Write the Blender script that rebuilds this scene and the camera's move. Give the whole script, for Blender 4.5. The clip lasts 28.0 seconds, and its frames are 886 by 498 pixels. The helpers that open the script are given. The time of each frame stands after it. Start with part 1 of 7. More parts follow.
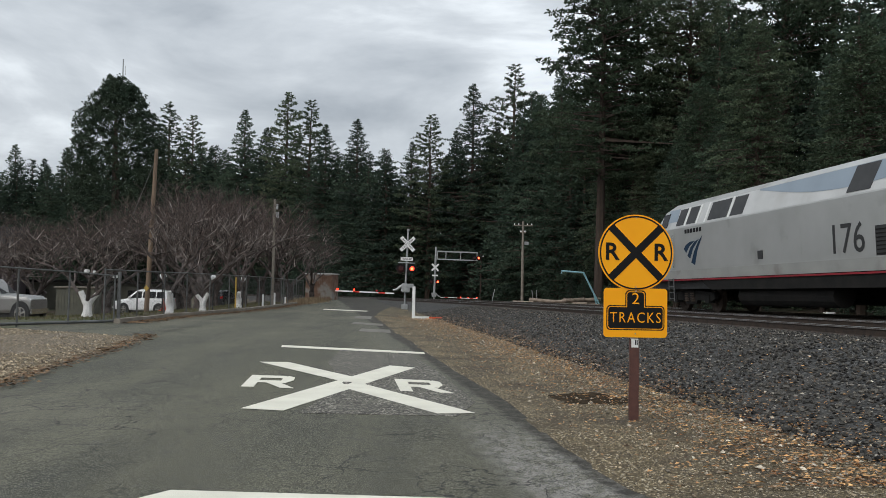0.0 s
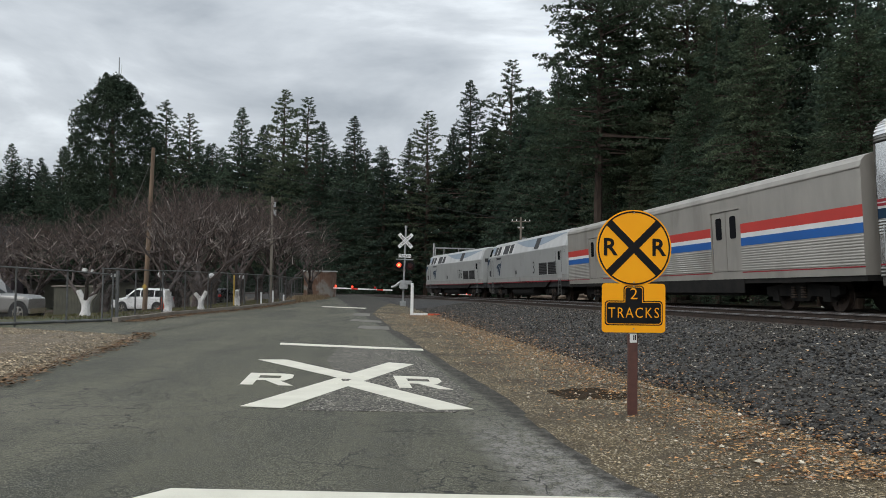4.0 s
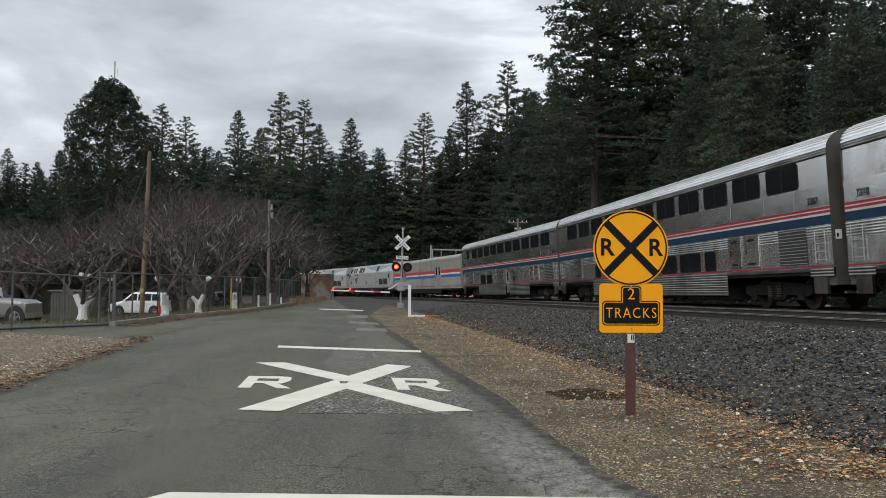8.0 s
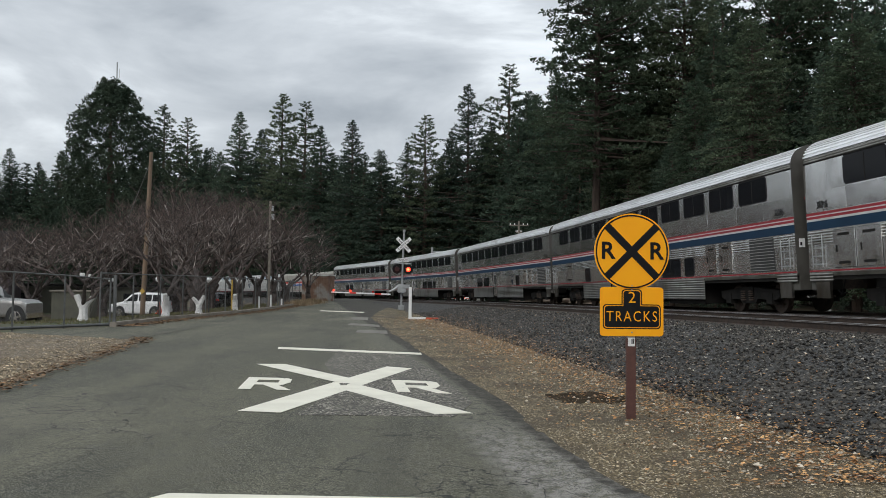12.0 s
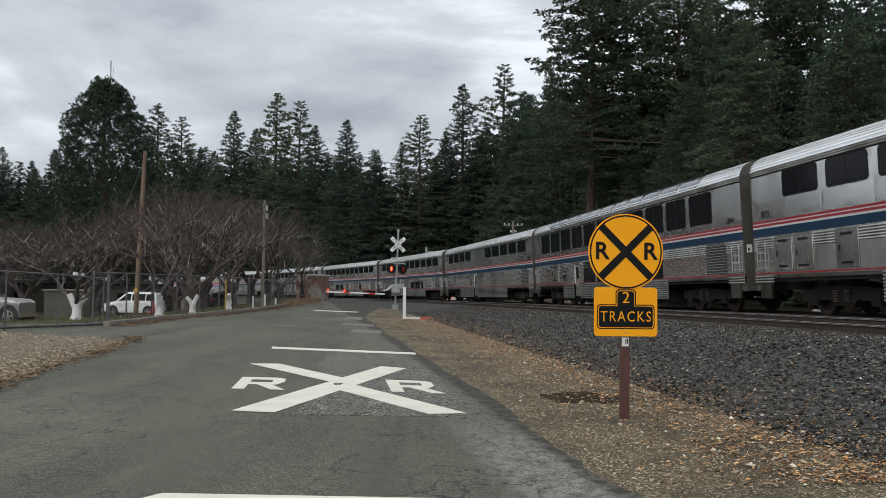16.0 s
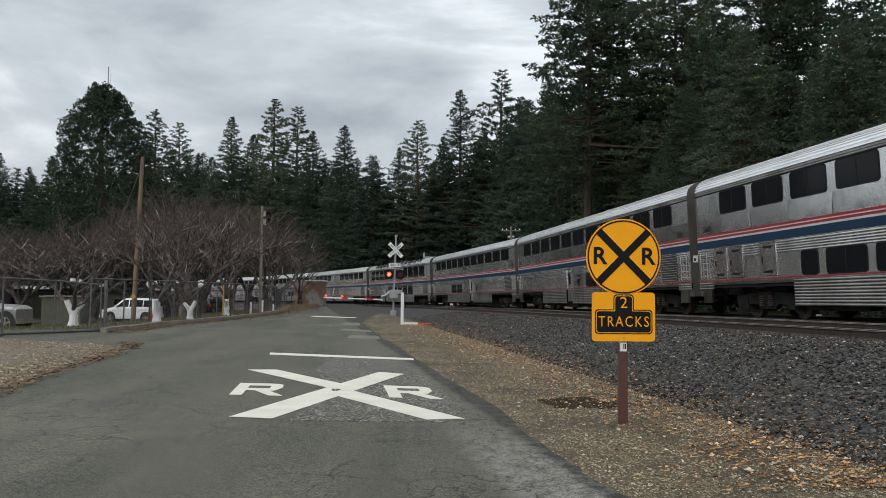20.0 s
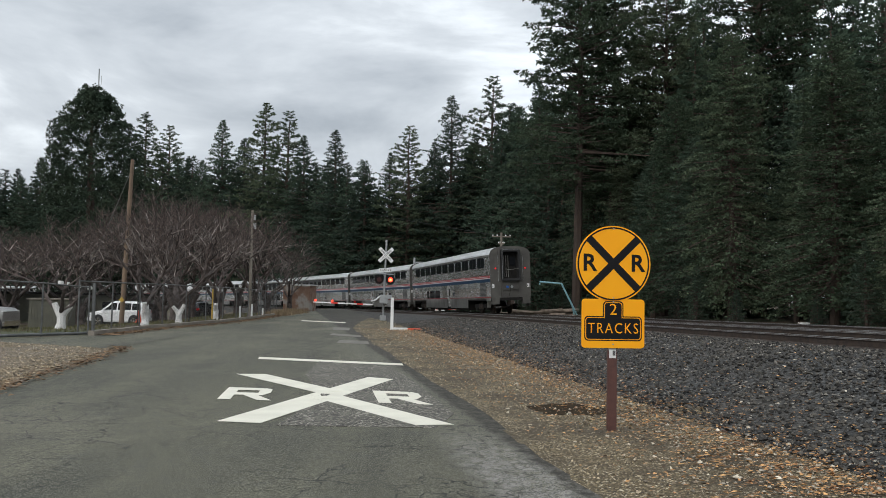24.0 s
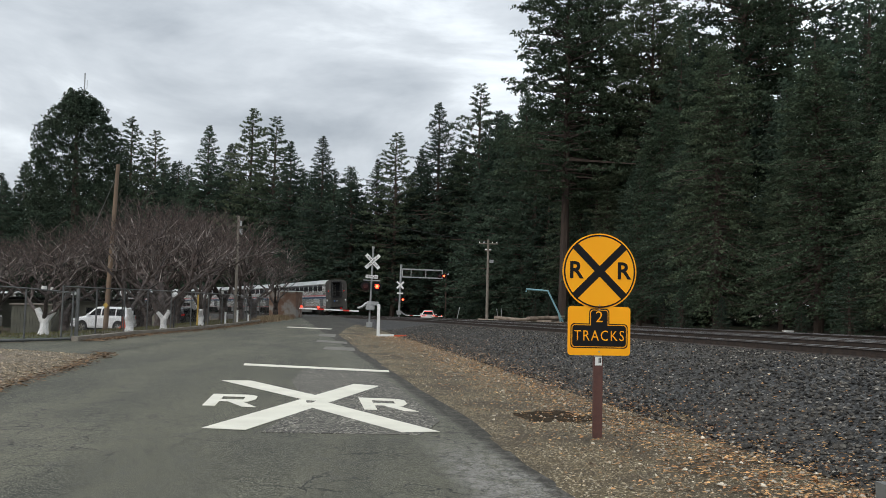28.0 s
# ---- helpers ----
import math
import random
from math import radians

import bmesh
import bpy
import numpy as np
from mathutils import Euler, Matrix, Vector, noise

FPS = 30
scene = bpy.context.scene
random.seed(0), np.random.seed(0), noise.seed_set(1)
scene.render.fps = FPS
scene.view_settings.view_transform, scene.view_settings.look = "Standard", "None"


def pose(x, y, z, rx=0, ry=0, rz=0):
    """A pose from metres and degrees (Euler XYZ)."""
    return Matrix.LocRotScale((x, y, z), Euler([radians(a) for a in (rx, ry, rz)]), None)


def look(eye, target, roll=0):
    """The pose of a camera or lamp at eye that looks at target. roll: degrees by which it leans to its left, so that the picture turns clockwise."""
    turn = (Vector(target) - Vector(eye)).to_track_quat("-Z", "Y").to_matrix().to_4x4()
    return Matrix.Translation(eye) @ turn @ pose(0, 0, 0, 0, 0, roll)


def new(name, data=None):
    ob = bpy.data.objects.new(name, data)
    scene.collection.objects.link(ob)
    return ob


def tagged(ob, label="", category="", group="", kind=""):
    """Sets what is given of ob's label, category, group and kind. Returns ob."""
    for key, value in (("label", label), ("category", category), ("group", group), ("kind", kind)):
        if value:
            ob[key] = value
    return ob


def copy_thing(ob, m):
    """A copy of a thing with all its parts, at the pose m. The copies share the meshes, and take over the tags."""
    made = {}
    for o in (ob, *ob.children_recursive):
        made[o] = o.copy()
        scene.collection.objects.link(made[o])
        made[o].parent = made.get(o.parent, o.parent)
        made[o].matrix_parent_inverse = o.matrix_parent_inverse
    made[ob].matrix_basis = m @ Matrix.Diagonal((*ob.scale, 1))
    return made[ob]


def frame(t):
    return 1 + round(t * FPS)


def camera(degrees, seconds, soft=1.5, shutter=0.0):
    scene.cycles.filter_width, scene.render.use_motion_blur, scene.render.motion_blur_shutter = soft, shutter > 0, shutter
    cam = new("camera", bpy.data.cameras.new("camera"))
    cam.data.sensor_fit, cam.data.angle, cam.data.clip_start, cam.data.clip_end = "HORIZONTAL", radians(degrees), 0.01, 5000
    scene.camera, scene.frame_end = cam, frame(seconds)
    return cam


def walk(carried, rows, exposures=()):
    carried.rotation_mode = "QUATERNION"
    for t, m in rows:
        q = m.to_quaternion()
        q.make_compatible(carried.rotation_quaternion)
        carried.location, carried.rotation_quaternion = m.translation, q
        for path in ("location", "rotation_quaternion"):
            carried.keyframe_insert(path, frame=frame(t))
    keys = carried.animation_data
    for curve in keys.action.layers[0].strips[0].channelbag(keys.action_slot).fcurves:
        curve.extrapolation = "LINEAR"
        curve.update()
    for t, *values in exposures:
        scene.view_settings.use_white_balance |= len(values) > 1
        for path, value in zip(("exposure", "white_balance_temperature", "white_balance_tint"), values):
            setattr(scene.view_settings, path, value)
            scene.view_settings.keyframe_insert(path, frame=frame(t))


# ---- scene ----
# camera: hand-held on one spot, slowly turning
FOV = 57.46
CAM_Z = 1.56
cam = camera(FOV, 28.0, 0.75)
PATH = [
    (0.0, 92.545, -1.125, 0.593), (0.5, 92.228, -0.79, 0.588), (1.0, 92.035, -0.677, 0.391), (1.5, 92.038, -0.697, 0.315),
    (2.0, 92.137, -0.748, 0.318), (2.5, 92.224, -0.685, 0.386), (3.0, 92.275, -0.674, 0.386), (3.5, 92.288, -0.702, 0.444),
    (5.5, 92.343, -0.757, 0.486), (6.0, 92.326, -0.711, 0.562), (6.5, 92.342, -0.6, 0.658), (7.0, 92.316, -0.523, 0.655),
    (7.5, 92.33, -0.417, 0.536), (8.0, 92.413, -0.299, 0.284), (8.5, 92.529, -0.363, 0.147), (9.0, 92.541, -0.492, 0.1),
    (9.5, 92.566, -0.514, 0.068), (10.0, 92.582, -0.6, 0.082), (10.5, 92.58, -0.621, 0.095), (11.0, 92.583, -0.635, 0.152),
    (11.5, 92.593, -0.631, 0.228), (12.0, 92.582, -0.632, 0.333), (12.5, 92.525, -0.575, 0.417), (14.5, 92.492, -0.669, 0.189),
    (15.0, 92.524, -0.658, 0.083), (15.5, 92.549, -0.726, -0.017), (16.0, 92.576, -0.729, -0.073), (16.5, 92.528, -0.643, -0.057),
    (17.0, 92.468, -0.647, -0.028), (17.5, 92.333, -0.47, 0.126), (18.0, 92.252, -0.282, 0.246), (18.5, 92.311, -0.264, 0.201),
    (19.0, 92.585, -0.357, 0.036), (19.5, 92.831, -0.469, -0.11), (20.0, 92.963, -0.604, -0.224), (20.5, 93.003, -0.728, -0.362),
    (21.0, 93.057, -0.807, -0.525), (21.5, 93.114, -0.89, -0.658), (23.5, 93.361, -1.07, -0.884), (24.0, 93.359, -1.041, -0.93),
    (24.5, 93.411, -1.101, -1.103), (25.0, 93.485, -1.08, -1.191), (25.5, 93.559, -1.091, -1.267), (26.0, 93.585, -1.096, -1.345),
    (26.5, 93.625, -1.08, -1.4), (27.0, 93.682, -1.082, -1.562), (27.5, 93.767, -1.215, -1.722), (28.0, 93.859, -1.261, -1.882)]
walk(cam, [(t, pose(0, 0, CAM_Z, rx, ry, rz)) for t, rx, ry, rz in PATH], exposures=[(0.0, -0.13), (20.5, -0.16), (23.5, -0.02), (28.0, -0.01)])

# ---- world and sun: overcast, bright cloud deck ----
world = bpy.data.worlds.new("overcast_sky")
scene.world = world
world.use_nodes = True
wn, wl = world.node_tree.nodes, world.node_tree.links
wn.clear()
w_out, w_bg = wn.new("ShaderNodeOutputWorld"), wn.new("ShaderNodeBackground")
w_sky = wn.new("ShaderNodeTexSky")
w_sky.sky_type, w_sky.sun_disc = "NISHITA", False
w_sky.sun_elevation, w_sky.sun_rotation, w_sky.air_density, w_sky.dust_density = radians(33.7), radians(-150), 1.0, 3.0
w_co, w_map = wn.new("ShaderNodeTexCoord"), wn.new("ShaderNodeMapping")
w_map.inputs["Scale"].default_value = (1.5, 1.5, 4.6)
w_map.inputs["Location"].default_value = (0.35, 0.1, 0.62)
w_n1, w_n2 = wn.new("ShaderNodeTexNoise"), wn.new("ShaderNodeTexNoise")
w_n1.inputs["Scale"].default_value, w_n1.inputs["Detail"].default_value, w_n1.inputs["Roughness"].default_value = 1.7, 9, 0.55
w_n1.inputs["Distortion"].default_value = 0.5
w_n2.inputs["Scale"].default_value, w_n2.inputs["Detail"].default_value = 4.0, 6
w_ad = wn.new("ShaderNodeMath")
w_ad.operation = "MULTIPLY_ADD"
w_ad.inputs[1].default_value = 0.35
w_rp = wn.new("ShaderNodeValToRGB")
w_rp.color_ramp.elements[0].position, w_rp.color_ramp.elements[0].color = 0.46, (4.2, 4.65, 5.15, 1)
w_rp.color_ramp.elements[1].position, w_rp.color_ramp.elements[1].color = 0.84, (10.6, 11.3, 11.8, 1)
mid = w_rp.color_ramp.elements.new(0.66)
mid.color = (6.6, 7.1, 7.6, 1)
w_mix = wn.new("ShaderNodeMixRGB")
w_mix.inputs["Fac"].default_value = 0.93
wl.new(w_co.outputs["Generated"], w_map.inputs["Vector"])
wl.new(w_map.outputs["Vector"], w_n1.inputs["Vector"])
wl.new(w_map.outputs["Vector"], w_n2.inputs["Vector"])
wl.new(w_n2.outputs["Fac"], w_ad.inputs[0])
wl.new(w_n1.outputs["Fac"], w_ad.inputs[2])
wl.new(w_ad.outputs[0], w_rp.inputs["Fac"])
wl.new(w_sky.outputs["Color"], w_mix.inputs[1])
# an overcast sky is brighter overhead than at the horizon
w_sep, w_gr, w_mul = wn.new("ShaderNodeSeparateXYZ"), wn.new("ShaderNodeMapRange"), wn.new("ShaderNodeVectorMath")
w_mul.operation = "SCALE"
w_gr.inputs["From Min"].default_value, w_gr.inputs["From Max"].default_value = 0.1, 1.0
w_gr.inputs["To Min"].default_value, w_gr.inputs["To Max"].default_value = 1.0, 1.75
wl.new(w_co.outputs["Generated"], w_sep.inputs[0])
wl.new(w_sep.outputs["Z"], w_gr.inputs["Value"])
wl.new(w_rp.outputs["Color"], w_mul.inputs[0])
wl.new(w_gr.outputs[0], w_mul.inputs["Scale"])
wl.new(w_mul.outputs["Vector"], w_mix.inputs[2])
wl.new(w_mix.outputs["Color"], w_bg.inputs["Color"])
w_bg.inputs["Strength"].default_value = 0.1
wl.new(w_bg.outputs["Background"], w_out.inputs["Surface"])
sun = new("sun", bpy.data.lights.new("sun", "SUN"))
sun.data.energy, sun.data.angle, sun.data.color = 1.05, radians(30), (1.0, 0.98, 0.95)
sun.matrix_world = look((-30, -52, 40), (0, 0, 0))


# ---- materials ----
def mat(name, c1, c2=None, scale=6.0, rough=0.7, metal=0.0, bump=0.0, bscale=60.0, detail=6.0, spec=0.5, rnd=0.0, obj=True, stain=None, stretch=None, emit=0.0):
    """Principled material with two scales of variation: broad patches c1 to c2 and fine grain, with a grain bump."""
    m = bpy.data.materials.new(name)
    m.use_nodes = True
    n, l = m.node_tree.nodes, m.node_tree.links
    b = n["Principled BSDF"]
    b.inputs["Roughness"].default_value, b.inputs["Metallic"].default_value = rough, metal
    b.inputs["Specular IOR Level"].default_value = spec
    co = n.new("ShaderNodeTexCoord")
    src = co.outputs["Object"]
    if stretch:
        mp = n.new("ShaderNodeMapping")
        mp.inputs["Scale"].default_value = stretch
        l.new(src, mp.inputs["Vector"])
        src = mp.outputs["Vector"]
    col = None
    if c2 is None:
        c2 = tuple(v * 0.86 for v in c1)
    n1, n2 = n.new("ShaderNodeTexNoise"), n.new("ShaderNodeTexNoise")
    n1.inputs["Scale"].default_value, n1.inputs["Detail"].default_value = scale, detail
    n2.inputs["Scale"].default_value, n2.inputs["Detail"].default_value = bscale, 3.0
    l.new(src, n1.inputs["Vector"])
    l.new(src, n2.inputs["Vector"])
    ad = n.new("ShaderNodeMath")
    ad.operation = "MULTIPLY_ADD"
    ad.inputs[1].default_value, ad.inputs[2].default_value = 0.4, -0.2
    l.new(n2.outputs["Fac"], ad.inputs[0])
    ad2 = n.new("ShaderNodeMath")
    l.new(n1.outputs["Fac"], ad2.inputs[0])
    l.new(ad.outputs[0], ad2.inputs[1])
    rp = n.new("ShaderNodeValToRGB")
    rp.color_ramp.elements[0].position, rp.color_ramp.elements[0].color = 0.32, (*c1, 1)
    rp.color_ramp.elements[1].position, rp.color_ramp.elements[1].color = 0.7, (*c2, 1)
    l.new(ad2.outputs[0], rp.inputs["Fac"])
    col = rp.outputs["Color"]
    if stain:
        sc, ssc, lo, hi = stain
        n3 = n.new("ShaderNodeTexNoise")
        n3.inputs["Scale"].default_value, n3.inputs["Detail"].default_value = ssc, 7.0
        l.new(src, n3.inputs["Vector"])
        r3 = n.new("ShaderNodeMapRange")
        r3.inputs["From Min"].default_value, r3.inputs["From Max"].default_value = lo, hi
        l.new(n3.outputs["Fac"], r3.inputs["Value"])
        mx = n.new("ShaderNodeMixRGB")
        l.new(r3.outputs[0], mx.inputs["Fac"])
        l.new(col, mx.inputs[1])
        mx.inputs[2].default_value = (*sc, 1)
        col = mx.outputs["Color"]
    if rnd:
        oi = n.new("ShaderNodeObjectInfo") if obj else n.new("ShaderNodeNewGeometry")
        hv = n.new("ShaderNodeHueSaturation")
        rr = n.new("ShaderNodeMapRange")
        rr.inputs["To Min"].default_value, rr.inputs["To Max"].default_value = 1 - rnd, 1 + rnd
        l.new(oi.outputs["Random" if obj else "Random Per Island"], rr.inputs["Value"])
        l.new(rr.outputs[0], hv.inputs["Value"])
        l.new(col, hv.inputs["Color"])
        col = hv.outputs["Color"]
    l.new(col, b.inputs["Base Color"])
    if bump:
        bp = n.new("ShaderNodeBump")
        bp.inputs["Strength"].default_value, bp.inputs["Distance"].default_value = bump, 0.02
        l.new(n2.outputs["Fac"], bp.inputs["Height"])
        l.new(bp.outputs["Normal"], b.inputs["Normal"])
    if emit:
        b.inputs["Emission Color"].default_value = (*c1, 1)
        b.inputs["Emission Strength"].default_value = emit
    return m


def pebbly(name, scale, ramp, bump=0.8, patch=((0.1, 0.08, 0.06), 0.5, 0.52, 0.66), rough=0.92, mixin=0.6):
    """Loose stones packed together: cells of their own colour with raised middles, over broad stains."""
    m = bpy.data.materials.new(name)
    m.use_nodes = True
    n, l = m.node_tree.nodes, m.node_tree.links
    b = n["Principled BSDF"]
    b.inputs["Roughness"].default_value = rough
    co = n.new("ShaderNodeTexCoord")
    ds = n.new("ShaderNodeTexNoise")
    ds.inputs["Scale"].default_value = scale * 0.6
    mxv = n.new("ShaderNodeVectorMath")
    mxv.operation = "MULTIPLY_ADD"
    mxv.inputs[1].default_value = (0.6 / scale,) * 3
    l.new(co.outputs["Object"], ds.inputs["Vector"])
    l.new(ds.outputs["Color"], mxv.inputs[0])
    l.new(co.outputs["Object"], mxv.inputs[2])
    v1, v2 = n.new("ShaderNodeTexVoronoi"), n.new("ShaderNodeTexVoronoi")
    v1.inputs["Scale"].default_value, v2.inputs["Scale"].default_value = scale, scale * 2.7
    for v in (v1, v2):
        l.new(mxv.outputs[0], v.inputs["Vector"])
    sep = n.new("ShaderNodeSeparateColor")
    l.new(v1.outputs["Color"], sep.inputs[0])
    rp = n.new("ShaderNodeValToRGB")
    els = rp.color_ramp.elements
    els[0].position, els[0].color = ramp[0][0], (*ramp[0][1], 1)
    els[1].position, els[1].color = ramp[-1][0], (*ramp[-1][1], 1)
    for p, c in ramp[1:-1]:
        els.new(p).color = (*c, 1)
    l.new(sep.outputs[0], rp.inputs["Fac"])
    sep2 = n.new("ShaderNodeSeparateColor")
    l.new(v2.outputs["Color"], sep2.inputs[0])
    rp2 = n.new("ShaderNodeMapRange")
    rp2.inputs["To Min"].default_value, rp2.inputs["To Max"].default_value = 0.55, 1.3
    l.new(sep2.outputs[1], rp2.inputs["Value"])
    hv = n.new("ShaderNodeHueSaturation")
    l.new(rp.outputs["Color"], hv.inputs["Color"])
    l.new(rp2.outputs[0], hv.inputs["Value"])
    col = hv.outputs["Color"]
    n3 = n.new("ShaderNodeTexNoise")
    n3.inputs["Scale"].default_value, n3.inputs["Detail"].default_value = patch[1], 8.0
    l.new(co.outputs["Object"], n3.inputs["Vector"])
    r3 = n.new("ShaderNodeMapRange")
    r3.inputs["From Min"].default_value, r3.inputs["From Max"].default_value, r3.inputs["To Max"].default_value = patch[2], patch[3], mixin
    l.new(n3.outputs["Fac"], r3.inputs["Value"])
    mx = n.new("ShaderNodeMixRGB")
    l.new(r3.outputs[0], mx.inputs["Fac"])
    l.new(col, mx.inputs[1])
    mx.inputs[2].default_value = (*patch[0], 1)
    l.new(mx.outputs["Color"], b.inputs["Base Color"])
    bp = n.new("ShaderNodeBump")
    bp.invert = True
    bp.inputs["Strength"].default_value, bp.inputs["Distance"].default_value = bump, 0.6 / scale
    l.new(v1.outputs["Distance"], bp.inputs["Height"])
    l.new(bp.outputs["Normal"], b.inputs["Normal"])
    return m


def asphalt(name):
    """Old chip-sealed asphalt: aggregate speckle, long wheel streaks, pale worn areas and fine cracks."""
    m = bpy.data.materials.new(name)
    m.use_nodes = True
    n, l = m.node_tree.nodes, m.node_tree.links
    b = n["Principled BSDF"]
    b.inputs["Roughness"].default_value = 0.85
    b.inputs["Specular IOR Level"].default_value = 0.35
    co = n.new("ShaderNodeTexCoord")

    def noise_at(scale, detail, stretch=(1, 1, 1), turn=0.0, rough=0.5):
        mp, t = n.new("ShaderNodeMapping"), n.new("ShaderNodeTexNoise")
        mp.inputs["Scale"].default_value, mp.inputs["Rotation"].default_value = stretch, (0, 0, turn)
        t.inputs["Scale"].default_value, t.inputs["Detail"].default_value, t.inputs["Roughness"].default_value = scale, detail, rough
        l.new(co.outputs["Object"], mp.inputs["Vector"])
        l.new(mp.outputs["Vector"], t.inputs["Vector"])
        return t.outputs["Fac"]

    def ranged(src, a, b_, c, d):
        r = n.new("ShaderNodeMapRange")
        for k, v in (("From Min", a), ("From Max", b_), ("To Min", c), ("To Max", d)):
            r.inputs[k].default_value = v
        l.new(src, r.inputs["Value"])
        return r.outputs[0]

    def mixed(fac, c1, c2):
        x = n.new("ShaderNodeMixRGB")
        l.new(fac, x.inputs["Fac"])
        for i, c in ((1, c1), (2, c2)):
            if isinstance(c, tuple):
                x.inputs[i].default_value = (*c, 1)
            else:
                l.new(c, x.inputs[i])
        return x.outputs["Color"]
    streak = noise_at(0.9, 6, (1.0, 0.13, 1), radians(-10))
    col = mixed(ranged(streak, 0.4, 0.6, 0, 1), (0.046, 0.0465, 0.031), (0.098, 0.094, 0.061))
    col = mixed(ranged(noise_at(0.35, 9, (1, 0.7, 1), 0.3, 0.62), 0.5, 0.64, 0, 0.75), col, (0.143, 0.133, 0.092))
    col = mixed(ranged(noise_at(1.7, 8, rough=0.65), 0.56, 0.7, 0, 0.55), col, (0.045, 0.047, 0.044))
    fine = noise_at(95, 2)
    col = mixed(ranged(noise_at(11, 5, rough=0.7), 0.5, 0.66, 0, 0.5), col, (0.042, 0.045, 0.041))
    # the worn, paler margin beside the shoulder, crumbling and dark at the very edge
    sp = n.new("ShaderNodeVectorMath")
    sp.operation, sp.inputs[1].default_value = "DOT_PRODUCT", (1.0, 0.168, 0)
    l.new(co.outputs["Object"], sp.inputs[0])
    wob = n.new("ShaderNodeMath")
    wob.operation, wob.inputs[1].default_value = "MULTIPLY_ADD", 0.5
    l.new(noise_at(2.2, 10, rough=0.82), wob.inputs[0])
    l.new(sp.outputs["Value"], wob.inputs[2])
    sy = n.new("ShaderNodeSeparateXYZ")
    l.new(co.outputs["Object"], sy.inputs[0])
    near = n.new("ShaderNodeMath")
    near.operation = "MULTIPLY"
    l.new(ranged(sy.outputs["Y"], 9.6, 7.6, 0.15, 1), near.inputs[0])
    l.new(ranged(wob.outputs[0], 1.75, 2.0, 0, 1), near.inputs[1])
    margin = near.outputs[0]
    worn = n.new("ShaderNodeMath")
    worn.operation = "MULTIPLY"
    l.new(margin, worn.inputs[0])
    l.new(ranged(noise_at(7, 9, (1, 0.6, 1), rough=0.85), 0.42, 0.54, 0.0, 0.95), worn.inputs[1])
    col = mixed(worn.outputs[0], col, (0.29, 0.275, 0.255))
    coarse = noise_at(34, 4, rough=0.75)
    col = mixed(ranged(coarse, 0.54, 0.6, 0, 0.5), col, (0.155, 0.148, 0.11))
    col = mixed(ranged(coarse, 0.45, 0.39, 0, 0.55), col, (0.022, 0.0225, 0.019))
    col = mixed(ranged(fine, 0.54, 0.62, 0, 0.75), col, (0.25, 0.235, 0.185))
    col = mixed(ranged(fine, 0.45, 0.37, 0, 0.85), col, (0.016, 0.017, 0.015))
    warp = n.new("ShaderNodeTexNoise")
    warp.inputs["Scale"].default_value, warp.inputs["Detail"].default_value = 2.5, 6
    l.new(co.outputs["Object"], warp.inputs["Vector"])
    wa = n.new("ShaderNodeVectorMath")
    wa.operation, wa.inputs[1].default_value = "MULTIPLY_ADD", (0.5, 0.5, 0.5)
    l.new(warp.outputs["Color"], wa.inputs[0])
    l.new(co.outputs["Object"], wa.inputs[2])
    vo = n.new("ShaderNodeTexVoronoi")
    vo.feature = "DISTANCE_TO_EDGE"
    vo.inputs["Scale"].default_value = 1.5
    l.new(wa.outputs[0], vo.inputs["Vector"])
    crack = ranged(vo.outputs["Distance"], 0.006, 0.014, 1, 0)
    v2 = n.new("ShaderNodeTexVoronoi")
    v2.feature = "DISTANCE_TO_EDGE"
    v2.inputs["Scale"].default_value = 5.5
    l.new(wa.outputs[0], v2.inputs["Vector"])
    web = n.new("ShaderNodeMath")
    web.operation = "MULTIPLY"
    l.new(ranged(v2.outputs["Distance"], 0.02, 0.06, 1, 0), web.inputs[0])
    l.new(ranged(noise_at(0.4, 5, turn=1.1), 0.52, 0.62, 0, 0.55), web.inputs[1])
    col = mixed(web.outputs[0], col, (0.028, 0.028, 0.024))
    where = ranged(noise_at(0.28, 4), 0.42, 0.52, 0, 0.9)
    mul = n.new("ShaderNodeMath")
    mul.operation = "MULTIPLY"
    l.new(crack, mul.inputs[0])
    l.new(where, mul.inputs[1])
    col = mixed(mul.outputs[0], col, (0.02, 0.02, 0.019))
    # the crumbling dark edge
    edge = n.new("ShaderNodeMath")
    edge.operation = "MULTIPLY"
    l.new(ranged(wob.outputs[0], 2.52, 2.64, 0, 1), edge.inputs[0])
    l.new(ranged(noise_at(5, 8, rough=0.75), 0.36, 0.56, 0.25, 0.95), edge.inputs[1])
    col = mixed(edge.outputs[0], col, (0.022, 0.019, 0.015))
    l.new(col, b.inputs["Base Color"])
    bp = n.new("ShaderNodeBump")
    bp.inputs["Strength"].default_value, bp.inputs["Distance"].default_value = 0.5, 0.01
    l.new(fine, bp.inputs["Height"])
    l.new(bp.outputs["Normal"], b.inputs["Normal"])
    return m


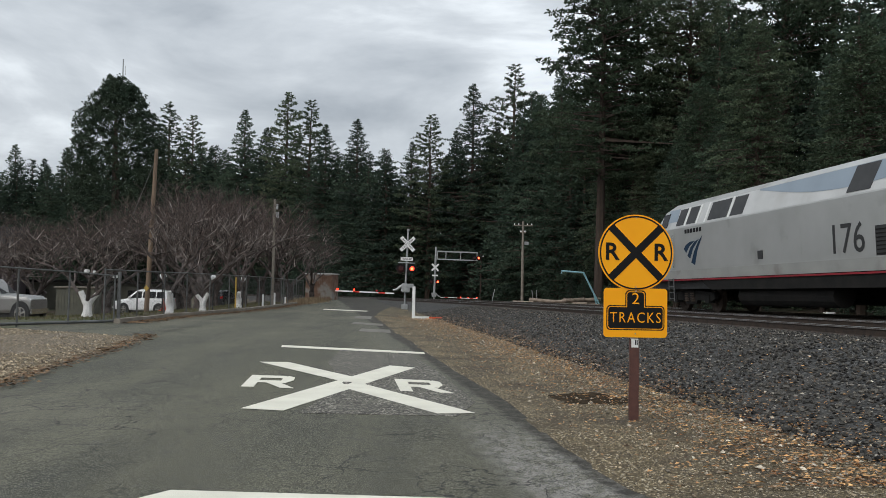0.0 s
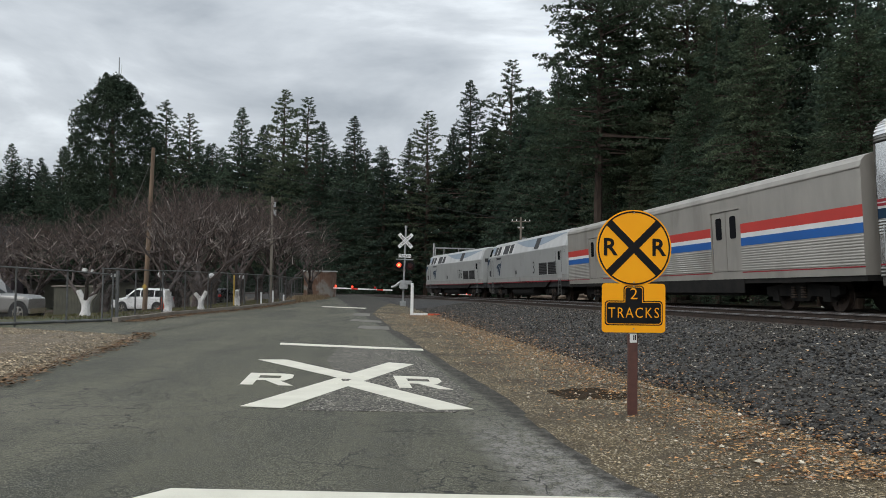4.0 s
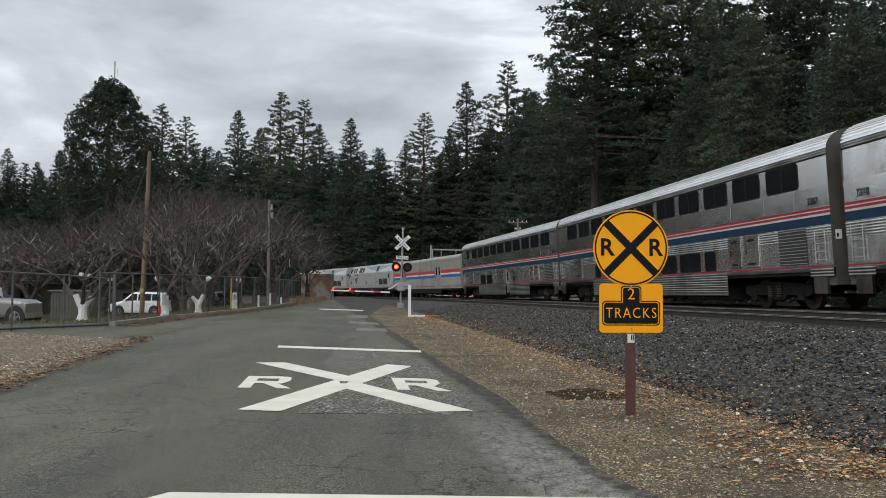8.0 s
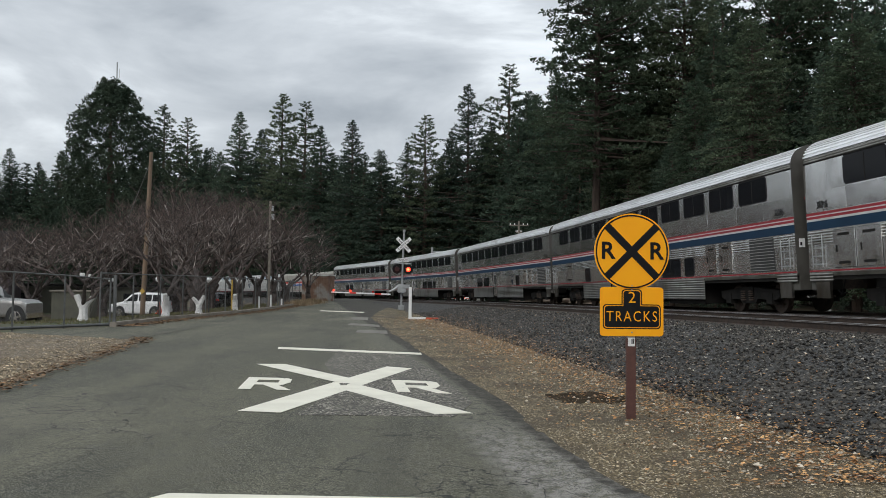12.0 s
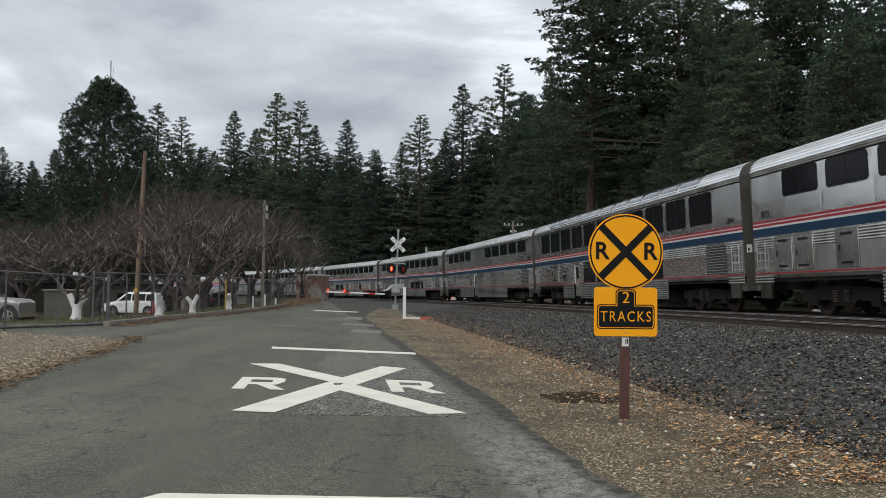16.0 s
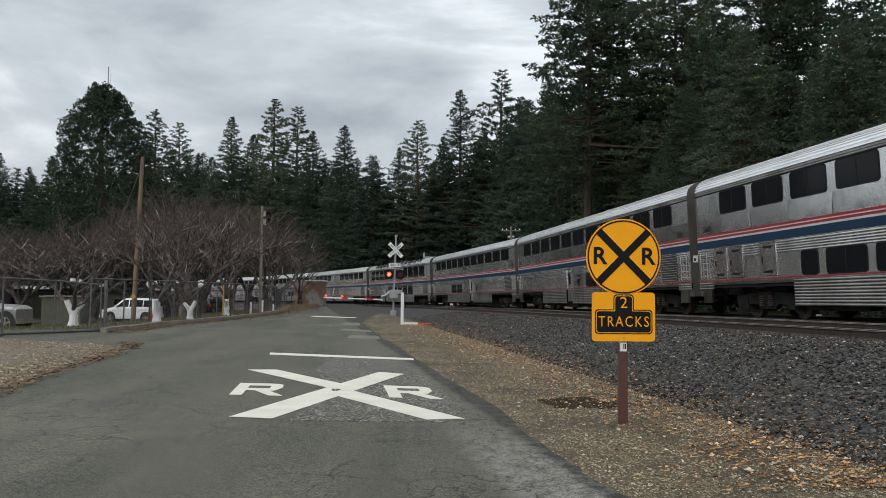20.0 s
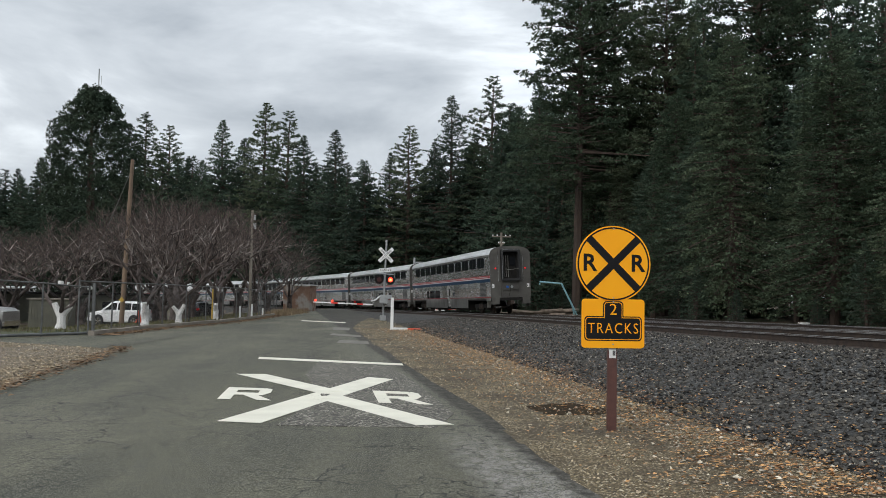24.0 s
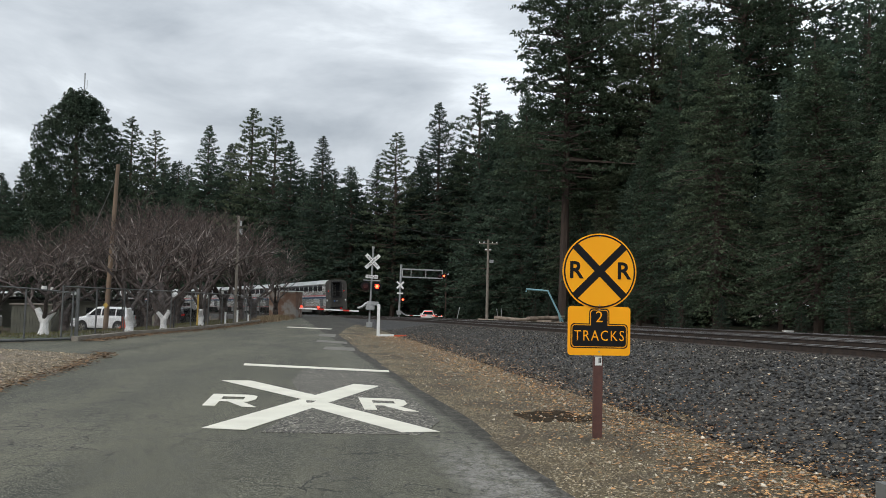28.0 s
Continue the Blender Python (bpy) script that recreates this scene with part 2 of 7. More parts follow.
M = {
    "ground": mat("forest_floor", (0.06, 0.045, 0.03), (0.11, 0.08, 0.05), 0.35, 0.95, bump=0.8, bscale=25, stain=((0.05, 0.06, 0.025), 0.12, 0.52, 0.62)),
    "asphalt": asphalt("worn_asphalt"),
    "patch": pebbly("coarse_asphalt_patch", 40, [(0.0, (0.03, 0.028, 0.024)), (0.45, (0.09, 0.084, 0.07)), (0.8, (0.2, 0.185, 0.15)), (1.0, (0.42, 0.39, 0.33))], 0.9, ((0.09, 0.084, 0.068), 1.2, 0.5, 0.66), mixin=0.5),
    "dirt": pebbly("gravelly_dirt", 70, [(0.0, (0.024, 0.016, 0.009)), (0.35, (0.088, 0.066, 0.033)), (0.75, (0.15, 0.112, 0.056)), (0.9, (0.32, 0.25, 0.14)), (1.0, (0.7, 0.62, 0.48))], 1.0, ((0.045, 0.034, 0.02), 0.9, 0.44, 0.6), mixin=0.7),
    "tan_gravel": pebbly("tan_gravel", 46, [(0.0, (0.035, 0.026, 0.015)), (0.35, (0.085, 0.06, 0.034)), (0.75, (0.2, 0.15, 0.088)), (0.93, (0.42, 0.36, 0.28)), (1.0, (0.62, 0.57, 0.49))], 1.0, ((0.1, 0.078, 0.055), 0.8, 0.5, 0.66), mixin=0.45),
    # bed coloured near black, painting the shade in gaps between the loose stones
    "ballast": pebbly("dark_ballast", 24, [(0.0, (0.008, 0.008, 0.008)), (0.55, (0.03, 0.03, 0.029)), (0.88, (0.07, 0.068, 0.064)), (1.0, (0.14, 0.135, 0.125))], 1.0, ((0.05, 0.042, 0.032), 0.5, 0.5, 0.66)),
    "stone": mat("ballast_stone", (0.018, 0.0162, 0.0138), (0.088, 0.0795, 0.067), 5, 0.85, rnd=0.95, obj=False, bump=0.3),
    "stone_pale": mat("pale_ballast_stone", (0.12, 0.108, 0.092), (0.34, 0.31, 0.265), 5, 0.85, rnd=0.5, obj=False, bump=0.3),
    "stone_white": mat("white_stone", (0.16, 0.125, 0.085), (0.6, 0.54, 0.44), 5, 0.85, rnd=0.7, obj=False),
    "pebble": mat("brown_pebble", (0.125, 0.092, 0.053), (0.45, 0.37, 0.255), 5, 0.85, rnd=0.75, obj=False),
    "leaf_dry": mat("dry_leaf", (0.19, 0.07, 0.022), (0.52, 0.31, 0.13), 3, 0.8, rnd=0.9, obj=False),
    "leaf_brown": mat("brown_leaf", (0.1, 0.058, 0.03), (0.24, 0.145, 0.075), 3, 0.8, rnd=0.6, obj=False),
    "paint": mat("white_road_paint", (0.74, 0.71, 0.6), (0.64, 0.61, 0.51), 2.2, 0.7, bump=0.3, bscale=120, stain=((0.2, 0.2, 0.19), 7, 0.7, 0.78)),
    "paint_worn": mat("worn_road_paint", (0.19, 0.178, 0.15), (0.115, 0.108, 0.092), 2.0, 0.8, bump=0.3, bscale=120),
    "rail": mat("rusty_rail", (0.07, 0.048, 0.036), (0.035, 0.027, 0.023), 8, 0.7, 0.3, bump=0.3),
    "railhead": mat("polished_rail_head", (0.3, 0.29, 0.28), (0.2, 0.19, 0.18), 10, 0.34, 1.0),
    "tie": mat("old_timber_tie", (0.045, 0.037, 0.031), (0.1, 0.082, 0.067), 6, 0.9, bump=0.6, rnd=0.3),
    "steel": mat("brushed_stainless", (0.97, 0.97, 0.96), (0.78, 0.78, 0.77), 1.1, 0.27, 1.0, bump=0.25, bscale=2.2, stretch=(1, 1, 0.45), stain=((0.36, 0.345, 0.32), 0.9, 0.5, 0.75)),
    "steel_panel": mat("dented_stainless_panel", (0.97, 0.97, 0.96), (0.78, 0.78, 0.77), 1.3, 0.23, 1.0, bump=0.4, bscale=1.6, rnd=0.22, stretch=(1, 1, 0.6), stain=((0.36, 0.345, 0.32), 0.9, 0.52, 0.75)),
    # the same stainless, colour darkened to offset the light its flutes catch
    "steel_flute": mat("darkened_fluted_stainless", (0.62, 0.61, 0.58), (0.42, 0.41, 0.38), 1.1, 0.26, 1.0, stretch=(1, 1, 0.45), stain=((0.24, 0.23, 0.21), 0.9, 0.5, 0.75)),
    # skirt grime, coloured darker still to offset the sky caught by the flutes
    "steel_low": mat("dark_grimy_stainless", (0.37, 0.36, 0.335), (0.23, 0.22, 0.2), 1.1, 0.32, 1.0, bump=0.12, bscale=3.5, stretch=(1, 1, 0.45), stain=((0.14, 0.12, 0.095), 0.9, 0.5, 0.72)),
    "steel_roof": mat("stainless_roof", (0.98, 0.98, 0.98), (0.82, 0.82, 0.81), 0.7, 0.36, 1.0),
    "endgrey": mat("grimy_grey_end_paint", (0.1, 0.095, 0.084), (0.065, 0.061, 0.055), 1.1, 0.55, 0.1, stain=((0.05, 0.046, 0.04), 1.3, 0.55, 0.8)),
    "silver": mat("silver_grey_paint", (0.455, 0.46, 0.45), (0.385, 0.388, 0.375), 0.7, 0.36, 0.3, stain=((0.22, 0.21, 0.19), 0.8, 0.6, 0.85)),
    "sill": mat("dull_grey_sill_paint", (0.34, 0.34, 0.32), (0.28, 0.28, 0.265), 1.2, 0.5, 0.1, stain=((0.16, 0.14, 0.12), 1.0, 0.55, 0.8)),
    "white": mat("white_paint", (0.78, 0.78, 0.77), (0.68, 0.68, 0.66), 1.2, 0.45),
    "band_white": mat("off_white_band_paint", (0.55, 0.55, 0.54), (0.46, 0.46, 0.45), 1.2, 0.45, stain=((0.4, 0.39, 0.37), 0.9, 0.55, 0.8)),
    "galv": mat("galvanised_steel", (0.42, 0.43, 0.43), (0.3, 0.31, 0.31), 5, 0.5, 0.6, rnd=0.1),
    "fence": mat("weathered_fence_steel", (0.15, 0.152, 0.15), (0.095, 0.097, 0.094), 5, 0.6, 0.4, rnd=0.15),
    "damp": mat("damp_dark_earth", (0.02, 0.014, 0.008), (0.06, 0.042, 0.024), 9, 0.95, spec=0.1, bump=0.9, bscale=70),
    "brake": mat("lit_brake_lamp", (1.0, 0.05, 0.03), (1.0, 0.05, 0.03), 3, 0.3, emit=1.2),
    # dirty black, with the shade of the recessed trucks put into the colour
    "dkgrey": mat("dark_grey_underframe", (0.01, 0.0098, 0.0095), (0.022, 0.02, 0.018), 2, 0.85, spec=0.2, bump=0.2),
    "black": mat("black_rubber", (0.015, 0.015, 0.016), (0.03, 0.03, 0.03), 3, 0.75),
    "signblack": mat("black_sign_film", (0.008, 0.008, 0.009), (0.013, 0.013, 0.014), 3, 0.5, spec=0.15),
    "amber": mat("amber_sign_sheeting", (1.0, 0.43, 0.012), (0.98, 0.395, 0.01), 1.6, 0.5, spec=0.2, bump=0.03, bscale=200, stain=((0.6, 0.25, 0.02), 2.5, 0.66, 0.85)),
    "redblue_red": mat("red_stripe", (0.29, 0.013, 0.024), (0.24, 0.012, 0.02), 1, 0.5),
    "redblue_blue": mat("navy_stripe", (0.007, 0.033, 0.07), (0.006, 0.026, 0.056), 1, 0.55, spec=0.25),
    "bag_grey": mat("tan_grey_silver_paint", (0.43, 0.405, 0.365), (0.34, 0.32, 0.285), 0.9, 0.42, 0.35, bump=0.06, bscale=3, stretch=(1, 1, 0.4), stain=((0.22, 0.2, 0.17), 0.8, 0.55, 0.8)),
    "bag_red": mat("bright_red_stripe", (0.55, 0.045, 0.035), (0.48, 0.04, 0.03), 1, 0.5),
    "taillit": mat("lit_tail_lamp", (0.9, 0.012, 0.015), (0.9, 0.012, 0.015), 3, 0.3, emit=1.3),
    "navy_mark": mat("dull_navy_mark", (0.01, 0.018, 0.03), (0.008, 0.014, 0.024), 1, 0.6, spec=0.15),
    "blue": mat("bright_blue_stripe", (0.015, 0.12, 0.42), (0.015, 0.1, 0.35), 1, 0.4),
    "ltblue": mat("pale_blue_grey_paint", (0.25, 0.305, 0.365), (0.21, 0.26, 0.31), 1, 0.4),
    "brown_post": mat("brown_steel_post", (0.11, 0.045, 0.035), (0.075, 0.032, 0.026), 12, 0.6, bump=0.1),
    "bark": mat("pine_bark", (0.045, 0.032, 0.025), (0.08, 0.055, 0.042), 4, 0.95, bump=1.0, bscale=14, stretch=(1, 1, 0.25), rnd=0.2),
    "bark_dark": mat("dark_limb_bark", (0.035, 0.026, 0.023), (0.13, 0.105, 0.095), 4, 0.9, rnd=0.3, obj=False),
    # paler copy of the twig bark: daylight on the branches put into colour
    "bark_lit": mat("lit_branch_bark", (0.075, 0.058, 0.05), (0.3, 0.265, 0.24), 3, 0.9, rnd=0.7, obj=False),
    "bark_bare": mat("grey_brown_twig_bark", (0.026, 0.016, 0.013), (0.125, 0.096, 0.084), 4, 0.9, rnd=0.75, obj=False),
    "pole": mat("weathered_pole_wood", (0.22, 0.155, 0.105), (0.13, 0.092, 0.065), 3, 0.9, bump=0.4, stretch=(1, 1, 0.15)),
    "needle": mat("conifer_needles", (0.035, 0.057, 0.042), (0.068, 0.096, 0.064), 0.5, 0.85, rnd=0.22, obj=False, spec=0.2),
    "needle2": mat("pine_needles", (0.046, 0.07, 0.044), (0.088, 0.112, 0.067), 0.5, 0.85, rnd=0.28, obj=False, spec=0.2),
    "needle3": mat("cedar_foliage", (0.044, 0.07, 0.044), (0.085, 0.112, 0.066), 0.5, 0.85, rnd=0.35, obj=False, spec=0.2),
    "needle4": mat("dark_cedar_foliage", (0.03, 0.049, 0.033), (0.06, 0.08, 0.05), 0.5, 0.85, rnd=0.22, obj=False, spec=0.2),
    "whitewash": mat("whitewashed_bark", (0.75, 0.74, 0.72), (0.6, 0.59, 0.57), 4, 0.85, bump=0.6, bscale=20),
    "concrete": mat("old_concrete", (0.27, 0.24, 0.2), (0.17, 0.148, 0.12), 2, 0.9, bump=0.4),
    "grass": mat("winter_grass", (0.075, 0.085, 0.03), (0.14, 0.12, 0.06), 1.2, 0.95, rnd=0.3, obj=False, bump=0.6),
    "drygrass": mat("dry_grass", (0.2, 0.145, 0.085), (0.32, 0.24, 0.15), 2, 0.95, rnd=0.3, obj=False),
    "carwhite": mat("white_car_paint", (0.78, 0.78, 0.78), (0.72, 0.72, 0.72), 1, 0.22),
    "carsilver": mat("silver_beige_car_paint", (0.3, 0.295, 0.285), (0.26, 0.255, 0.245), 1, 0.28, 0.5),
    "cardark": mat("dark_car_paint", (0.03, 0.03, 0.033), (0.04, 0.04, 0.042), 1, 0.25),
    "chrome": mat("chrome", (0.75, 0.75, 0.75), (0.65, 0.65, 0.65), 3, 0.15, 1.0),
    "rustshed": mat("rusty_corrugated_iron", (0.2, 0.11, 0.075), (0.3, 0.2, 0.15), 1.5, 0.85, bump=0.2, stain=((0.36, 0.33, 0.3), 0.8, 0.5, 0.6)),
    "turq": mat("pale_turquoise_pipe", (0.25, 0.45, 0.5), (0.2, 0.38, 0.43), 2, 0.5),
    "log": mat("stacked_timber", (0.3, 0.24, 0.19), (0.16, 0.12, 0.09), 3, 0.9, bump=0.4),
    "taillight": mat("red_tail_light", (0.5, 0.01, 0.012), (0.4, 0.01, 0.01), 3, 0.25),
    "redlit": mat("lit_red_lamp", (1.0, 0.045, 0.02), (1.0, 0.06, 0.03), 3, 0.3, emit=3.2),
    "redcore": mat("lit_lamp_core", (1.0, 0.16, 0.05), (1.0, 0.14, 0.05), 3, 0.3, emit=5.0),
    "red": mat("red_reflective_film", (0.6, 0.035, 0.02), (0.5, 0.03, 0.02), 3, 0.5),
    "orange": mat("orange_red_paint", (0.7, 0.1, 0.04), (0.6, 0.08, 0.03), 3, 0.6),
    "yellow": mat("yellow_plastic", (0.55, 0.36, 0.06), (0.45, 0.3, 0.05), 3, 0.6),
    "lampwhite": mat("white_globe_glass", (0.8, 0.8, 0.8), (0.72, 0.72, 0.72), 3, 0.3),
    "purple": mat("dull_mauve_wall", (0.11, 0.08, 0.09), (0.08, 0.06, 0.07), 2, 0.9),
    "olive": mat("olive_grey_shed_wall", (0.13, 0.125, 0.095), (0.1, 0.1, 0.08), 2, 0.9),
    "lensdark": mat("unlit_lamp_lens", (0.05, 0.008, 0.008), (0.04, 0.008, 0.008), 3, 0.3),
    "grille": mat("dark_grille", (0.02, 0.02, 0.021), (0.035, 0.035, 0.035), 3, 0.6),
}
for key in ("needle", "needle2", "needle3"):
    nn, nl = M[key].node_tree.nodes, M[key].node_tree.links
    pb, out = nn["Principled BSDF"], nn["Material Output"]
    tl, ms = nn.new("ShaderNodeBsdfTranslucent"), nn.new("ShaderNodeMixShader")
    ms.inputs["Fac"].default_value = 0.35
    # each tree has its own shade of green
    oi, hs, ra, rb = nn.new("ShaderNodeObjectInfo"), nn.new("ShaderNodeHueSaturation"), nn.new("ShaderNodeMapRange"), nn.new("ShaderNodeMapRange")
    ra.inputs["To Min"].default_value, ra.inputs["To Max"].default_value = 0.7, 1.35
    rb.inputs["To Min"].default_value, rb.inputs["To Max"].default_value = 0.52, 0.475
    nl.new(oi.outputs["Random"], ra.inputs["Value"])
    nl.new(oi.outputs["Random"], rb.inputs["Value"])
    nl.new(ra.outputs[0], hs.inputs["Value"])
    nl.new(rb.outputs[0], hs.inputs["Hue"])
    nl.new(pb.inputs["Base Color"].links[0].from_socket, hs.inputs["Color"])
    nl.new(hs.outputs["Color"], pb.inputs["Base Color"])
    nl.new(hs.outputs["Color"], tl.inputs["Color"])
    nl.new(pb.outputs[0], ms.inputs[1])
    nl.new(tl.outputs[0], ms.inputs[2])
    nl.new(ms.outputs[0], out.inputs["Surface"])
glass = bpy.data.materials.new("tinted_window_glass")
glass.use_nodes = True
gb = glass.node_tree.nodes["Principled BSDF"]
gb.inputs["Base Color"].default_value = (0.012, 0.013, 0.015, 1)
gb.inputs["Roughness"].default_value, gb.inputs["Specular IOR Level"].default_value = 0.05, 0.09
M["glass"] = glass
M["roof_glass"] = mat("pale_reflecting_roof_glass", (0.3, 0.31, 0.32), (0.22, 0.23, 0.24), 1.2, 0.12, 0.75)
M["carglass"] = mat("dark_car_glass", (0.01, 0.011, 0.012), (0.013, 0.014, 0.015), 2, 0.25, spec=0.04)


# ---- mesh helpers ----
def bm_box(bm, x0, x1, y0, y1, z0, z1, m=None):
    v = [bm.verts.new(p) for p in ((x0, y0, z0), (x1, y0, z0), (x1, y1, z0), (x0, y1, z0), (x0, y0, z1), (x1, y0, z1), (x1, y1, z1), (x0, y1, z1))]
    for f in ((0, 3, 2, 1), (4, 5, 6, 7), (0, 1, 5, 4), (1, 2, 6, 5), (2, 3, 7, 6), (3, 0, 4, 7)):
        bm.faces.new([v[i] for i in f])
    if m is not None:
        for w in v:
            w.co = m @ w.co
    return v


def bm_tube(bm, pts, radii, seg=8, cap=True):
    """A tube through the points with a radius at each."""
    rings = []
    for i, p in enumerate(pts):
        p = Vector(p)
        a = Vector(pts[max(i - 1, 0)])
        b = Vector(pts[min(i + 1, len(pts) - 1)])
        d = (b - a).normalized()
        s = d.cross(Vector((0, 0, 1)) if abs(d.z) < 0.95 else Vector((1, 0, 0))).normalized()
        q = s.cross(d)
        r = radii[i] if hasattr(radii, "__len__") else radii
        rings.append([bm.verts.new(p + r * (math.cos(2 * math.pi * k / seg) * s + math.sin(2 * math.pi * k / seg) * q)) for k in range(seg)])
    for r0, r1 in zip(rings, rings[1:]):
        for k in range(seg):
            bm.faces.new((r0[k], r0[(k + 1) % seg], r1[(k + 1) % seg], r1[k]))
    if cap:
        bm.faces.new(rings[0][::-1])
        bm.faces.new(rings[-1])


def bm_extrude(bm, poly, axis, a0, a1):
    """A closed 2D outline extruded along an axis: 'x' takes (y, z), 'y' takes (x, z), 'z' takes (x, y)."""
    put = {"x": lambda p, a: (a, p[0], p[1]), "y": lambda p, a: (p[0], a, p[1]), "z": lambda p, a: (p[0], p[1], a)}[axis]
    r0, r1 = [bm.verts.new(put(p, a0)) for p in poly], [bm.verts.new(put(p, a1)) for p in poly]
    n = len(poly)
    for i in range(n):
        bm.faces.new((r0[i], r0[(i + 1) % n], r1[(i + 1) % n], r1[i]))
    bm.faces.new(r0[::-1])
    bm.faces.new(r1)


def bm_disc(bm, c, r, axis, t, seg=24):
    """A disc of thickness t with its axis along x, y or z, centred on c."""
    poly = [(r * math.cos(2 * math.pi * k / seg), r * math.sin(2 * math.pi * k / seg)) for k in range(seg)]
    o = {"x": (c[1], c[2], c[0]), "y": (c[0], c[2], c[1]), "z": (c[0], c[1], c[2])}[axis]
    bm_extrude(bm, [(p[0] + o[0], p[1] + o[1]) for p in poly], axis, o[2] - t / 2, o[2] + t / 2)


def mesh_of(name, bm, material, smooth=False):
    bmesh.ops.recalc_face_normals(bm, faces=bm.faces)
    me = bpy.data.meshes.new(name)
    bm.to_mesh(me)
    bm.free()
    me.materials.append(M[material] if isinstance(material, str) else material)
    if smooth:
        me.polygons.foreach_set("use_smooth", [True] * len(me.polygons))
    return me


def part(name, bm, material, parent, label="", at=None, smooth=False):
    me = bm if isinstance(bm, bpy.types.Mesh) else mesh_of(name, bm, material, smooth)
    ob = new(name, me)
    ob.parent = parent
    if at is not None:
        ob.matrix_basis = at
    return tagged(ob, label=label)


def boxes(*bs):
    bm = bmesh.new()
    for b in bs:
        bm_box(bm, *b)
    return bm


def bevel_boxes(r, *bs):
    bm = boxes(*bs)
    bmesh.ops.bevel(bm, geom=bm.edges[:], offset=r, segments=2, affect="EDGES")
    return bm


def tube(pts, radii, seg=8):
    bm = bmesh.new()
    bm_tube(bm, pts, radii, seg)
    return bm


def thing(name, m, label, category, group="", kind=""):
    ob = new(name)
    ob.matrix_basis = m
    return tagged(ob, label, category, group, kind)


def raw(name, verts, faces, material, smooth=False):
    me = bpy.data.meshes.new(name)
    me.from_pydata(verts, [], faces)
    me.materials.append(M[material] if isinstance(material, str) else material)
    if smooth:
        me.polygons.foreach_set("use_smooth", [True] * len(me.polygons))
    return me


_fonts = {}


def text_mesh(name, s, height, material, depth=0.004, stretch=1.0, grow=0.0, gap=1.0):
    """Letters as a mesh in the x-z plane, centred, facing -y, with capitals of that height."""
    cu = bpy.data.curves.new(name, "FONT")
    cu.body, cu.size, cu.align_x, cu.align_y = s, height / 0.7, "CENTER", "CENTER"
    cu.extrude, cu.offset, cu.resolution_u, cu.space_character = depth / 2, grow, 3, gap
    ob = new(name, cu)
    dg = bpy.context.evaluated_depsgraph_get()
    me = bpy.data.meshes.new_from_object(ob.evaluated_get(dg))
    bpy.data.objects.remove(ob)
    bpy.data.curves.remove(cu)
    me.transform(Matrix.Rotation(radians(90), 4, "X") @ Matrix.Diagonal((stretch, 1, 1, 1)))
    me.materials.clear()
    me.materials.append(M[material])
    return me


# ---- the plan: track line, levels ----
T_TH, T_K, T_SC = -0.14679, 0.00381, 43.57
T_P0 = 10.154 * Vector((math.cos(T_TH), -math.sin(T_TH)))
T_D = 4.70            # between the two tracks
T_CANT = 0.0445
T_D0 = Vector((math.sin(T_TH), math.cos(T_TH)))
T_N0 = Vector((math.cos(T_TH), -math.sin(T_TH)))
T_C = T_P0 + T_SC * T_D0 - T_N0 / T_K


def track_z(u):
    return CAM_Z - 0.383 - 0.01382 * u


def track_at(u, off=0.0, h=0.0):
    """A point u metres along the near track, off metres to its right and h above the rail heads; and its heading."""
    if u <= T_SC:
        a, p = T_TH, T_P0 + u * T_D0
    else:
        a = T_TH - T_K * (u - T_SC)
        p = T_C + Vector((math.cos(a), -math.sin(a))) / T_K
    n = Vector((math.cos(a), -math.sin(a)))
    q = p + (off - T_CANT * h) * n
    lean = off - (T_D if off > 2.4 else 0.0)
    return Vector((q.x, q.y, track_z(u) + h + T_CANT * lean)), a


def track_coords(x, y):
    """How far along the near track a place lies, and how far to its right."""
    p = Vector((x, y)) - T_P0
    u = p.dot(T_D0)
    if u <= T_SC:
        return u, p.dot(T_N0)
    r = Vector((x, y)) - T_C
    a = math.atan2(-r.y, r.x)
    return T_SC + (T_TH - a) / T_K, r.length - 1 / T_K


def smooth(a, b, v):
    t = min(max((v - a) / (b - a), 0.0), 1.0)
    return t * t * (3 - 2 * t)


def road_z(y):
    return -0.0034 * min(max(0.0, y - 20), 110) - 0.75 * smooth(102, 113, y)


ROAD_R = [(-20, 5.0), (0, 2.6), (4, 1.9), (6.06, 1.55), (7.65, 1.17), (9.17, 1.0), (11.2, 0.77), (14.3, 0.18), (18.7, -0.55), (21.8, -1.02), (25.6, -1.65), (39.6, -3.75), (47, -4.15), (58, -4.4), (75, -4.75), (90, -5.2), (100, -5.2), (112, -3.5), (124, 2), (140, 14)]
ROAD_L = [(-20, -5.5), (5, -6.0), (12, -6.55), (15, -7.1), (18, -7.5), (21.7, -8.2), (24, -9.4), (26.5, -10.9), (28.5, -11.6), (35, -11.6), (43, -11.0), (52, -11.1), (66, -12.0), (76, -12.2), (90, -13.5), (100, -14.5), (112, -14), (124, -9), (140, 4)]


def lerp(tab, y):
    for (a, p), (b, q) in zip(tab, tab[1:]):
        if y <= b:
            return p + (q - p) * max((y - a) / (b - a), 0)
    return tab[-1][1]


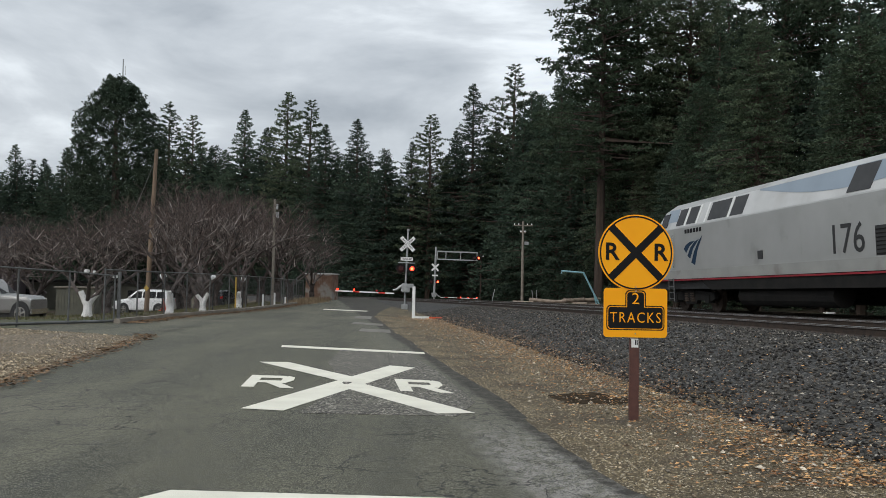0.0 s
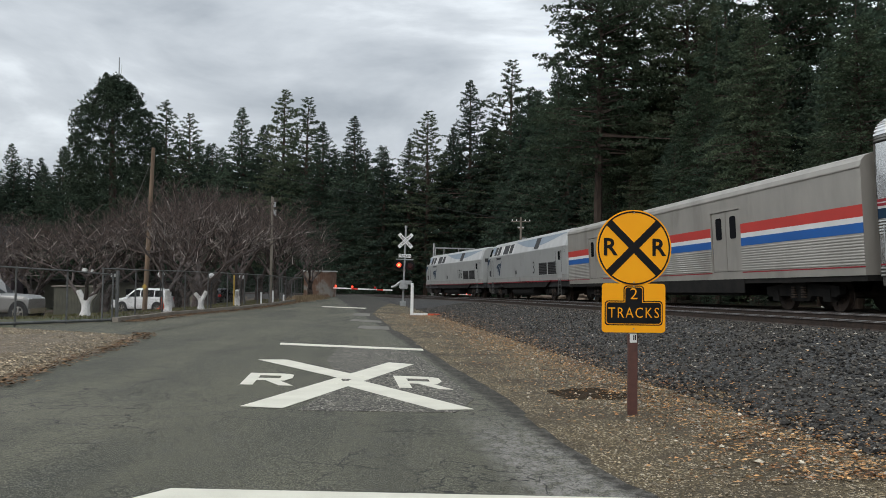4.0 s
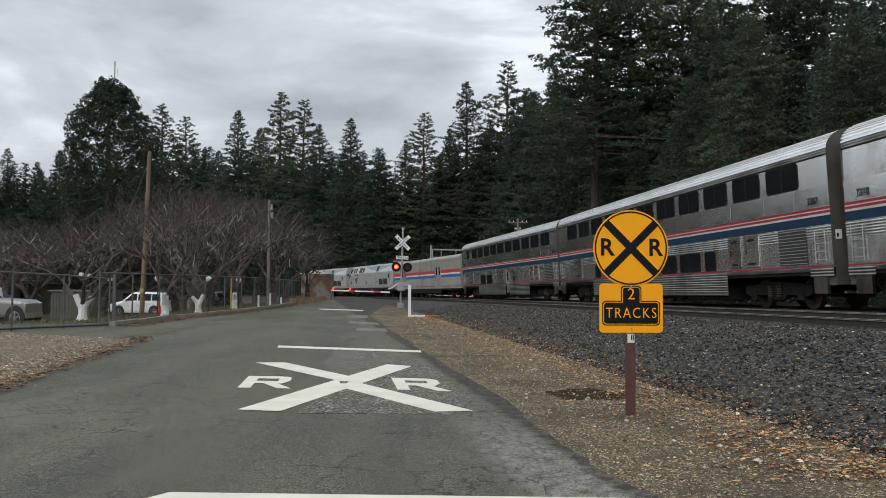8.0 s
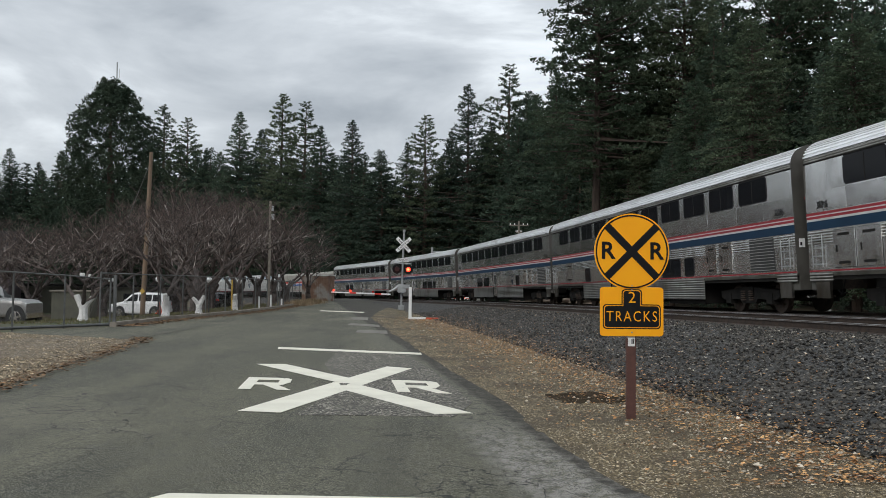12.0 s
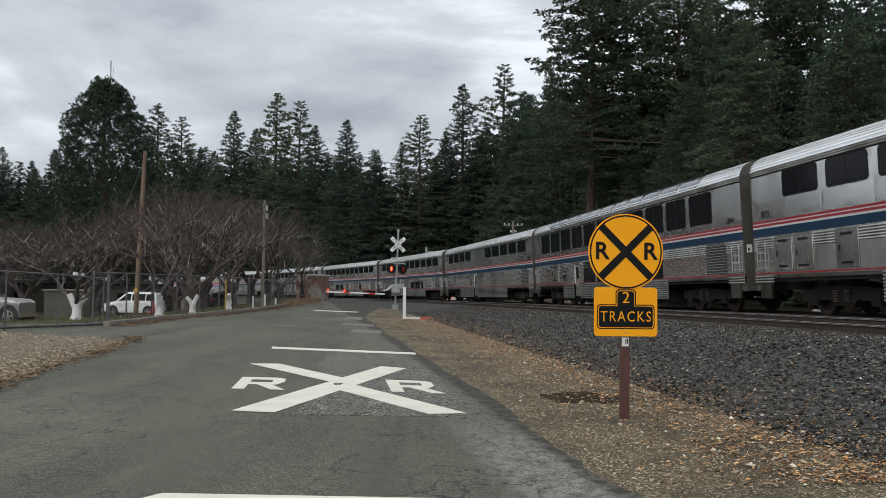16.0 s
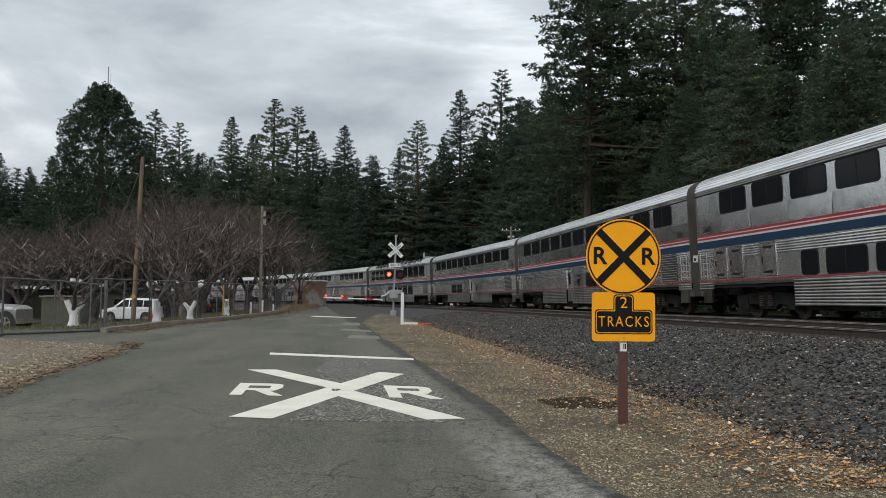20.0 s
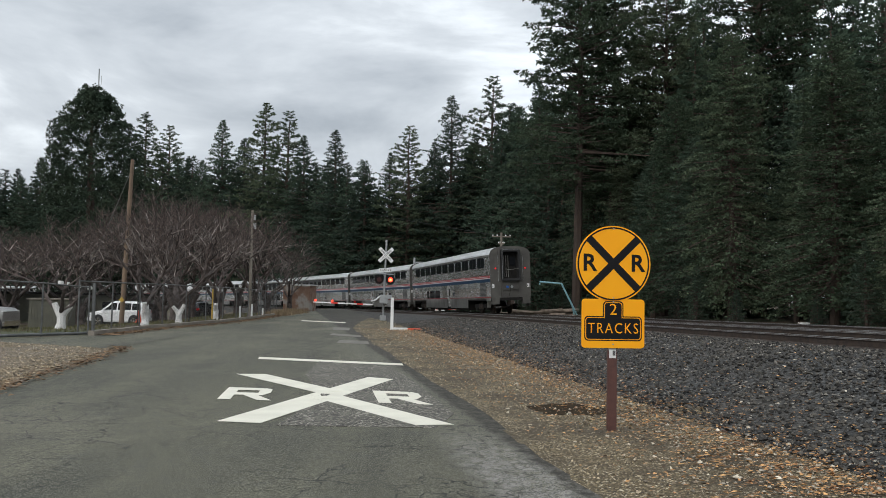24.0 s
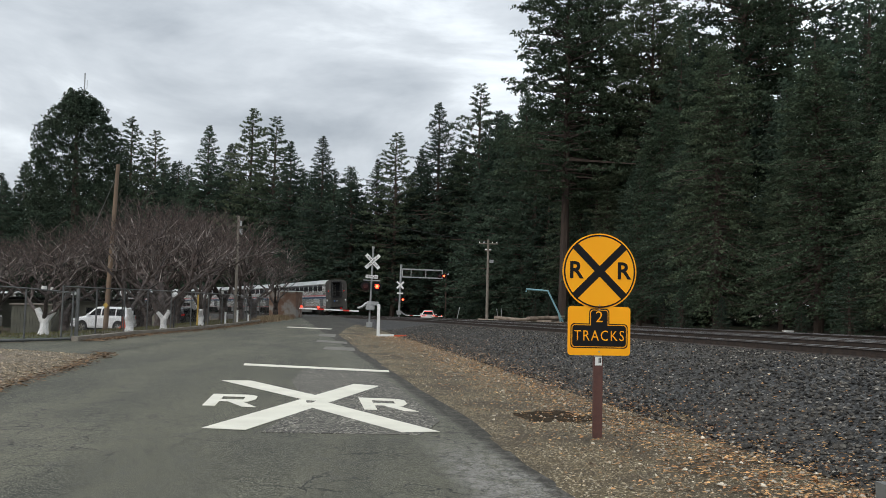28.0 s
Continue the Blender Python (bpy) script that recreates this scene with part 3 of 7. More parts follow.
def ground_z(x, y):
    base = road_z(y)
    left = lerp(ROAD_L, y)
    if x < left - 0.3:
        d = left - 0.3 - x
        base += 0.1 * smooth(0, 0.8, d) * smooth(26, 29, y) - 1.1 * smooth(1.5, 13, d) * smooth(22, 45, y)
    u, o = track_coords(x, y)
    if u < 260 and o > -7:
        top = track_z(u) - 0.22
        if o < -1.9:
            w = smooth(-5.4 if top > base + 0.3 else -4.0, -1.9, o)
        elif o < 7.2:
            w = 1.0
        else:
            w = 1.0
            top += 0.025 * max(0, min(o, 40) - 9) - 0.12 * smooth(6.4, 8.5, o) - 0.7 * smooth(9.0, 12.5, o) * smooth(94, 108, y)
        base = base + (top - base) * w
    return base


def shoulder_z(x, y):
    return ground_z(x, y) - 0.004 + 0.02 * noise.noise((x * 1.5, y * 1.5, 3))


def on_ground(x, y, dz=0.0):
    return Vector((x, y, ground_z(x, y) + dz))


def strip(name, us, vs, place, material):
    """A surface over a grid of two parameters."""
    verts = [place(u, v) for u in us for v in vs]
    n = len(vs)
    faces = [(i * n + j, i * n + j + 1, (i + 1) * n + j + 1, (i + 1) * n + j) for i in range(len(us) - 1) for j in range(n - 1)]
    me = raw(name, verts, faces, material, smooth=True)
    if me.polygons[0].normal.z < 0:
        me.flip_normals()
    return new(name, me)


def spread(a, b, n):
    return [a + (b - a) * i / (n - 1) for i in range(n)]


gx = [-900, -500, -300, -220, -160, -120] + spread(-95, -32, 22) + spread(-30, 30, 61) + spread(33, 100, 20) + [130, 180, 260, 400, 900]
gy = [-300, -120, -60] + spread(-30, 60, 91) + spread(62, 150, 40) + [160, 175, 200, 240, 300, 400, 600, 1200, 2500]
tagged(strip("ground", gx, gy, lambda x, y: (x, y, ground_z(x, y) - 0.06 + (0.03 * noise.noise((x * 0.6, y * 0.6, 0)) if abs(x) < 60 else 0)), "ground"), kind="structure",
       label="brown needle-covered earth under the trees")
tagged(strip("road", spread(-20, 140, 161), [i / 14 for i in range(15)],
             lambda y, v: (lerp(ROAD_L, y) + (lerp(ROAD_R, y) + 0.05 * noise.noise((y * 1.3, 0, 5)) - lerp(ROAD_L, y)) * v, y, road_z(y) + 0.03 * math.sin(math.pi * v)), "asphalt"), kind="structure",
       label="worn grey-green asphalt road with cracks")
# gravel shoulder between the road and the ballast
tagged(strip("shoulder", spread(-20, 96, 117), [i / 14 for i in range(15)],
             lambda y, v: (lambda x: (x, y, shoulder_z(x, y)))(lerp(ROAD_R, y) - 0.06 + v * 6.5), "dirt"), kind="structure",
       label="brown gravelly dirt shoulder with fallen leaves")
tagged(strip("ballast_bed", spread(-60, 230, 291), spread(-5.3, 8.2, 28),
             lambda u, o: (lambda p: (p.x, p.y, ground_z(p.x, p.y) + 0.012 - 0.03 * (1 - smooth(-5.3, -4.7, o + 0.5 * noise.noise((u * 0.5, 2, 0))))))(track_at(u, o)[0]), "ballast"), kind="structure",
       label="dark grey crushed-stone ballast under the tracks")


# ---- the two tracks ----
def rail_mesh(off, a, b, step):
    prof = [(-0.07, -0.18), (0.07, -0.18), (0.07, -0.165), (0.012, -0.145), (0.012, -0.045), (0.036, -0.035), (0.036, -0.004), (-0.036, -0.004), (-0.036, -0.035), (-0.012, -0.045), (-0.012, -0.145), (-0.07, -0.165)]
    verts, faces, n = [], [], len(prof)
    us = [a + i * step for i in range(int((b - a) / step) + 1)]
    for u in us:
        for o, h in prof:
            verts.append(track_at(u, off + o, h)[0])
    for i in range(len(us) - 1):
        for j in range(n):
            faces.append((i * n + j, i * n + (j + 1) % n, (i + 1) * n + (j + 1) % n, (i + 1) * n + j))
    return verts, faces, us


for track_no, toff in enumerate((0.0, T_D)):
    tr = thing("railway_track", pose(0, 0, 0), "rusty steel rails on timber ties in dark ballast", "railway track", "railway tracks", "structure")
    for side in (-0.7175, 0.7175):
        v, f, us = rail_mesh(toff + side, -60, 300, 2.0)
        part("rail", raw("rail", v, f, "rail"), None, tr, "rusty brown steel rail")
        hv, hf = [], []
        for u in us:
            for o, h in ((-0.039, -0.024), (-0.03, -0.007), (-0.014, 0.001), (0.014, 0.001), (0.03, -0.007), (0.039, -0.024)):
                hv.append(track_at(u, toff + side + o, h)[0])
        hf = [(6 * i + k, 6 * i + k + 1, 6 * i + k + 7, 6 * i + k + 6) for i in range(len(us) - 1) for k in range(5)]
        part("rail_head", raw("rail_head", hv, hf, "railhead"), None, tr, "shiny worn running surface")

tie_me = mesh_of("tie", boxes((-1.3, 1.3, -0.115, 0.115, -0.33, -0.185)), "tie")
for toff in (0.0, T_D):
    tr = [o for o in scene.objects if o.name.startswith("railway_track")][0 if toff == 0 else 1]
    for i in range(170 if toff == 0 else 130):
        u = -8 + 0.52 * i if toff == 0 else 2 + 0.52 * i
        p, a = track_at(u + random.uniform(-0.03, 0.03), toff + random.uniform(-0.04, 0.04))
        part("tie", tie_me, None, tr, "", Matrix.Translation(p) @ pose(0, 0, random.uniform(-0.01, 0.015), 0, math.degrees(-T_CANT), math.degrees(-a) + random.uniform(-1, 1)))


# ---- the train ----
# car space: x forward, y to the left of travel, z up from the rail heads
def side_wall(y, x0, x1, z0, z1, openings, thick=0.05):
    """A wall in the x-z plane with rectangular openings through it; returns a bmesh."""
    bm = bmesh.new()
    s = 1 if y > 0 else -1
    xs = sorted({x0, x1, *[round(v, 4) for o in openings for v in o[:2]]})
    zs = sorted({z0, z1, *[round(v, 4) for o in openings for v in o[2:4] if z0 < v < z1]})
    for a, b in zip(xs, xs[1:]):
        for c, d in zip(zs, zs[1:]):
            mx, mz = (a + b) / 2, (c + d) / 2
            if any(o[0] < mx < o[1] and o[2] < mz < o[3] for o in openings):
                continue
            vs = [bm.verts.new(p) for p in ((a, y, c), (b, y, c), (b, y, d), (a, y, d))]
            bm.faces.new(vs if s < 0 else vs[::-1])
    for o in openings:
        a, b, c, d = (round(v, 4) for v in o[:4])
        c = max(c, z0)
        i = y - s * thick
        for p, q in (((a, c), (b, c)), ((b, c), (b, d)), ((b, d), (a, d)), ((a, d), (a, c))):
            bm.faces.new([bm.verts.new(v) for v in ((p[0], y, p[1]), (q[0], y, q[1]), (q[0], i, q[1]), (p[0], i, p[1]))])
    return bm


def fluting(y, x0, x1, z0, z1, pitch=0.075, depth=0.015):
    bm = bmesh.new()
    s = 1 if y > 0 else -1
    n = max(2, round((z1 - z0) / pitch))
    prof = []
    for i in range(n):
        a = z0 + (z1 - z0) * i / n
        h = (z1 - z0) / n
        prof += [(0, a), (0.75 * depth, a + 0.1 * h), (depth, a + 0.3 * h), (0.8 * depth, a + 0.52 * h), (0, a + 0.78 * h)]
    prof.append((0, z1))
    r0 = [bm.verts.new((x0, y + s * (d + 0.004), z)) for d, z in prof]
    r1 = [bm.verts.new((x1, y + s * (d + 0.004), z)) for d, z in prof]
    for i in range(len(prof) - 1):
        bm.faces.new((r0[i], r1[i], r1[i + 1], r0[i + 1]))
    return bm


def pane_rounded(x0, x1, z0, z1, y, r=0.09, t=0.02):
    bm = bmesh.new()
    pts = []
    for cx, cz, a0 in ((x1 - r, z1 - r, 0), (x0 + r, z1 - r, 90), (x0 + r, z0 + r, 180), (x1 - r, z0 + r, 270)):
        for k in range(4):
            a = radians(a0 + 30 * k)
            pts.append((cx + r * math.cos(a), cz + r * math.sin(a)))
    bm_extrude(bm, pts, "y", y - t / 2, y + t / 2)
    return bm


WHEEL_ME = None


def wheel_mesh(r=0.457):
    bm = bmesh.new()
    for y0, y1, ra in ((-0.75, -0.62, r), (0.62, 0.75, r)):
        bm_disc(bm, (0, (y0 + y1) / 2, 0), ra, "y", y1 - y0, 24)
        inner = -0.61 if y0 < 0 else 0.61
        bm_disc(bm, (0, inner, 0), ra + 0.025, "y", 0.03, 24)
        out = -0.76 if y0 < 0 else 0.76
        bm_disc(bm, (0, out, 0), 0.16, "y", 0.05, 12)
        for k in range(4):
            a = math.pi / 2 * k + 0.4
            bm_box(bm, -0.05, 0.05, out - 0.012, out + 0.012, 0.2, 0.3, Matrix.Rotation(a, 4, "Y"))
    bm_disc(bm, (0, 0, 0), 0.09, "y", 1.4, 10)
    return mesh_of("wheelset", bm, "rail")


def truck(parent, x, r=0.457, base=2.6, axles=2, heavy=False):
    """A bogie with its frame, springs and wheelsets."""
    global WHEEL_ME
    if WHEEL_ME is None:
        WHEEL_ME = {}
    if r not in WHEEL_ME:
        WHEEL_ME[r] = wheel_mesh(r)
    L = base / 2 + 0.55
    bm = bmesh.new()
    for s in (-1, 1):
        w = s * 1.02
        bm_extrude(bm, [(-L, 0.5), (-L + 0.2, 0.42), (-0.55, 0.45), (-0.4, 0.3), (0.4, 0.3), (0.55, 0.45), (L - 0.2, 0.42), (L, 0.5), (L, 0.72), (0.6, 0.82), (-0.6, 0.82), (-L, 0.72)], "y", w - 0.09, w + 0.09)
        for ax in (-base / 2, base / 2):
            bm_box(bm, ax - 0.17, ax + 0.17, w - 0.12, w + 0.12, r - 0.16, r + 0.18)
    bm_box(bm, -0.35, 0.35, -1.15, 1.15, 0.55, 0.85)
    f = part("truck", bm, "dkgrey", parent, "dark grimy bogie", pose(x, 0, 0))
    for s in (-1, 1):
        for k in (-0.25, 0.25):
            b2 = bmesh.new()
            for j in range(5):
                bm_disc(b2, (k, s * 1.14, 0.42 + 0.07 * j), 0.1, "z", 0.04, 10)
            part("spring", b2, "rail", f)
    n = axles
    for i in range(n):
        ax = -base / 2 + base * i / (n - 1)
        w = part("wheel", WHEEL_ME[r], None, f, "dark steel wheelset", pose(ax, 0, r))
        WHEELS.append((w, ax, r))
    return f


WHEELS = []
ROOF = []
for k in range(27):
    a = math.pi * k / 26
    c, s_ = math.cos(a), math.sin(a)
    y_ = 1.55 * math.copysign(abs(c) ** 0.62, c)
    z_ = 4.21 + 0.72 * abs(s_) ** 0.72
    ROOF.append((y_, z_))


def ribbed_roof(x0, x1, profile, ribs=True, step=0.036):
    bm = bmesh.new()
    rows = []
    pts = []
    n = len(profile)
    for i, (y, z) in enumerate(profile):
        pts.append((y, z))
        if ribs and 0 < i < n - 2:
            y2, z2 = profile[i + 1]
            d = Vector((y2 - y, z2 - z))
            if d.length > 0.02:
                nn = Vector((d.y, -d.x)).normalized() * (1 if y > 0 else 1)
                if nn.y < 0:
                    nn = -nn
                pts.append((y + d.x * 0.14 + nn.x * step, z + d.y * 0.14 + nn.y * step))
                pts.append((y + d.x * 0.56 + nn.x * step, z + d.y * 0.56 + nn.y * step))
                pts.append((y + d.x * 0.72, z + d.y * 0.72))
    r0, r1 = [bm.verts.new((x0, *p)) for p in pts], [bm.verts.new((x1, *p)) for p in pts]
    for i in range(len(pts) - 1):
        bm.faces.new((r0[i], r1[i], r1[i + 1], r0[i + 1]))
    return bm


def swoosh(parent, x, z, y, w, col="redblue_blue"):
    """The emblem as plain slanted shapes: three tapering bands under a dark bar."""
    s = 1 if y > 0 else -1
    d = -s
    bands = ([(0, 0.4), (0.13, 0.55), (0.28, 0.35), (0.6, 0.16), (0.35, 0.17), (0.12, 0.27)], [(0.18, 0.66), (0.33, 0.76), (0.5, 0.42), (0.82, 0.11), (0.58, 0.19), (0.36, 0.38)],
             [(0.38, 0.9), (0.56, 1.0), (0.72, 0.5), (1.0, 0.0), (0.78, 0.2), (0.55, 0.52)])
    for band in bands:
        bm = bmesh.new()
        bm_extrude(bm, [(x + d * (q[0] - 0.5) * w, z + (0.4 - q[1]) * w * 0.667) for q in band], "y", y, y + s * 0.006)
        part("emblem_band", bm, col, parent, "dark blue emblem band")
    for k in range(6):
        bm = bmesh.new()
        a = x + d * (-0.42 + 0.152 * k) * w
        h = 0.095 * w
        b0 = z + 0.36 * w
        bm_box(bm, min(a, a + d * 0.11 * w), max(a, a + d * 0.11 * w), min(y, y + s * 0.006), max(y, y + s * 0.006), b0, b0 + h)
        part("emblem_bar", bm, "signblack" if col != "blue" else col, parent)


def number(parent, s, x, z, y, h, material="signblack", wide=0.68):
    me = text_mesh("number", s, h, material, stretch=wide, grow=0.004 if h > 0.5 else 0.0)
    ob = part("number", me, None, parent, "dark painted digits")
    ob.matrix_basis = Matrix.Translation((x, y + (0.004 if y > 0 else -0.004), z)) @ (Matrix.Rotation(math.pi, 4, "Z") if y > 0 else Matrix.Identity(4))
    return ob


def superliner(spec):
    """A two-storey stainless steel passenger car."""
    car = thing("passenger_car", pose(0, 0, 0), spec["label"], "train car", "train cars")
    H = 12.65
    up, low, doors, vents = spec["up"], spec["low"], spec["doors"], spec["vents"]
    uz = spec.get("uz", (3.46, 4.18))
    lz = spec.get("lz", (1.3, 1.95))
    openings = [(a, b, uz[0], uz[1]) for a, b in up] + [(a, b, lz[0], lz[1]) for a, b in low] + [(a - 0.42, a + 0.42, 0.52, 2.25) for a in doors]
    for s in (1, -1):
        y = 1.55 * s
        part("side_wall", side_wall(y, -H, H, 1.2, 4.22, openings), "steel", car, "brushed stainless side")
        for a, b in up + low:
            z0, z1 = uz if (a, b) in up else lz
            w = part("window", pane_rounded(a + 0.005, b - 0.005, z0 + 0.005, z1 - 0.005, y + s * 0.006, 0.1), "glass", car, "dark tinted window")
            if b - a > 1.1:
                part("mullion", boxes(((a + b) / 2 - 0.02, (a + b) / 2 + 0.016, y + s * 0.016 - 0.006, y + s * 0.016 + 0.006, z0 + 0.03, z1 - 0.03)), "dkgrey", w)
            part("window_frame", pane_rounded(a - 0.03, b + 0.03, z0 - 0.03, z1 + 0.03, y + s * 0.002, 0.13), "signblack", w, "black rubber window seal")
        # dented panels under the windows, with a bead above them and a dark letterboard under the eaves
        if s > 0:
            cuts = [-H] + sorted((p[1] + q[0]) / 2 for p, q in zip(sorted(up), sorted(up)[1:])) + [H]
            rp_ = random.Random(len(up) * 7 + len(low))
            ztop = uz[0] - 0.06
            for a, b in zip(cuts, cuts[1:]):
                parts = max(1, round((b - a) / 2.0))
                for j in range(parts):
                    x0, x1 = a + (b - a) * j / parts, a + (b - a) * (j + 1) / parts
                    me = mesh_of("side_panel", bevel_boxes(0.003, (-(x1 - x0) / 2 + 0.012, (x1 - x0) / 2 - 0.012, -0.003, 0.003, -(ztop - 2.86) / 2, (ztop - 2.86) / 2)), "steel_panel")
                    part("side_panel", me, None, car, "", pose((x0 + x1) / 2, y + 0.009, (ztop + 2.86) / 2, rp_.uniform(-1.0, 1.0), 0, rp_.uniform(-0.25, 0.25)))
            part("bead", boxes((-H, H, y, y + 0.014, ztop + 0.004, ztop + 0.03)), "steel", car)
            # the letterboard takes the skirts' dark steel
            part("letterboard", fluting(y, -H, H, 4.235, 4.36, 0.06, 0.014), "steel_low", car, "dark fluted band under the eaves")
        # stripes
        for nm, m_, z0, z1 in (("red_stripe", "redblue_red", 2.765, 2.835), ("white_stripe", "band_white", 2.733, 2.765), ("red_stripe", "redblue_red", 2.663, 2.733), ("white_stripe", "band_white", 2.605, 2.663), ("navy_stripe", "redblue_blue", 2.36, 2.6), ("red_line", "redblue_red", 1.225, 1.265)):
            gaps = sorted([(a - 0.43, a + 0.43) for a in doors]) if z0 < 2.2 else []
            xa = -H
            for g0, g1 in gaps + [(H, H)]:
                part(nm, boxes((xa, g0, min(y, y + s * 0.007), max(y, y + s * 0.007), z0, z1)), m_, car)
                xa = g1
        # fluted bands
        xa = -H
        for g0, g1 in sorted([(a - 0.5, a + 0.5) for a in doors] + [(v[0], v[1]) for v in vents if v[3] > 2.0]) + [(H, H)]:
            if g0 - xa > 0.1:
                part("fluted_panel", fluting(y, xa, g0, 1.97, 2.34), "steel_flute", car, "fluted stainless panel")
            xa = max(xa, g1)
        xa = -6.9
        for g0, g1 in sorted([(a - 0.5, a + 0.5) for a in doors if abs(a) < 6.9]) + [(6.9, 6.9)]:
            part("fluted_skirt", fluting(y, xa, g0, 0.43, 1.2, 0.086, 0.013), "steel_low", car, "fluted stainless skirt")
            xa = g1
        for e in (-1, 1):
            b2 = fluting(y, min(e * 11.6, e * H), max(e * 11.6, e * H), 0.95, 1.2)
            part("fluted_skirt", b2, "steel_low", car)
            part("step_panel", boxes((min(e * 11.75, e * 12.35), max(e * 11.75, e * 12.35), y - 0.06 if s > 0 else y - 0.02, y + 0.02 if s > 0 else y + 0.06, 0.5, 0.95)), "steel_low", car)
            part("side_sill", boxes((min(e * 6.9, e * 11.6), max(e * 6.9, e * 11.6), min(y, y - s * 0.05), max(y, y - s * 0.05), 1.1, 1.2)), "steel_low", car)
        for a in doors:
            d = part("door", boxes((a - 0.4, a + 0.4, y - s * 0.05 - 0.02, y - s * 0.05 + 0.02, 0.54, 2.23)), "steel", car, "stainless vestibule door")
            part("door_window", pane_rounded(a - 0.17, a + 0.17, 1.45, 2.08, y - s * 0.028), "glass", d)
            for k in (-0.48, 0.48):
                part("grab_rail", tube([(a + k, y + s * 0.05, 1.1), (a + k, y + s * 0.05, 2.1)], 0.018, 6), "chrome", d)
        for x0, x1, z0, z1, kind in vents:
            if kind == "grille":
                g = part("vent_grille", boxes((x0, x1, min(y - s * 0.02, y + s * 0.008), max(y - s * 0.02, y + s * 0.008), z0, z1)), "grille", car, "dark louvred grille")
                n = int((z1 - z0) / 0.09)
                for i in range(n):
                    z = z0 + (i + 0.5) * (z1 - z0) / n
                    part("slat", boxes((x0 + 0.03, x1 - 0.03, min(y + s * 0.01, y + s * 0.03), max(y + s * 0.01, y + s * 0.03), z - 0.01, z + 0.01)), "sill", g)
            else:
                q = part("equipment_door", bevel_boxes(0.006, (x0, x1, min(y - s * 0.01, y + s * 0.03), max(y - s * 0.01, y + s * 0.03), z0, z1)), "steel_panel", car, "stainless equipment door")
                if s > 0:
                    for zl in (z0 + 0.08, z1 - 0.16):
                        part("louvre", boxes((x0 + 0.22, x1 - 0.22, y + 0.03, y + 0.034, zl, zl + 0.07)), "dkgrey", q)
                    part("door_latch", boxes((x1 - 0.16, x1 - 0.13, y + 0.03, y + 0.045, (z0 + z1) / 2 - 0.09, (z0 + z1) / 2 + 0.09)), "dkgrey", q)
                part("door_seal", boxes((x0 - 0.014, x1 + 0.014, min(y, y + s * 0.004), max(y, y + s * 0.004), z0 - 0.014, z1 + 0.014)), "grille", q)
        for e, tx in ((1, spec["num"]), (-1, spec["num"])):
            if tx:
                number(car, tx, e * 11.9, 3.02, y + s * 0.02, 0.2)
        if spec.get("logo") is not None:
            swoosh(car, spec["logo"], 1.6, y + s * 0.003, 0.68, "navy_mark")
        # ladder on the ends
        for e in (-1, 1):
            for k in range(4):
                z = 1.42 + 0.22 * k
                part("ladder_rung", tube([(e * 11.95, y + s * 0.05, z), (e * 12.4, y + s * 0.05, z)], 0.014, 5), "galv", car)
            for q in (11.95, 12.4):
                part("ladder_rail", tube([(e * q, y + s * 0.05, 1.34), (e * q, y + s * 0.05, 2.2)], 0.016, 5), "galv", car)
    if spec.get("dome"):
        # glazed roof edge of the lounge car
        part("roof", ribbed_roof(-H, H, ROOF), "steel_roof", car, "ribbed stainless roof")
        for i in range(11):
            x = -8.9 + 1.72 * i
            for s in (1, -1):
                bm = bmesh.new()
                sel = ROOF[1:10] if s > 0 else ROOF[17:26]
                r0 = [bm.verts.new((x - 0.72, p[0] * 1.012, 4.2 + (p[1] - 4.2) * 1.04 + 0.036)) for p in sel]
                r1 = [bm.verts.new((x + 0.72, p[0] * 1.012, 4.2 + (p[1] - 4.2) * 1.04 + 0.036)) for p in sel]
                for j in range(len(sel) - 1):
                    bm.faces.new((r0[j], r1[j], r1[j + 1], r0[j + 1]))
                part("roof_window", bm, "roof_glass", car, "curved roof glass")
    else:
        part("roof", ribbed_roof(-H, H, ROOF), "steel_roof", car, "ribbed stainless roof")
        for x in (-7.5, 2.0, 6.5):
            part("roof_vent", bevel_boxes(0.02, (x, x + 0.9, -0.3, 0.3, 4.9, 5.0)), "steel_roof", car)
    part("floor_pan", boxes((-H, H, -1.5, 1.5, 1.0, 1.2)), "dkgrey", car)
    for x0, x1, z0 in ((-6.5, -3.4, 0.26), (-3.0, 0.4, 0.32), (0.9, 3.6, 0.24), (4.0, 6.5, 0.3)):
        part("equipment_box", bevel_boxes(0.03, (x0, x1, -1.38, 1.38, z0, 1.0)), "dkgrey", car)
    # drip rails, whose dark colour also paints the shadow line below the roof
    for s in (1, -1):
        part("gutter", boxes((-H, H, min(s * 1.55, s * 1.575), max(s * 1.55, s * 1.575), 4.205, 4.235)), "dkgrey", car)
    # ends: outline of the body with the gangway opening
    for e in (-1, 1):
        bm = bmesh.new()
        x = e * H
        out = [(1.55, 1.2)] + [(1.022 * p, 4.21 + 1.055 * (q - 4.21)) for p, q in ROOF] + [(-1.55, 1.2)]
        n = len(out)
        vo = [bm.verts.new((x, *p)) for p in out]
        vi = [bm.verts.new((x, *p)) for p in ((0.62, 2.55), (0.62, 4.6), (-0.62, 4.6), (-0.62, 2.55))]
        h = n // 2
        for i in range(n - 1):
            t = vi[0] if i < 1 else vi[1] if i < h else vi[2] if i < n - 2 else vi[3]
            bm.faces.new((vo[i], vo[i + 1], t))
        bm.faces.new((vo[1], vi[1], vi[0]))
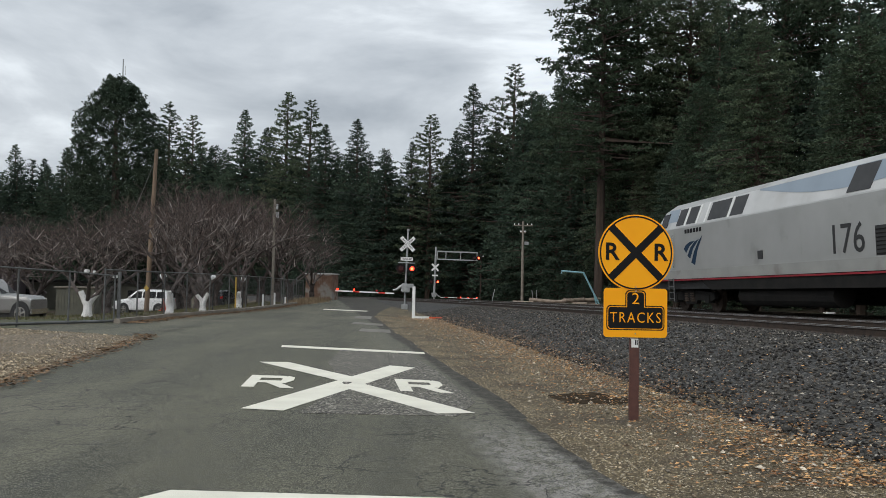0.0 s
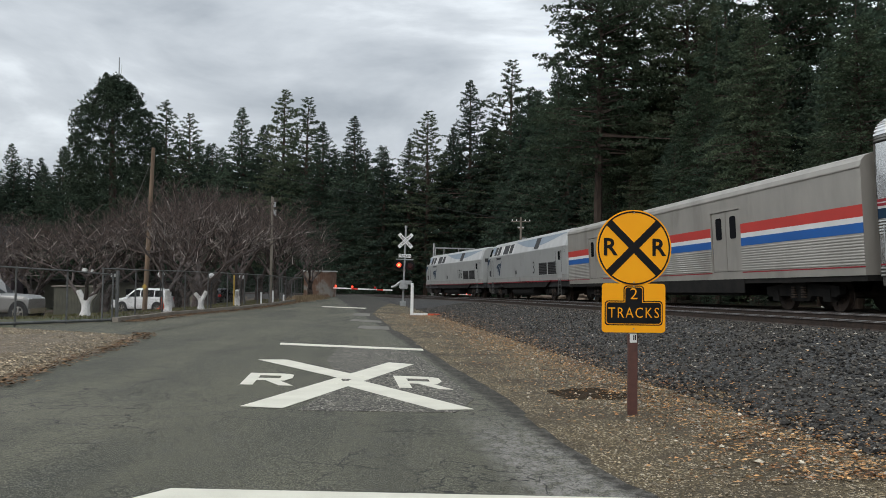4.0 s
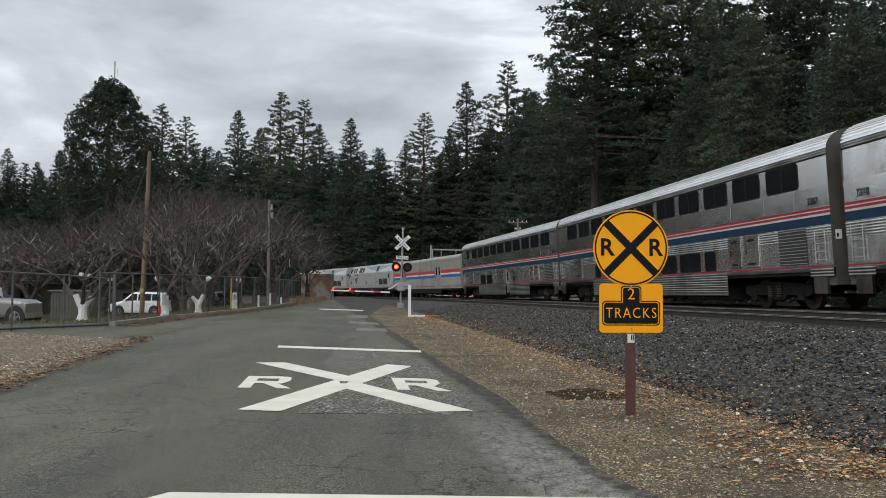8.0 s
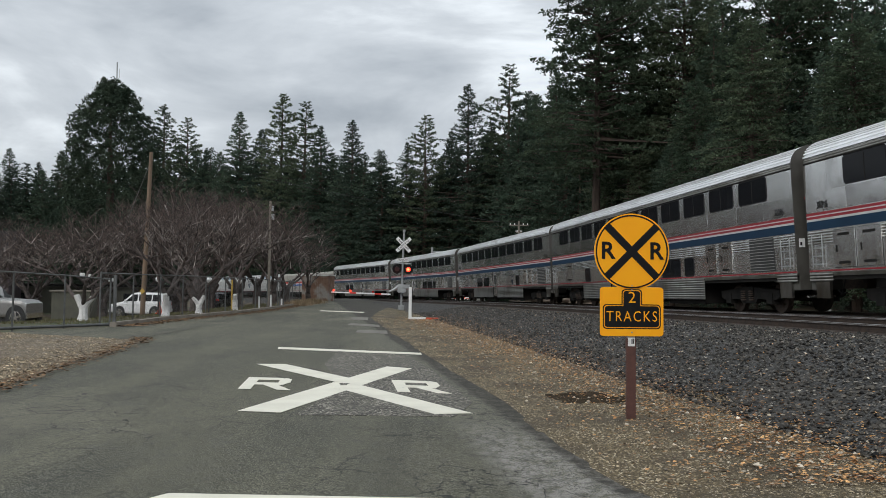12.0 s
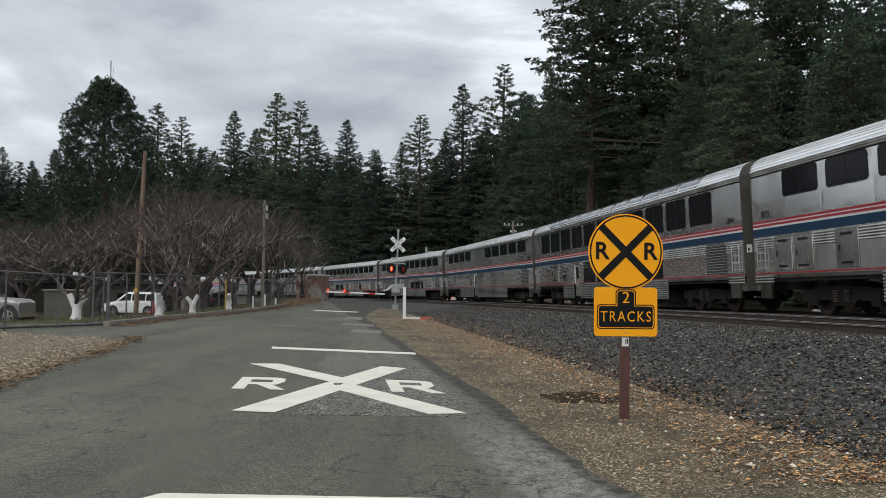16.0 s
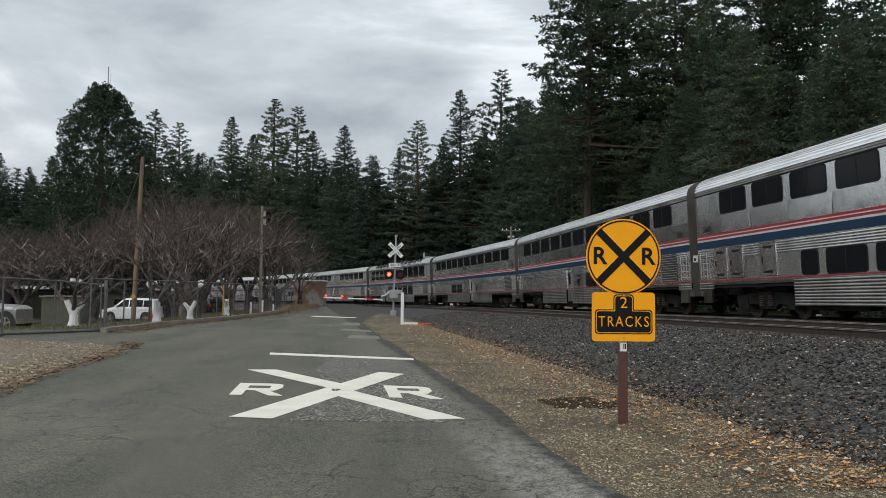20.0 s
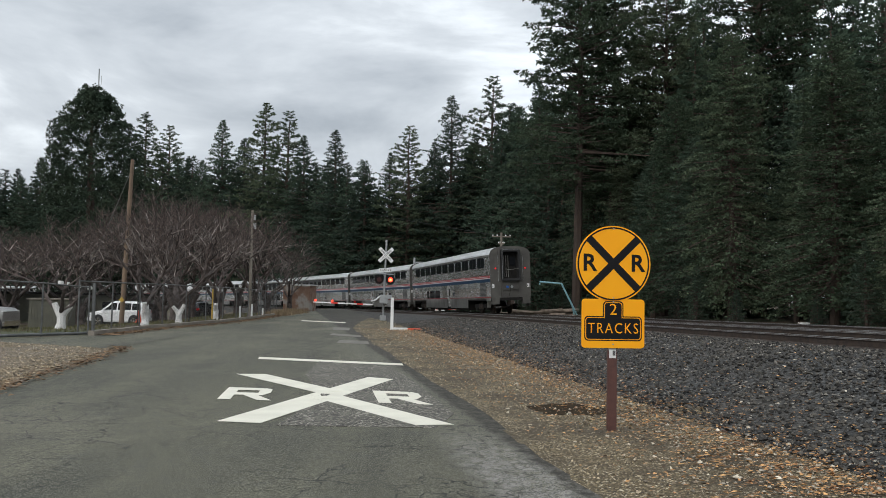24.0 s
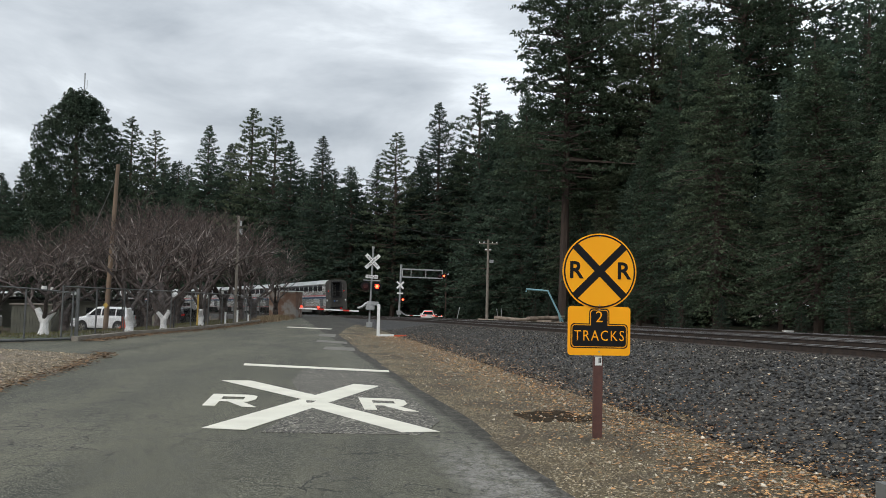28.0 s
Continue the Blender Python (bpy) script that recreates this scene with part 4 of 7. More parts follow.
        bm.faces.new((vo[h], vi[2], vi[1]))
        bm.faces.new((vo[n - 2], vi[3], vi[2]))
        bm.faces.new((vo[0], vi[0], vi[3], vo[n - 1]))
        part("end_wall", bm, "endgrey", car, "grimy grey end wall")
        fr = []
        for y0, y1, z0, z1 in ((0.6, 0.74, 2.5, 4.66), (-0.74, -0.6, 2.5, 4.66), (-0.64, 0.64, 4.56, 4.76), (-0.7, 0.7, 2.42, 2.6)):
            fr.append((min(x - e * 0.3, x + e * 0.24), max(x - e * 0.3, x + e * 0.24), y0, y1, z0, z1))
        for y0 in (-0.6, 0.6):
            fr.append((min(x, x + e * 0.235), max(x, x + e * 0.235), y0 - 0.1, y0 + 0.1, 4.52, 4.71))
        dia = part("diaphragm", bevel_boxes(0.02, *fr), "black", car, "dark rubber gangway frame")
        part("gangway_lip", tube([(x + e * 0.25, 0.69, 2.5), (x + e * 0.25, 0.69, 4.6), (x + e * 0.25, 0.6, 4.72), (x + e * 0.25, -0.6, 4.72)], 0.012, 6), "galv", dia, "worn metal lip")
        part("gangway_door", boxes((x - 0.02 - e * 0.32, x + 0.02 - e * 0.32, -0.61, 0.61, 2.5, 4.6)), "dkgrey", dia)
        part("end_post", bevel_boxes(0.01, (min(x, x + e * 0.09), max(x, x + e * 0.09), 0.78, 0.95, 2.42, 4.72)), "endgrey", car)
        part("chain", tube([(x + e * 0.2, 0.58, 3.3), (x + e * 0.2, 0.1, 3.24), (x + e * 0.2, -0.58, 3.3)], 0.01, 5), "sill", dia)
        part("cable", tube([(x + e * 0.12, 0.08, 3.1), (x + e * 0.14, -0.02, 2.6), (x + e * 0.1, 0.1, 1.6), (x + e * 0.1, 0.2, 1.3)], 0.012, 5), "dkgrey", car)
        part("end_shelf", boxes((min(x, x + e * 0.1), max(x, x + e * 0.1), -0.6, 0.6, 1.78, 1.82)), "endgrey", car)
        part("socket_cover", (lambda b_: (bm_disc(b_, (x + e * 0.06, 0.28, 1.98), 0.09, "x", 0.1, 14), b_)[1])(bmesh.new()), "blue", car, "round blue socket cover")
        part("gauge", (lambda b_: (bm_disc(b_, (x + e * 0.06, -0.05, 1.98), 0.1, "x", 0.1, 16), b_)[1])(bmesh.new()), "galv", car)
        part("gangway_window", boxes((x - 0.01 - e * 0.29, x + 0.01 - e * 0.22, -0.5, -0.05, 3.55, 4.15)), "glass", dia)
        for y0 in (0.05, 0.22, 0.38):
            part("gangway_rail", boxes((x - 0.015 - e * 0.27, x + 0.015 - e * 0.27, y0, y0 + 0.025, 2.7, 4.3)), "sill", dia)
        for s in (-1, 1):
            part("end_handrail", tube([(x + e * 0.06, s * 0.95, 2.4), (x + e * 0.06, s * 0.95, 4.3)], 0.018, 6), "galv", car)
            part("collision_post", boxes((min(x, x + e * 0.06), max(x, x + e * 0.06), s * 0.68 - 0.06, s * 0.68 + 0.06, 1.2, 2.44)), "endgrey", car)
            pl = part("end_plate", boxes((min(x, x + e * 0.012), max(x, x + e * 0.012), s * 1.36 - 0.09, s * 1.36 + 0.09, 1.95, 2.2)), "white", car, "small white plate")
            part("plate_bar", boxes((min(x, x + e * 0.016), max(x, x + e * 0.016), s * 1.36, s * 1.36 + 0.06, 2.0, 2.1)), "signblack", pl)
            part("corner_step", bevel_boxes(0.015, (min(x - e * 0.5, x + e * 0.04), max(x - e * 0.5, x + e * 0.04), s * 1.2 - 0.3, s * 1.2 + 0.3, 0.72, 1.2)), "endgrey", car)
            part("tail_lamp", (lambda b: (bm_disc(b, (x + e * 0.02, s * 1.15, 3.35), 0.055, "x", 0.05, 14), b)[1])(bmesh.new()), "taillit" if spec.get("last") and e < 0 else "taillight", car, "round red tail lamp")
            part("step", boxes((min(x, x + e * 0.1), max(x, x + e * 0.1), s * 1.05 - 0.25, s * 1.05 + 0.25, 0.5, 0.56)), "steel", car)
        part("coupler", boxes((min(x - e * 0.4, x + e * 0.34), max(x - e * 0.4, x + e * 0.34), -0.14, 0.14, 0.72, 0.98)), "rail", car)
        for s in (-0.45, 0.45):
            part("air_hose", tube([(x + e * 0.05, s, 1.0), (x + e * 0.2, s, 0.7), (x + e * 0.3, s * 0.9, 0.55), (x + e * 0.33, s * 0.6, 0.62)], 0.025, 6), "black", car)
    for x in (-9.07, 9.07):
        truck(car, x)
    return car


def baggage_car():
    car = thing("baggage_car", pose(0, 0, 0), "silver baggage car with broad red, white and blue stripes", "train car", "train cars")
    H, TOP = 12.65, 3.75
    doors = [8.05, -5.5]
    for s in (1, -1):
        y = 1.53 * s
        part("side_wall", side_wall(y, -H, H, 1.0, TOP, [(a - 1.0, a + 1.0, 1.25, 3.3) for a in doors]), "bag_grey", car, "stainless side")
        xs = [(-H, -6.55), (-4.45, 7.0), (9.1, H)]
        for a, b in xs:
            part("red_stripe", boxes((a, b, min(y, y + s * 0.006), max(y, y + s * 0.006), 2.48, 2.79)), "bag_red", car)
            part("white_stripe", boxes((a, b, min(y, y + s * 0.005), max(y, y + s * 0.005), 2.33, 2.48)), "white", car)
            part("blue_stripe", boxes((a, b, min(y, y + s * 0.006), max(y, y + s * 0.006), 2.07, 2.33)), "blue", car)
            part("fluted_panel", fluting(y, a, b, 1.26, 2.04, 0.08, 0.012), "bag_grey", car, "fluted stainless panel")
            part("red_line", boxes((a, b, min(y, y + s * 0.006), max(y, y + s * 0.006), 1.2, 1.235)), "redblue_red", car)
        for a in doors:
            for k in (-0.49, 0.49):
                d = part("door", bevel_boxes(0.01, (a + k - 0.47, a + k + 0.47, y - s * 0.05 - 0.02, y - s * 0.05 + 0.02, 1.27, 3.28)), "bag_grey", car, "stainless baggage door")
                part("door_window", pane_rounded(a + k - 0.2, a + k + 0.2, 2.35, 3.1, y - s * 0.028), "glass", d)
        swoosh(car, 1.2, 2.5, y + s * 0.008, 1.0, "blue")
        part("side_skirt", boxes((-6.6, 6.6, y - 0.04, y + 0.0, 0.55, 1.0)), "dkgrey", car)
    prof = [(1.53, TOP), (1.5, 3.9), (1.38, 4.03), (1.1, 4.12), (0.6, 4.18), (0, 4.2), (-0.6, 4.18), (-1.1, 4.12), (-1.38, 4.03), (-1.5, 3.9), (-1.53, TOP)]
    part("roof", ribbed_roof(-H, H, prof, False), "bag_grey", car, "smooth grey roof")
    part("gutter", boxes((-H, H, 1.53, 1.56, TOP - 0.02, TOP + 0.02)), "bag_grey", car)
    for e in (-1, 1):
        bm = bmesh.new()
        bm.faces.new([bm.verts.new((e * H, *p)) for p in [(1.53, 1.0)] + prof + [(-1.53, 1.0)]])
        part("end_wall", bm, "bag_grey", car)
        part("diaphragm", boxes((min(e * H, e * (H + 0.25)), max(e * H, e * (H + 0.25)), -0.6, 0.6, 1.1, 3.5)), "black", car)
        part("coupler", boxes((min(e * 12.3, e * 12.98), max(e * 12.3, e * 12.98), -0.14, 0.14, 0.72, 0.98)), "rail", car)
    part("floor_pan", boxes((-H, H, -1.5, 1.5, 0.85, 1.0)), "dkgrey", car)
    part("equipment_box", boxes((-6.0, 6.0, -1.3, 1.3, 0.45, 0.85)), "dkgrey", car)
    for x in (-9.07, 9.07):
        truck(car, x)
    return car


def loft(sections):
    """A shell through cross-sections, each (x, [(y, z), ...]) with as many points."""
    bm = bmesh.new()
    rings = [[bm.verts.new((x, *p)) for p in pts] for x, pts in sections]
    for r0, r1 in zip(rings, rings[1:]):
        for i in range(len(r0) - 1):
            bm.faces.new((r0[i], r1[i], r1[i + 1], r0[i + 1]))
    bm.faces.new(rings[0])
    bm.faces.new(rings[-1][::-1])
    return bm


def locomotive(num):
    lo = thing("locomotive", pose(0, 0, 0), "silver-grey diesel locomotive with white and pale blue upper band", "locomotive", "locomotives")

    def sec(x, w, zt, zs, zb=1.3):
        # w: half width, zs: shoulder, zt: top
        k = (zt - zs)
        return (x, [(w, zb), (w, zs), (w - 0.3 * k / 1.1, zs + 0.78 * k), (w - 0.62 * k / 1.1, zt - 0.04 * k), (0, zt), (-(w - 0.62 * k / 1.1), zt - 0.04 * k), (-(w - 0.3 * k / 1.1), zs + 0.78 * k), (-w, zs), (-w, zb)])
    hull = loft([sec(-10.25, 1.44, 4.2, 3.22), sec(-10.0, 1.5, 4.27, 3.22), sec(7.9, 1.5, 4.27, 3.22), sec(8.35, 1.47, 4.2, 3.17), sec(9.3, 1.4, 3.35, 3.05), sec(9.95, 1.28, 3.0, 2.75), sec(10.3, 1.12, 2.5, 2.3)])
    part("hull", hull, "silver", lo, "silver-grey painted hull")

    def slope(z):   # half width of the hull on its sloping upper side
        return 1.5 - 0.286 * (z - 3.22) / (0.78 * 1.05) + 0.006
    for s in (1, -1):
        def band(nm, x0, x1, z0, z1, m_, proud=0.0, sk=0.0):
            bm = bmesh.new()
            a0, a1 = s * (slope(z0) + proud), s * (slope(z1) + proud)
            vs = [(x0, a0, z0), (x1, a0, z0), (x1 + sk, a1, z1), (x0 + sk, a1, z1)]
            inner = [(x, y - s * 0.03, z) for x, y, z in vs]
            v = [bm.verts.new(p) for p in vs + inner]
            for f in ((0, 1, 2, 3), (7, 6, 5, 4), (0, 4, 5, 1), (1, 5, 6, 2), (2, 6, 7, 3), (3, 7, 4, 0)):
                bm.faces.new([v[i] for i in f])
            return part(nm, bm, m_, lo)
        band("white_band", -9.9, 7.4, 3.26, 4.02, "band_white")
        band("pale_blue_panel", 6.9, 7.85, 3.5, 4.0, "ltblue", 0.008)
        # the pale blue sweep: a long lens along the roof edge, deepest behind the middle
        bm = bmesh.new()
        low, high = [], []
        for i in range(25):
            x = 1.0 - 10.7 * i / 24
            z = 3.98 - 0.5 * math.sin(math.pi * (i / 24) ** 0.85) ** 1.3
            low.append(bm.verts.new((x, s * (slope(z) + 0.008), z)))
            high.append(bm.verts.new((x, s * (slope(4.02) + 0.008), 4.02)))
        for i in range(24):
            bm.faces.new((low[i], low[i + 1], high[i + 1], high[i]))
        part("pale_blue_sweep", bm, "ltblue", lo, "pale blue-grey painted sweep")
        for x0, x1 in ((6.25, 6.9), (5.25, 6.0), (2.85, 4.25), (1.75, 2.6)):
            w = band("intake_grille", x0, x1, 3.32, 3.95, "grille", 0.014, -0.12)
        band("radiator_grille", -4.6, -3.65, 3.32, 4.01, "grille", 0.014, -0.2)
        y = 1.5 * s
        band("cab_window", 7.75, 8.35, 3.32, 3.88, "glass", 0.016, -0.05)
        part("cab_door", bevel_boxes(0.01, (7.08, 7.68, min(y, y + s * 0.012), max(y, y + s * 0.012), 1.65, 3.1)), "silver", lo, "grey cab door")
        part("small_grille", boxes((8.0, 8.5, min(s * 1.42, s * 1.5), max(s * 1.42, s * 1.5), 1.75, 2.2)), "grille", lo)
        for xb in (6.1, 5.1, 4.45, 2.7):
            band("grille_post", xb - 0.05, xb + 0.05, 3.28, 3.98, "white", 0.02, -0.1)
        part("sill_band", boxes((-10.2, 9.3, min(y - s * 0.1, y + s * 0.008), max(y - s * 0.1, y + s * 0.008), 1.27, 1.6)), "sill", lo, "darker grey sill band")
        part("red_line", boxes((-10.2, 9.3, min(y - s * 0.1, y + s * 0.014), max(y - s * 0.1, y + s * 0.014), 1.2, 1.25)), "redblue_red", lo)
        part("side_skirt", (lambda b: (bm_extrude(b, [(-6.9, 1.3), (5.2, 1.3), (4.2, 0.85), (-5.9, 0.85)], "y", y - s * 0.14, y - s * 0.02), b)[1])(bmesh.new()), "dkgrey", lo, "dark fuel tank skirt")
        for x0, x1 in ((-8.2, -6.6), (-6.35, -4.75)):
            g = part("side_grille", boxes((x0, x1, min(y - s * 0.01, y + s * 0.01), max(y - s * 0.01, y + s * 0.01), 1.64, 2.38)), "grille", lo, "dark louvred side grille")
            for i in range(7):
                z = 1.67 + 0.1 * i
                part("slat", boxes((x0 + 0.04, x1 - 0.04, min(y + s * 0.012, y + s * 0.03), max(y + s * 0.012, y + s * 0.03), z, z + 0.03)), "dkgrey", g)
        part("panel_joint", boxes((-1.55, -0.6, min(y, y + s * 0.006), max(y, y + s * 0.006), 1.8, 3.12)), "silver", lo)
        d = part("engine_door", bevel_boxes(0.01, (-9.2, -8.4, min(y, y + s * 0.012), max(y, y + s * 0.012), 1.4, 3.1)), "silver", lo, "grey side door")
        part("door_window", pane_rounded(-8.98, -8.62, 2.45, 2.95, y + s * 0.016, 0.05, 0.01), "glass", d)
        for x in (-9.32, -8.3, 7.05, 7.75):
            part("grab_rail", tube([(x, y + s * 0.06, 1.7), (x, y + s * 0.06, 3.0)], 0.02, 6), "chrome", lo)
        for xl in (-8.8, 7.4):
            for k in range(4):
                z = 0.5 + 0.24 * k
                part("ladder_rung", tube([(xl - 0.22, y + s * 0.03, z), (xl + 0.22, y + s * 0.03, z)], 0.018, 5), "fence", lo)
            for q in (-0.23, 0.23):
                part("ladder_rail", tube([(xl + q, y + s * 0.03, 0.4), (xl + q, y + s * 0.03, 1.3)], 0.02, 5), "fence", lo)
        part("fuel_filler", boxes((0.55, 0.85, min(y, y + s * 0.01), max(y, y + s * 0.01), 1.78, 2.05)), "grille", lo)
        swoosh(lo, 5.4, 2.4, y + s * 0.004, 1.6)
        number(lo, num, -3.6, 2.1, y + s * 0.004, 0.78, "grille", 0.92)
        number(lo, num, -9.75, 2.95, y + s * 0.004, 0.2, "grille")
        # windscreen halves on the sloping front
        bm = bmesh.new()
        q = [(8.42, s * 0.06, 4.15), (8.42, s * 1.0, 4.08), (9.26, s * 1.08, 3.36), (9.26, s * 0.06, 3.4)]
        bm.faces.new([bm.verts.new((a + 0.03, b, c + 0.03)) for a, b, c in q])
        part("windscreen", bm, "glass", lo, "dark sloping windscreen")
        part("fuel_tank", (lambda b: (bm_tube(b, [(-2.6, s * 0.95, 0.62), (2.6, s * 0.95, 0.62)], 0.34, 14), b)[1])(bmesh.new()), "dkgrey", lo, "dark cylindrical tank")
        bm = bmesh.new()
        wid = [(7.95, 1.5), (8.35, 1.47), (9.3, 1.4), (9.95, 1.28), (10.28, 1.13)]
        lo_z, hi_z = (3.1, 2.98, 2.62, 2.2, 1.85), (3.14, 3.13, 3.04, 2.74, 2.3)
        ring = [[bm.verts.new((wx + 0.004, s * (wy + 0.012), zz)) for (wx, wy), zz in zip(wid, zs_)] for zs_ in (lo_z, hi_z)]
        for i in range(4):
            bm.faces.new((ring[0][i], ring[0][i + 1], ring[1][i + 1], ring[1][i]))
        part("nose_stripe", bm, "redblue_blue", lo, "dark blue nose sweep")
    part("pilot", loft([(9.4, [(1.38, 1.3), (1.38, 0.55), (1.2, 0.4), (-1.2, 0.4), (-1.38, 0.55), (-1.38, 1.3)]), (10.1, [(1.15, 1.35), (1.1, 0.5), (0.95, 0.36), (-0.95, 0.36), (-1.1, 0.5), (-1.15, 1.35)])]), "endgrey", lo, "grey pilot plate")
    for s in (-1, 1):
        part("ditch_lamp", (lambda b: (bm_disc(b, (10.12, s * 0.8, 1.1), 0.09, "x", 0.06, 12), b)[1])(bmesh.new()), "lampwhite", lo)
    part("rear_wall_frame", boxes((-10.45, -10.25, -0.6, 0.6, 1.3, 3.6)), "black", lo, "black gangway frame")
    part("number_plate_vent", boxes((-10.28, -10.24, 0.9, 1.2, 3.0, 3.3)), "grille", lo)
    part("underframe", boxes((-10.2, 10.0, -1.35, 1.35, 0.88, 1.3)), "black", lo)
    part("roof_fan", (lambda b: ([bm_disc(b, (x, 0, 4.28), 0.55, "z", 0.16, 20) for x in (-8.2, -6.9, -5.6)], b)[1])(bmesh.new()), "dkgrey", lo)
    part("exhaust_hump", bevel_boxes(0.05, (-3.5, -1.5, -0.6, 0.6, 4.2, 4.3)), "silver", lo)
    for e in (-1, 1):
        part("coupler", boxes((min(e * 10.1, e * 10.55), max(e * 10.1, e * 10.55), -0.14, 0.14, 0.72, 0.98)), "rail", lo)
    for x in (-6.6, 6.6):
        truck(lo, x, 0.508, 2.75)
    return lo


def row_of(a, b, n, w):
    """n windows of width w, evenly from a to b."""
    return [(a + (b - a) * i / (n - 1) - w / 2, a + (b - a) * i / (n - 1) + w / 2) for i in range(n)]


WIN = row_of(10.1, -10.43, 11, 1.62)
GRILLE = (-11.52, -10.1, 1.3, 2.32, "grille")
COACH = dict(up=WIN, low=[(3.65, 5.3), (1.7, 3.32)], doors=[-1.25], vents=[GRILLE, (10.6, 11.5, 1.32, 2.3, "door"), (9.6, 10.5, 1.32, 2.3, "door"), (7.7, 8.6, 1.32, 2.3, "door")], num="", label="silver two-storey coach with red and navy stripes and dark windows", logo=-2.8)
SLEEPER = dict(up=WIN, low=[(-2.95, -1.5), (-4.95, -3.3), (-6.1, -5.35), (5.75, 6.5)], doors=[2.24], vents=[GRILLE, (-9.0, -8.1, 1.32, 2.3, "door"), (-7.9, -7.1, 1.32, 2.3, "door"), (8.6, 9.8, 1.32, 2.3, "door")], num="", label="silver two-storey sleeping car with red and navy stripes", logo=0.93)
TRAIN = []
CAR_AT = {}


def build_train():
    specs = [("loco", "176"), ("loco", "3"), ("baggage", None)]
    cars = [(locomotive("176"), 21.03, 6.6), (locomotive("3"), 21.03, 6.6), (baggage_car(), 25.9, 9.07)]
    sl = [dict(SLEEPER, num="39007", up=[(9.92, 10.84)] + WIN[1:], low=[(4.6, 6.1), (2.6, 4.2)], doors=[-1.7], logo=-3.45, label="silver two-storey dormitory car behind the baggage car"),
          dict(SLEEPER, num="32067"), dict(SLEEPER, num="32018", low=[(-6.07, -5.31), (1.9, 3.5), (4.0, 5.6)], doors=[0.2], logo=-4.42), dict(SLEEPER, num="32086"),
          dict(COACH, num="38046", up=WIN[:4] + WIN[6:], low=[], doors=[1.7], logo=3.2, label="silver two-storey dining car with a plain lower storey"),
          dict(COACH, num="33014", dome=True, uz=(3.08, 4.14), lz=(1.27, 2.28), up=row_of(10.14, -9.8, 11, 1.63), low=row_of(2.4, -5.6, 5, 1.62), doors=[4.4], logo=6.6, vents=[GRILLE, (7.7, 8.9, 1.32, 2.3, "door")],
               label="silver two-storey lounge car with tall windows curving into the roof"),
          dict(COACH, num="34135"), dict(COACH, num="31053", low=[(-2.66, -1.07), (-5.81, -5.09)], doors=[1.7], logo=0.1, vents=[GRILLE, (-4.75, -3.2, 0.55, 2.3, "door"), (-7.68, -7.03, 1.32, 2.3, "door")]),
          dict(COACH, num="34109", last=True, low=[(5.74, 6.48), (3.76, 5.35), (1.75, 3.4)], doors=[-1.25], label="silver two-storey coach at the train's end with lit red tail lamps")]
    for s in sl:
        cars.append((superliner(s), 25.9, 9.07))
    at = 0.0
    for ob, length, half in cars:
        TRAIN.append((ob, at - length / 2, half))
        CAR_AT[ob.name] = at - length / 2
        at -= length


build_train()
# the coupling behind the fourth car goes by at these places along the track
LEAD = 21.03 * 2 + 25.9 * 3
PASS = [(0.0, -86.25), (6.0, -7.19), (8.0, 19.37), (10.0, 46.12), (12.0, 72.9), (15.0, 113.57), (17.0, 140.83), (19.0, 168.6), (21.5, 203.5), (24.0, 238.27), (26.0, 266.13), (28.0, 294.0)]


def train_at(t):
    """Where the train's front end is along the track."""
    return LEAD + lerp(PASS, t)


def car_pose(s, half):
    off = T_D
    p, _ = track_at(s - half, off)
    q, a = track_at(s + half, off)
    x = (q - p).normalized()
    up = Vector((-T_CANT * math.cos(a), T_CANT * math.sin(a), 1.0))
    y = up.cross(x).normalized()
    z = x.cross(y)
    m = Matrix((x, y, z)).transposed().to_4x4()
    m.translation = (p + q) / 2
    return m


# ---- road markings ----
def flat(name, polys, z, material, parent=None, label=""):
    """Thin flat paint on the road."""
    bm = bmesh.new()
    for poly in polys:
        vs = [bm.verts.new((x, y, road_surface(x, y) + z)) for x, y in poly]
        f = bm.faces.new(vs)
        r = bmesh.ops.extrude_face_region(bm, geom=[f])
        for v in r["geom"]:
            if isinstance(v, bmesh.types.BMVert):
                v.co.z += 0.005
    me = mesh_of(name, bm, material)
    ob = new(name, me)
    if parent:
        ob.parent = parent
    return tagged(ob, label=label)


def road_surface(x, y):
    a, b = lerp(ROAD_L, y), lerp(ROAD_R, y)
    v = min(max((x - a) / (b - a), 0), 1)
    return road_z(y) + 0.03 * math.sin(math.pi * v)


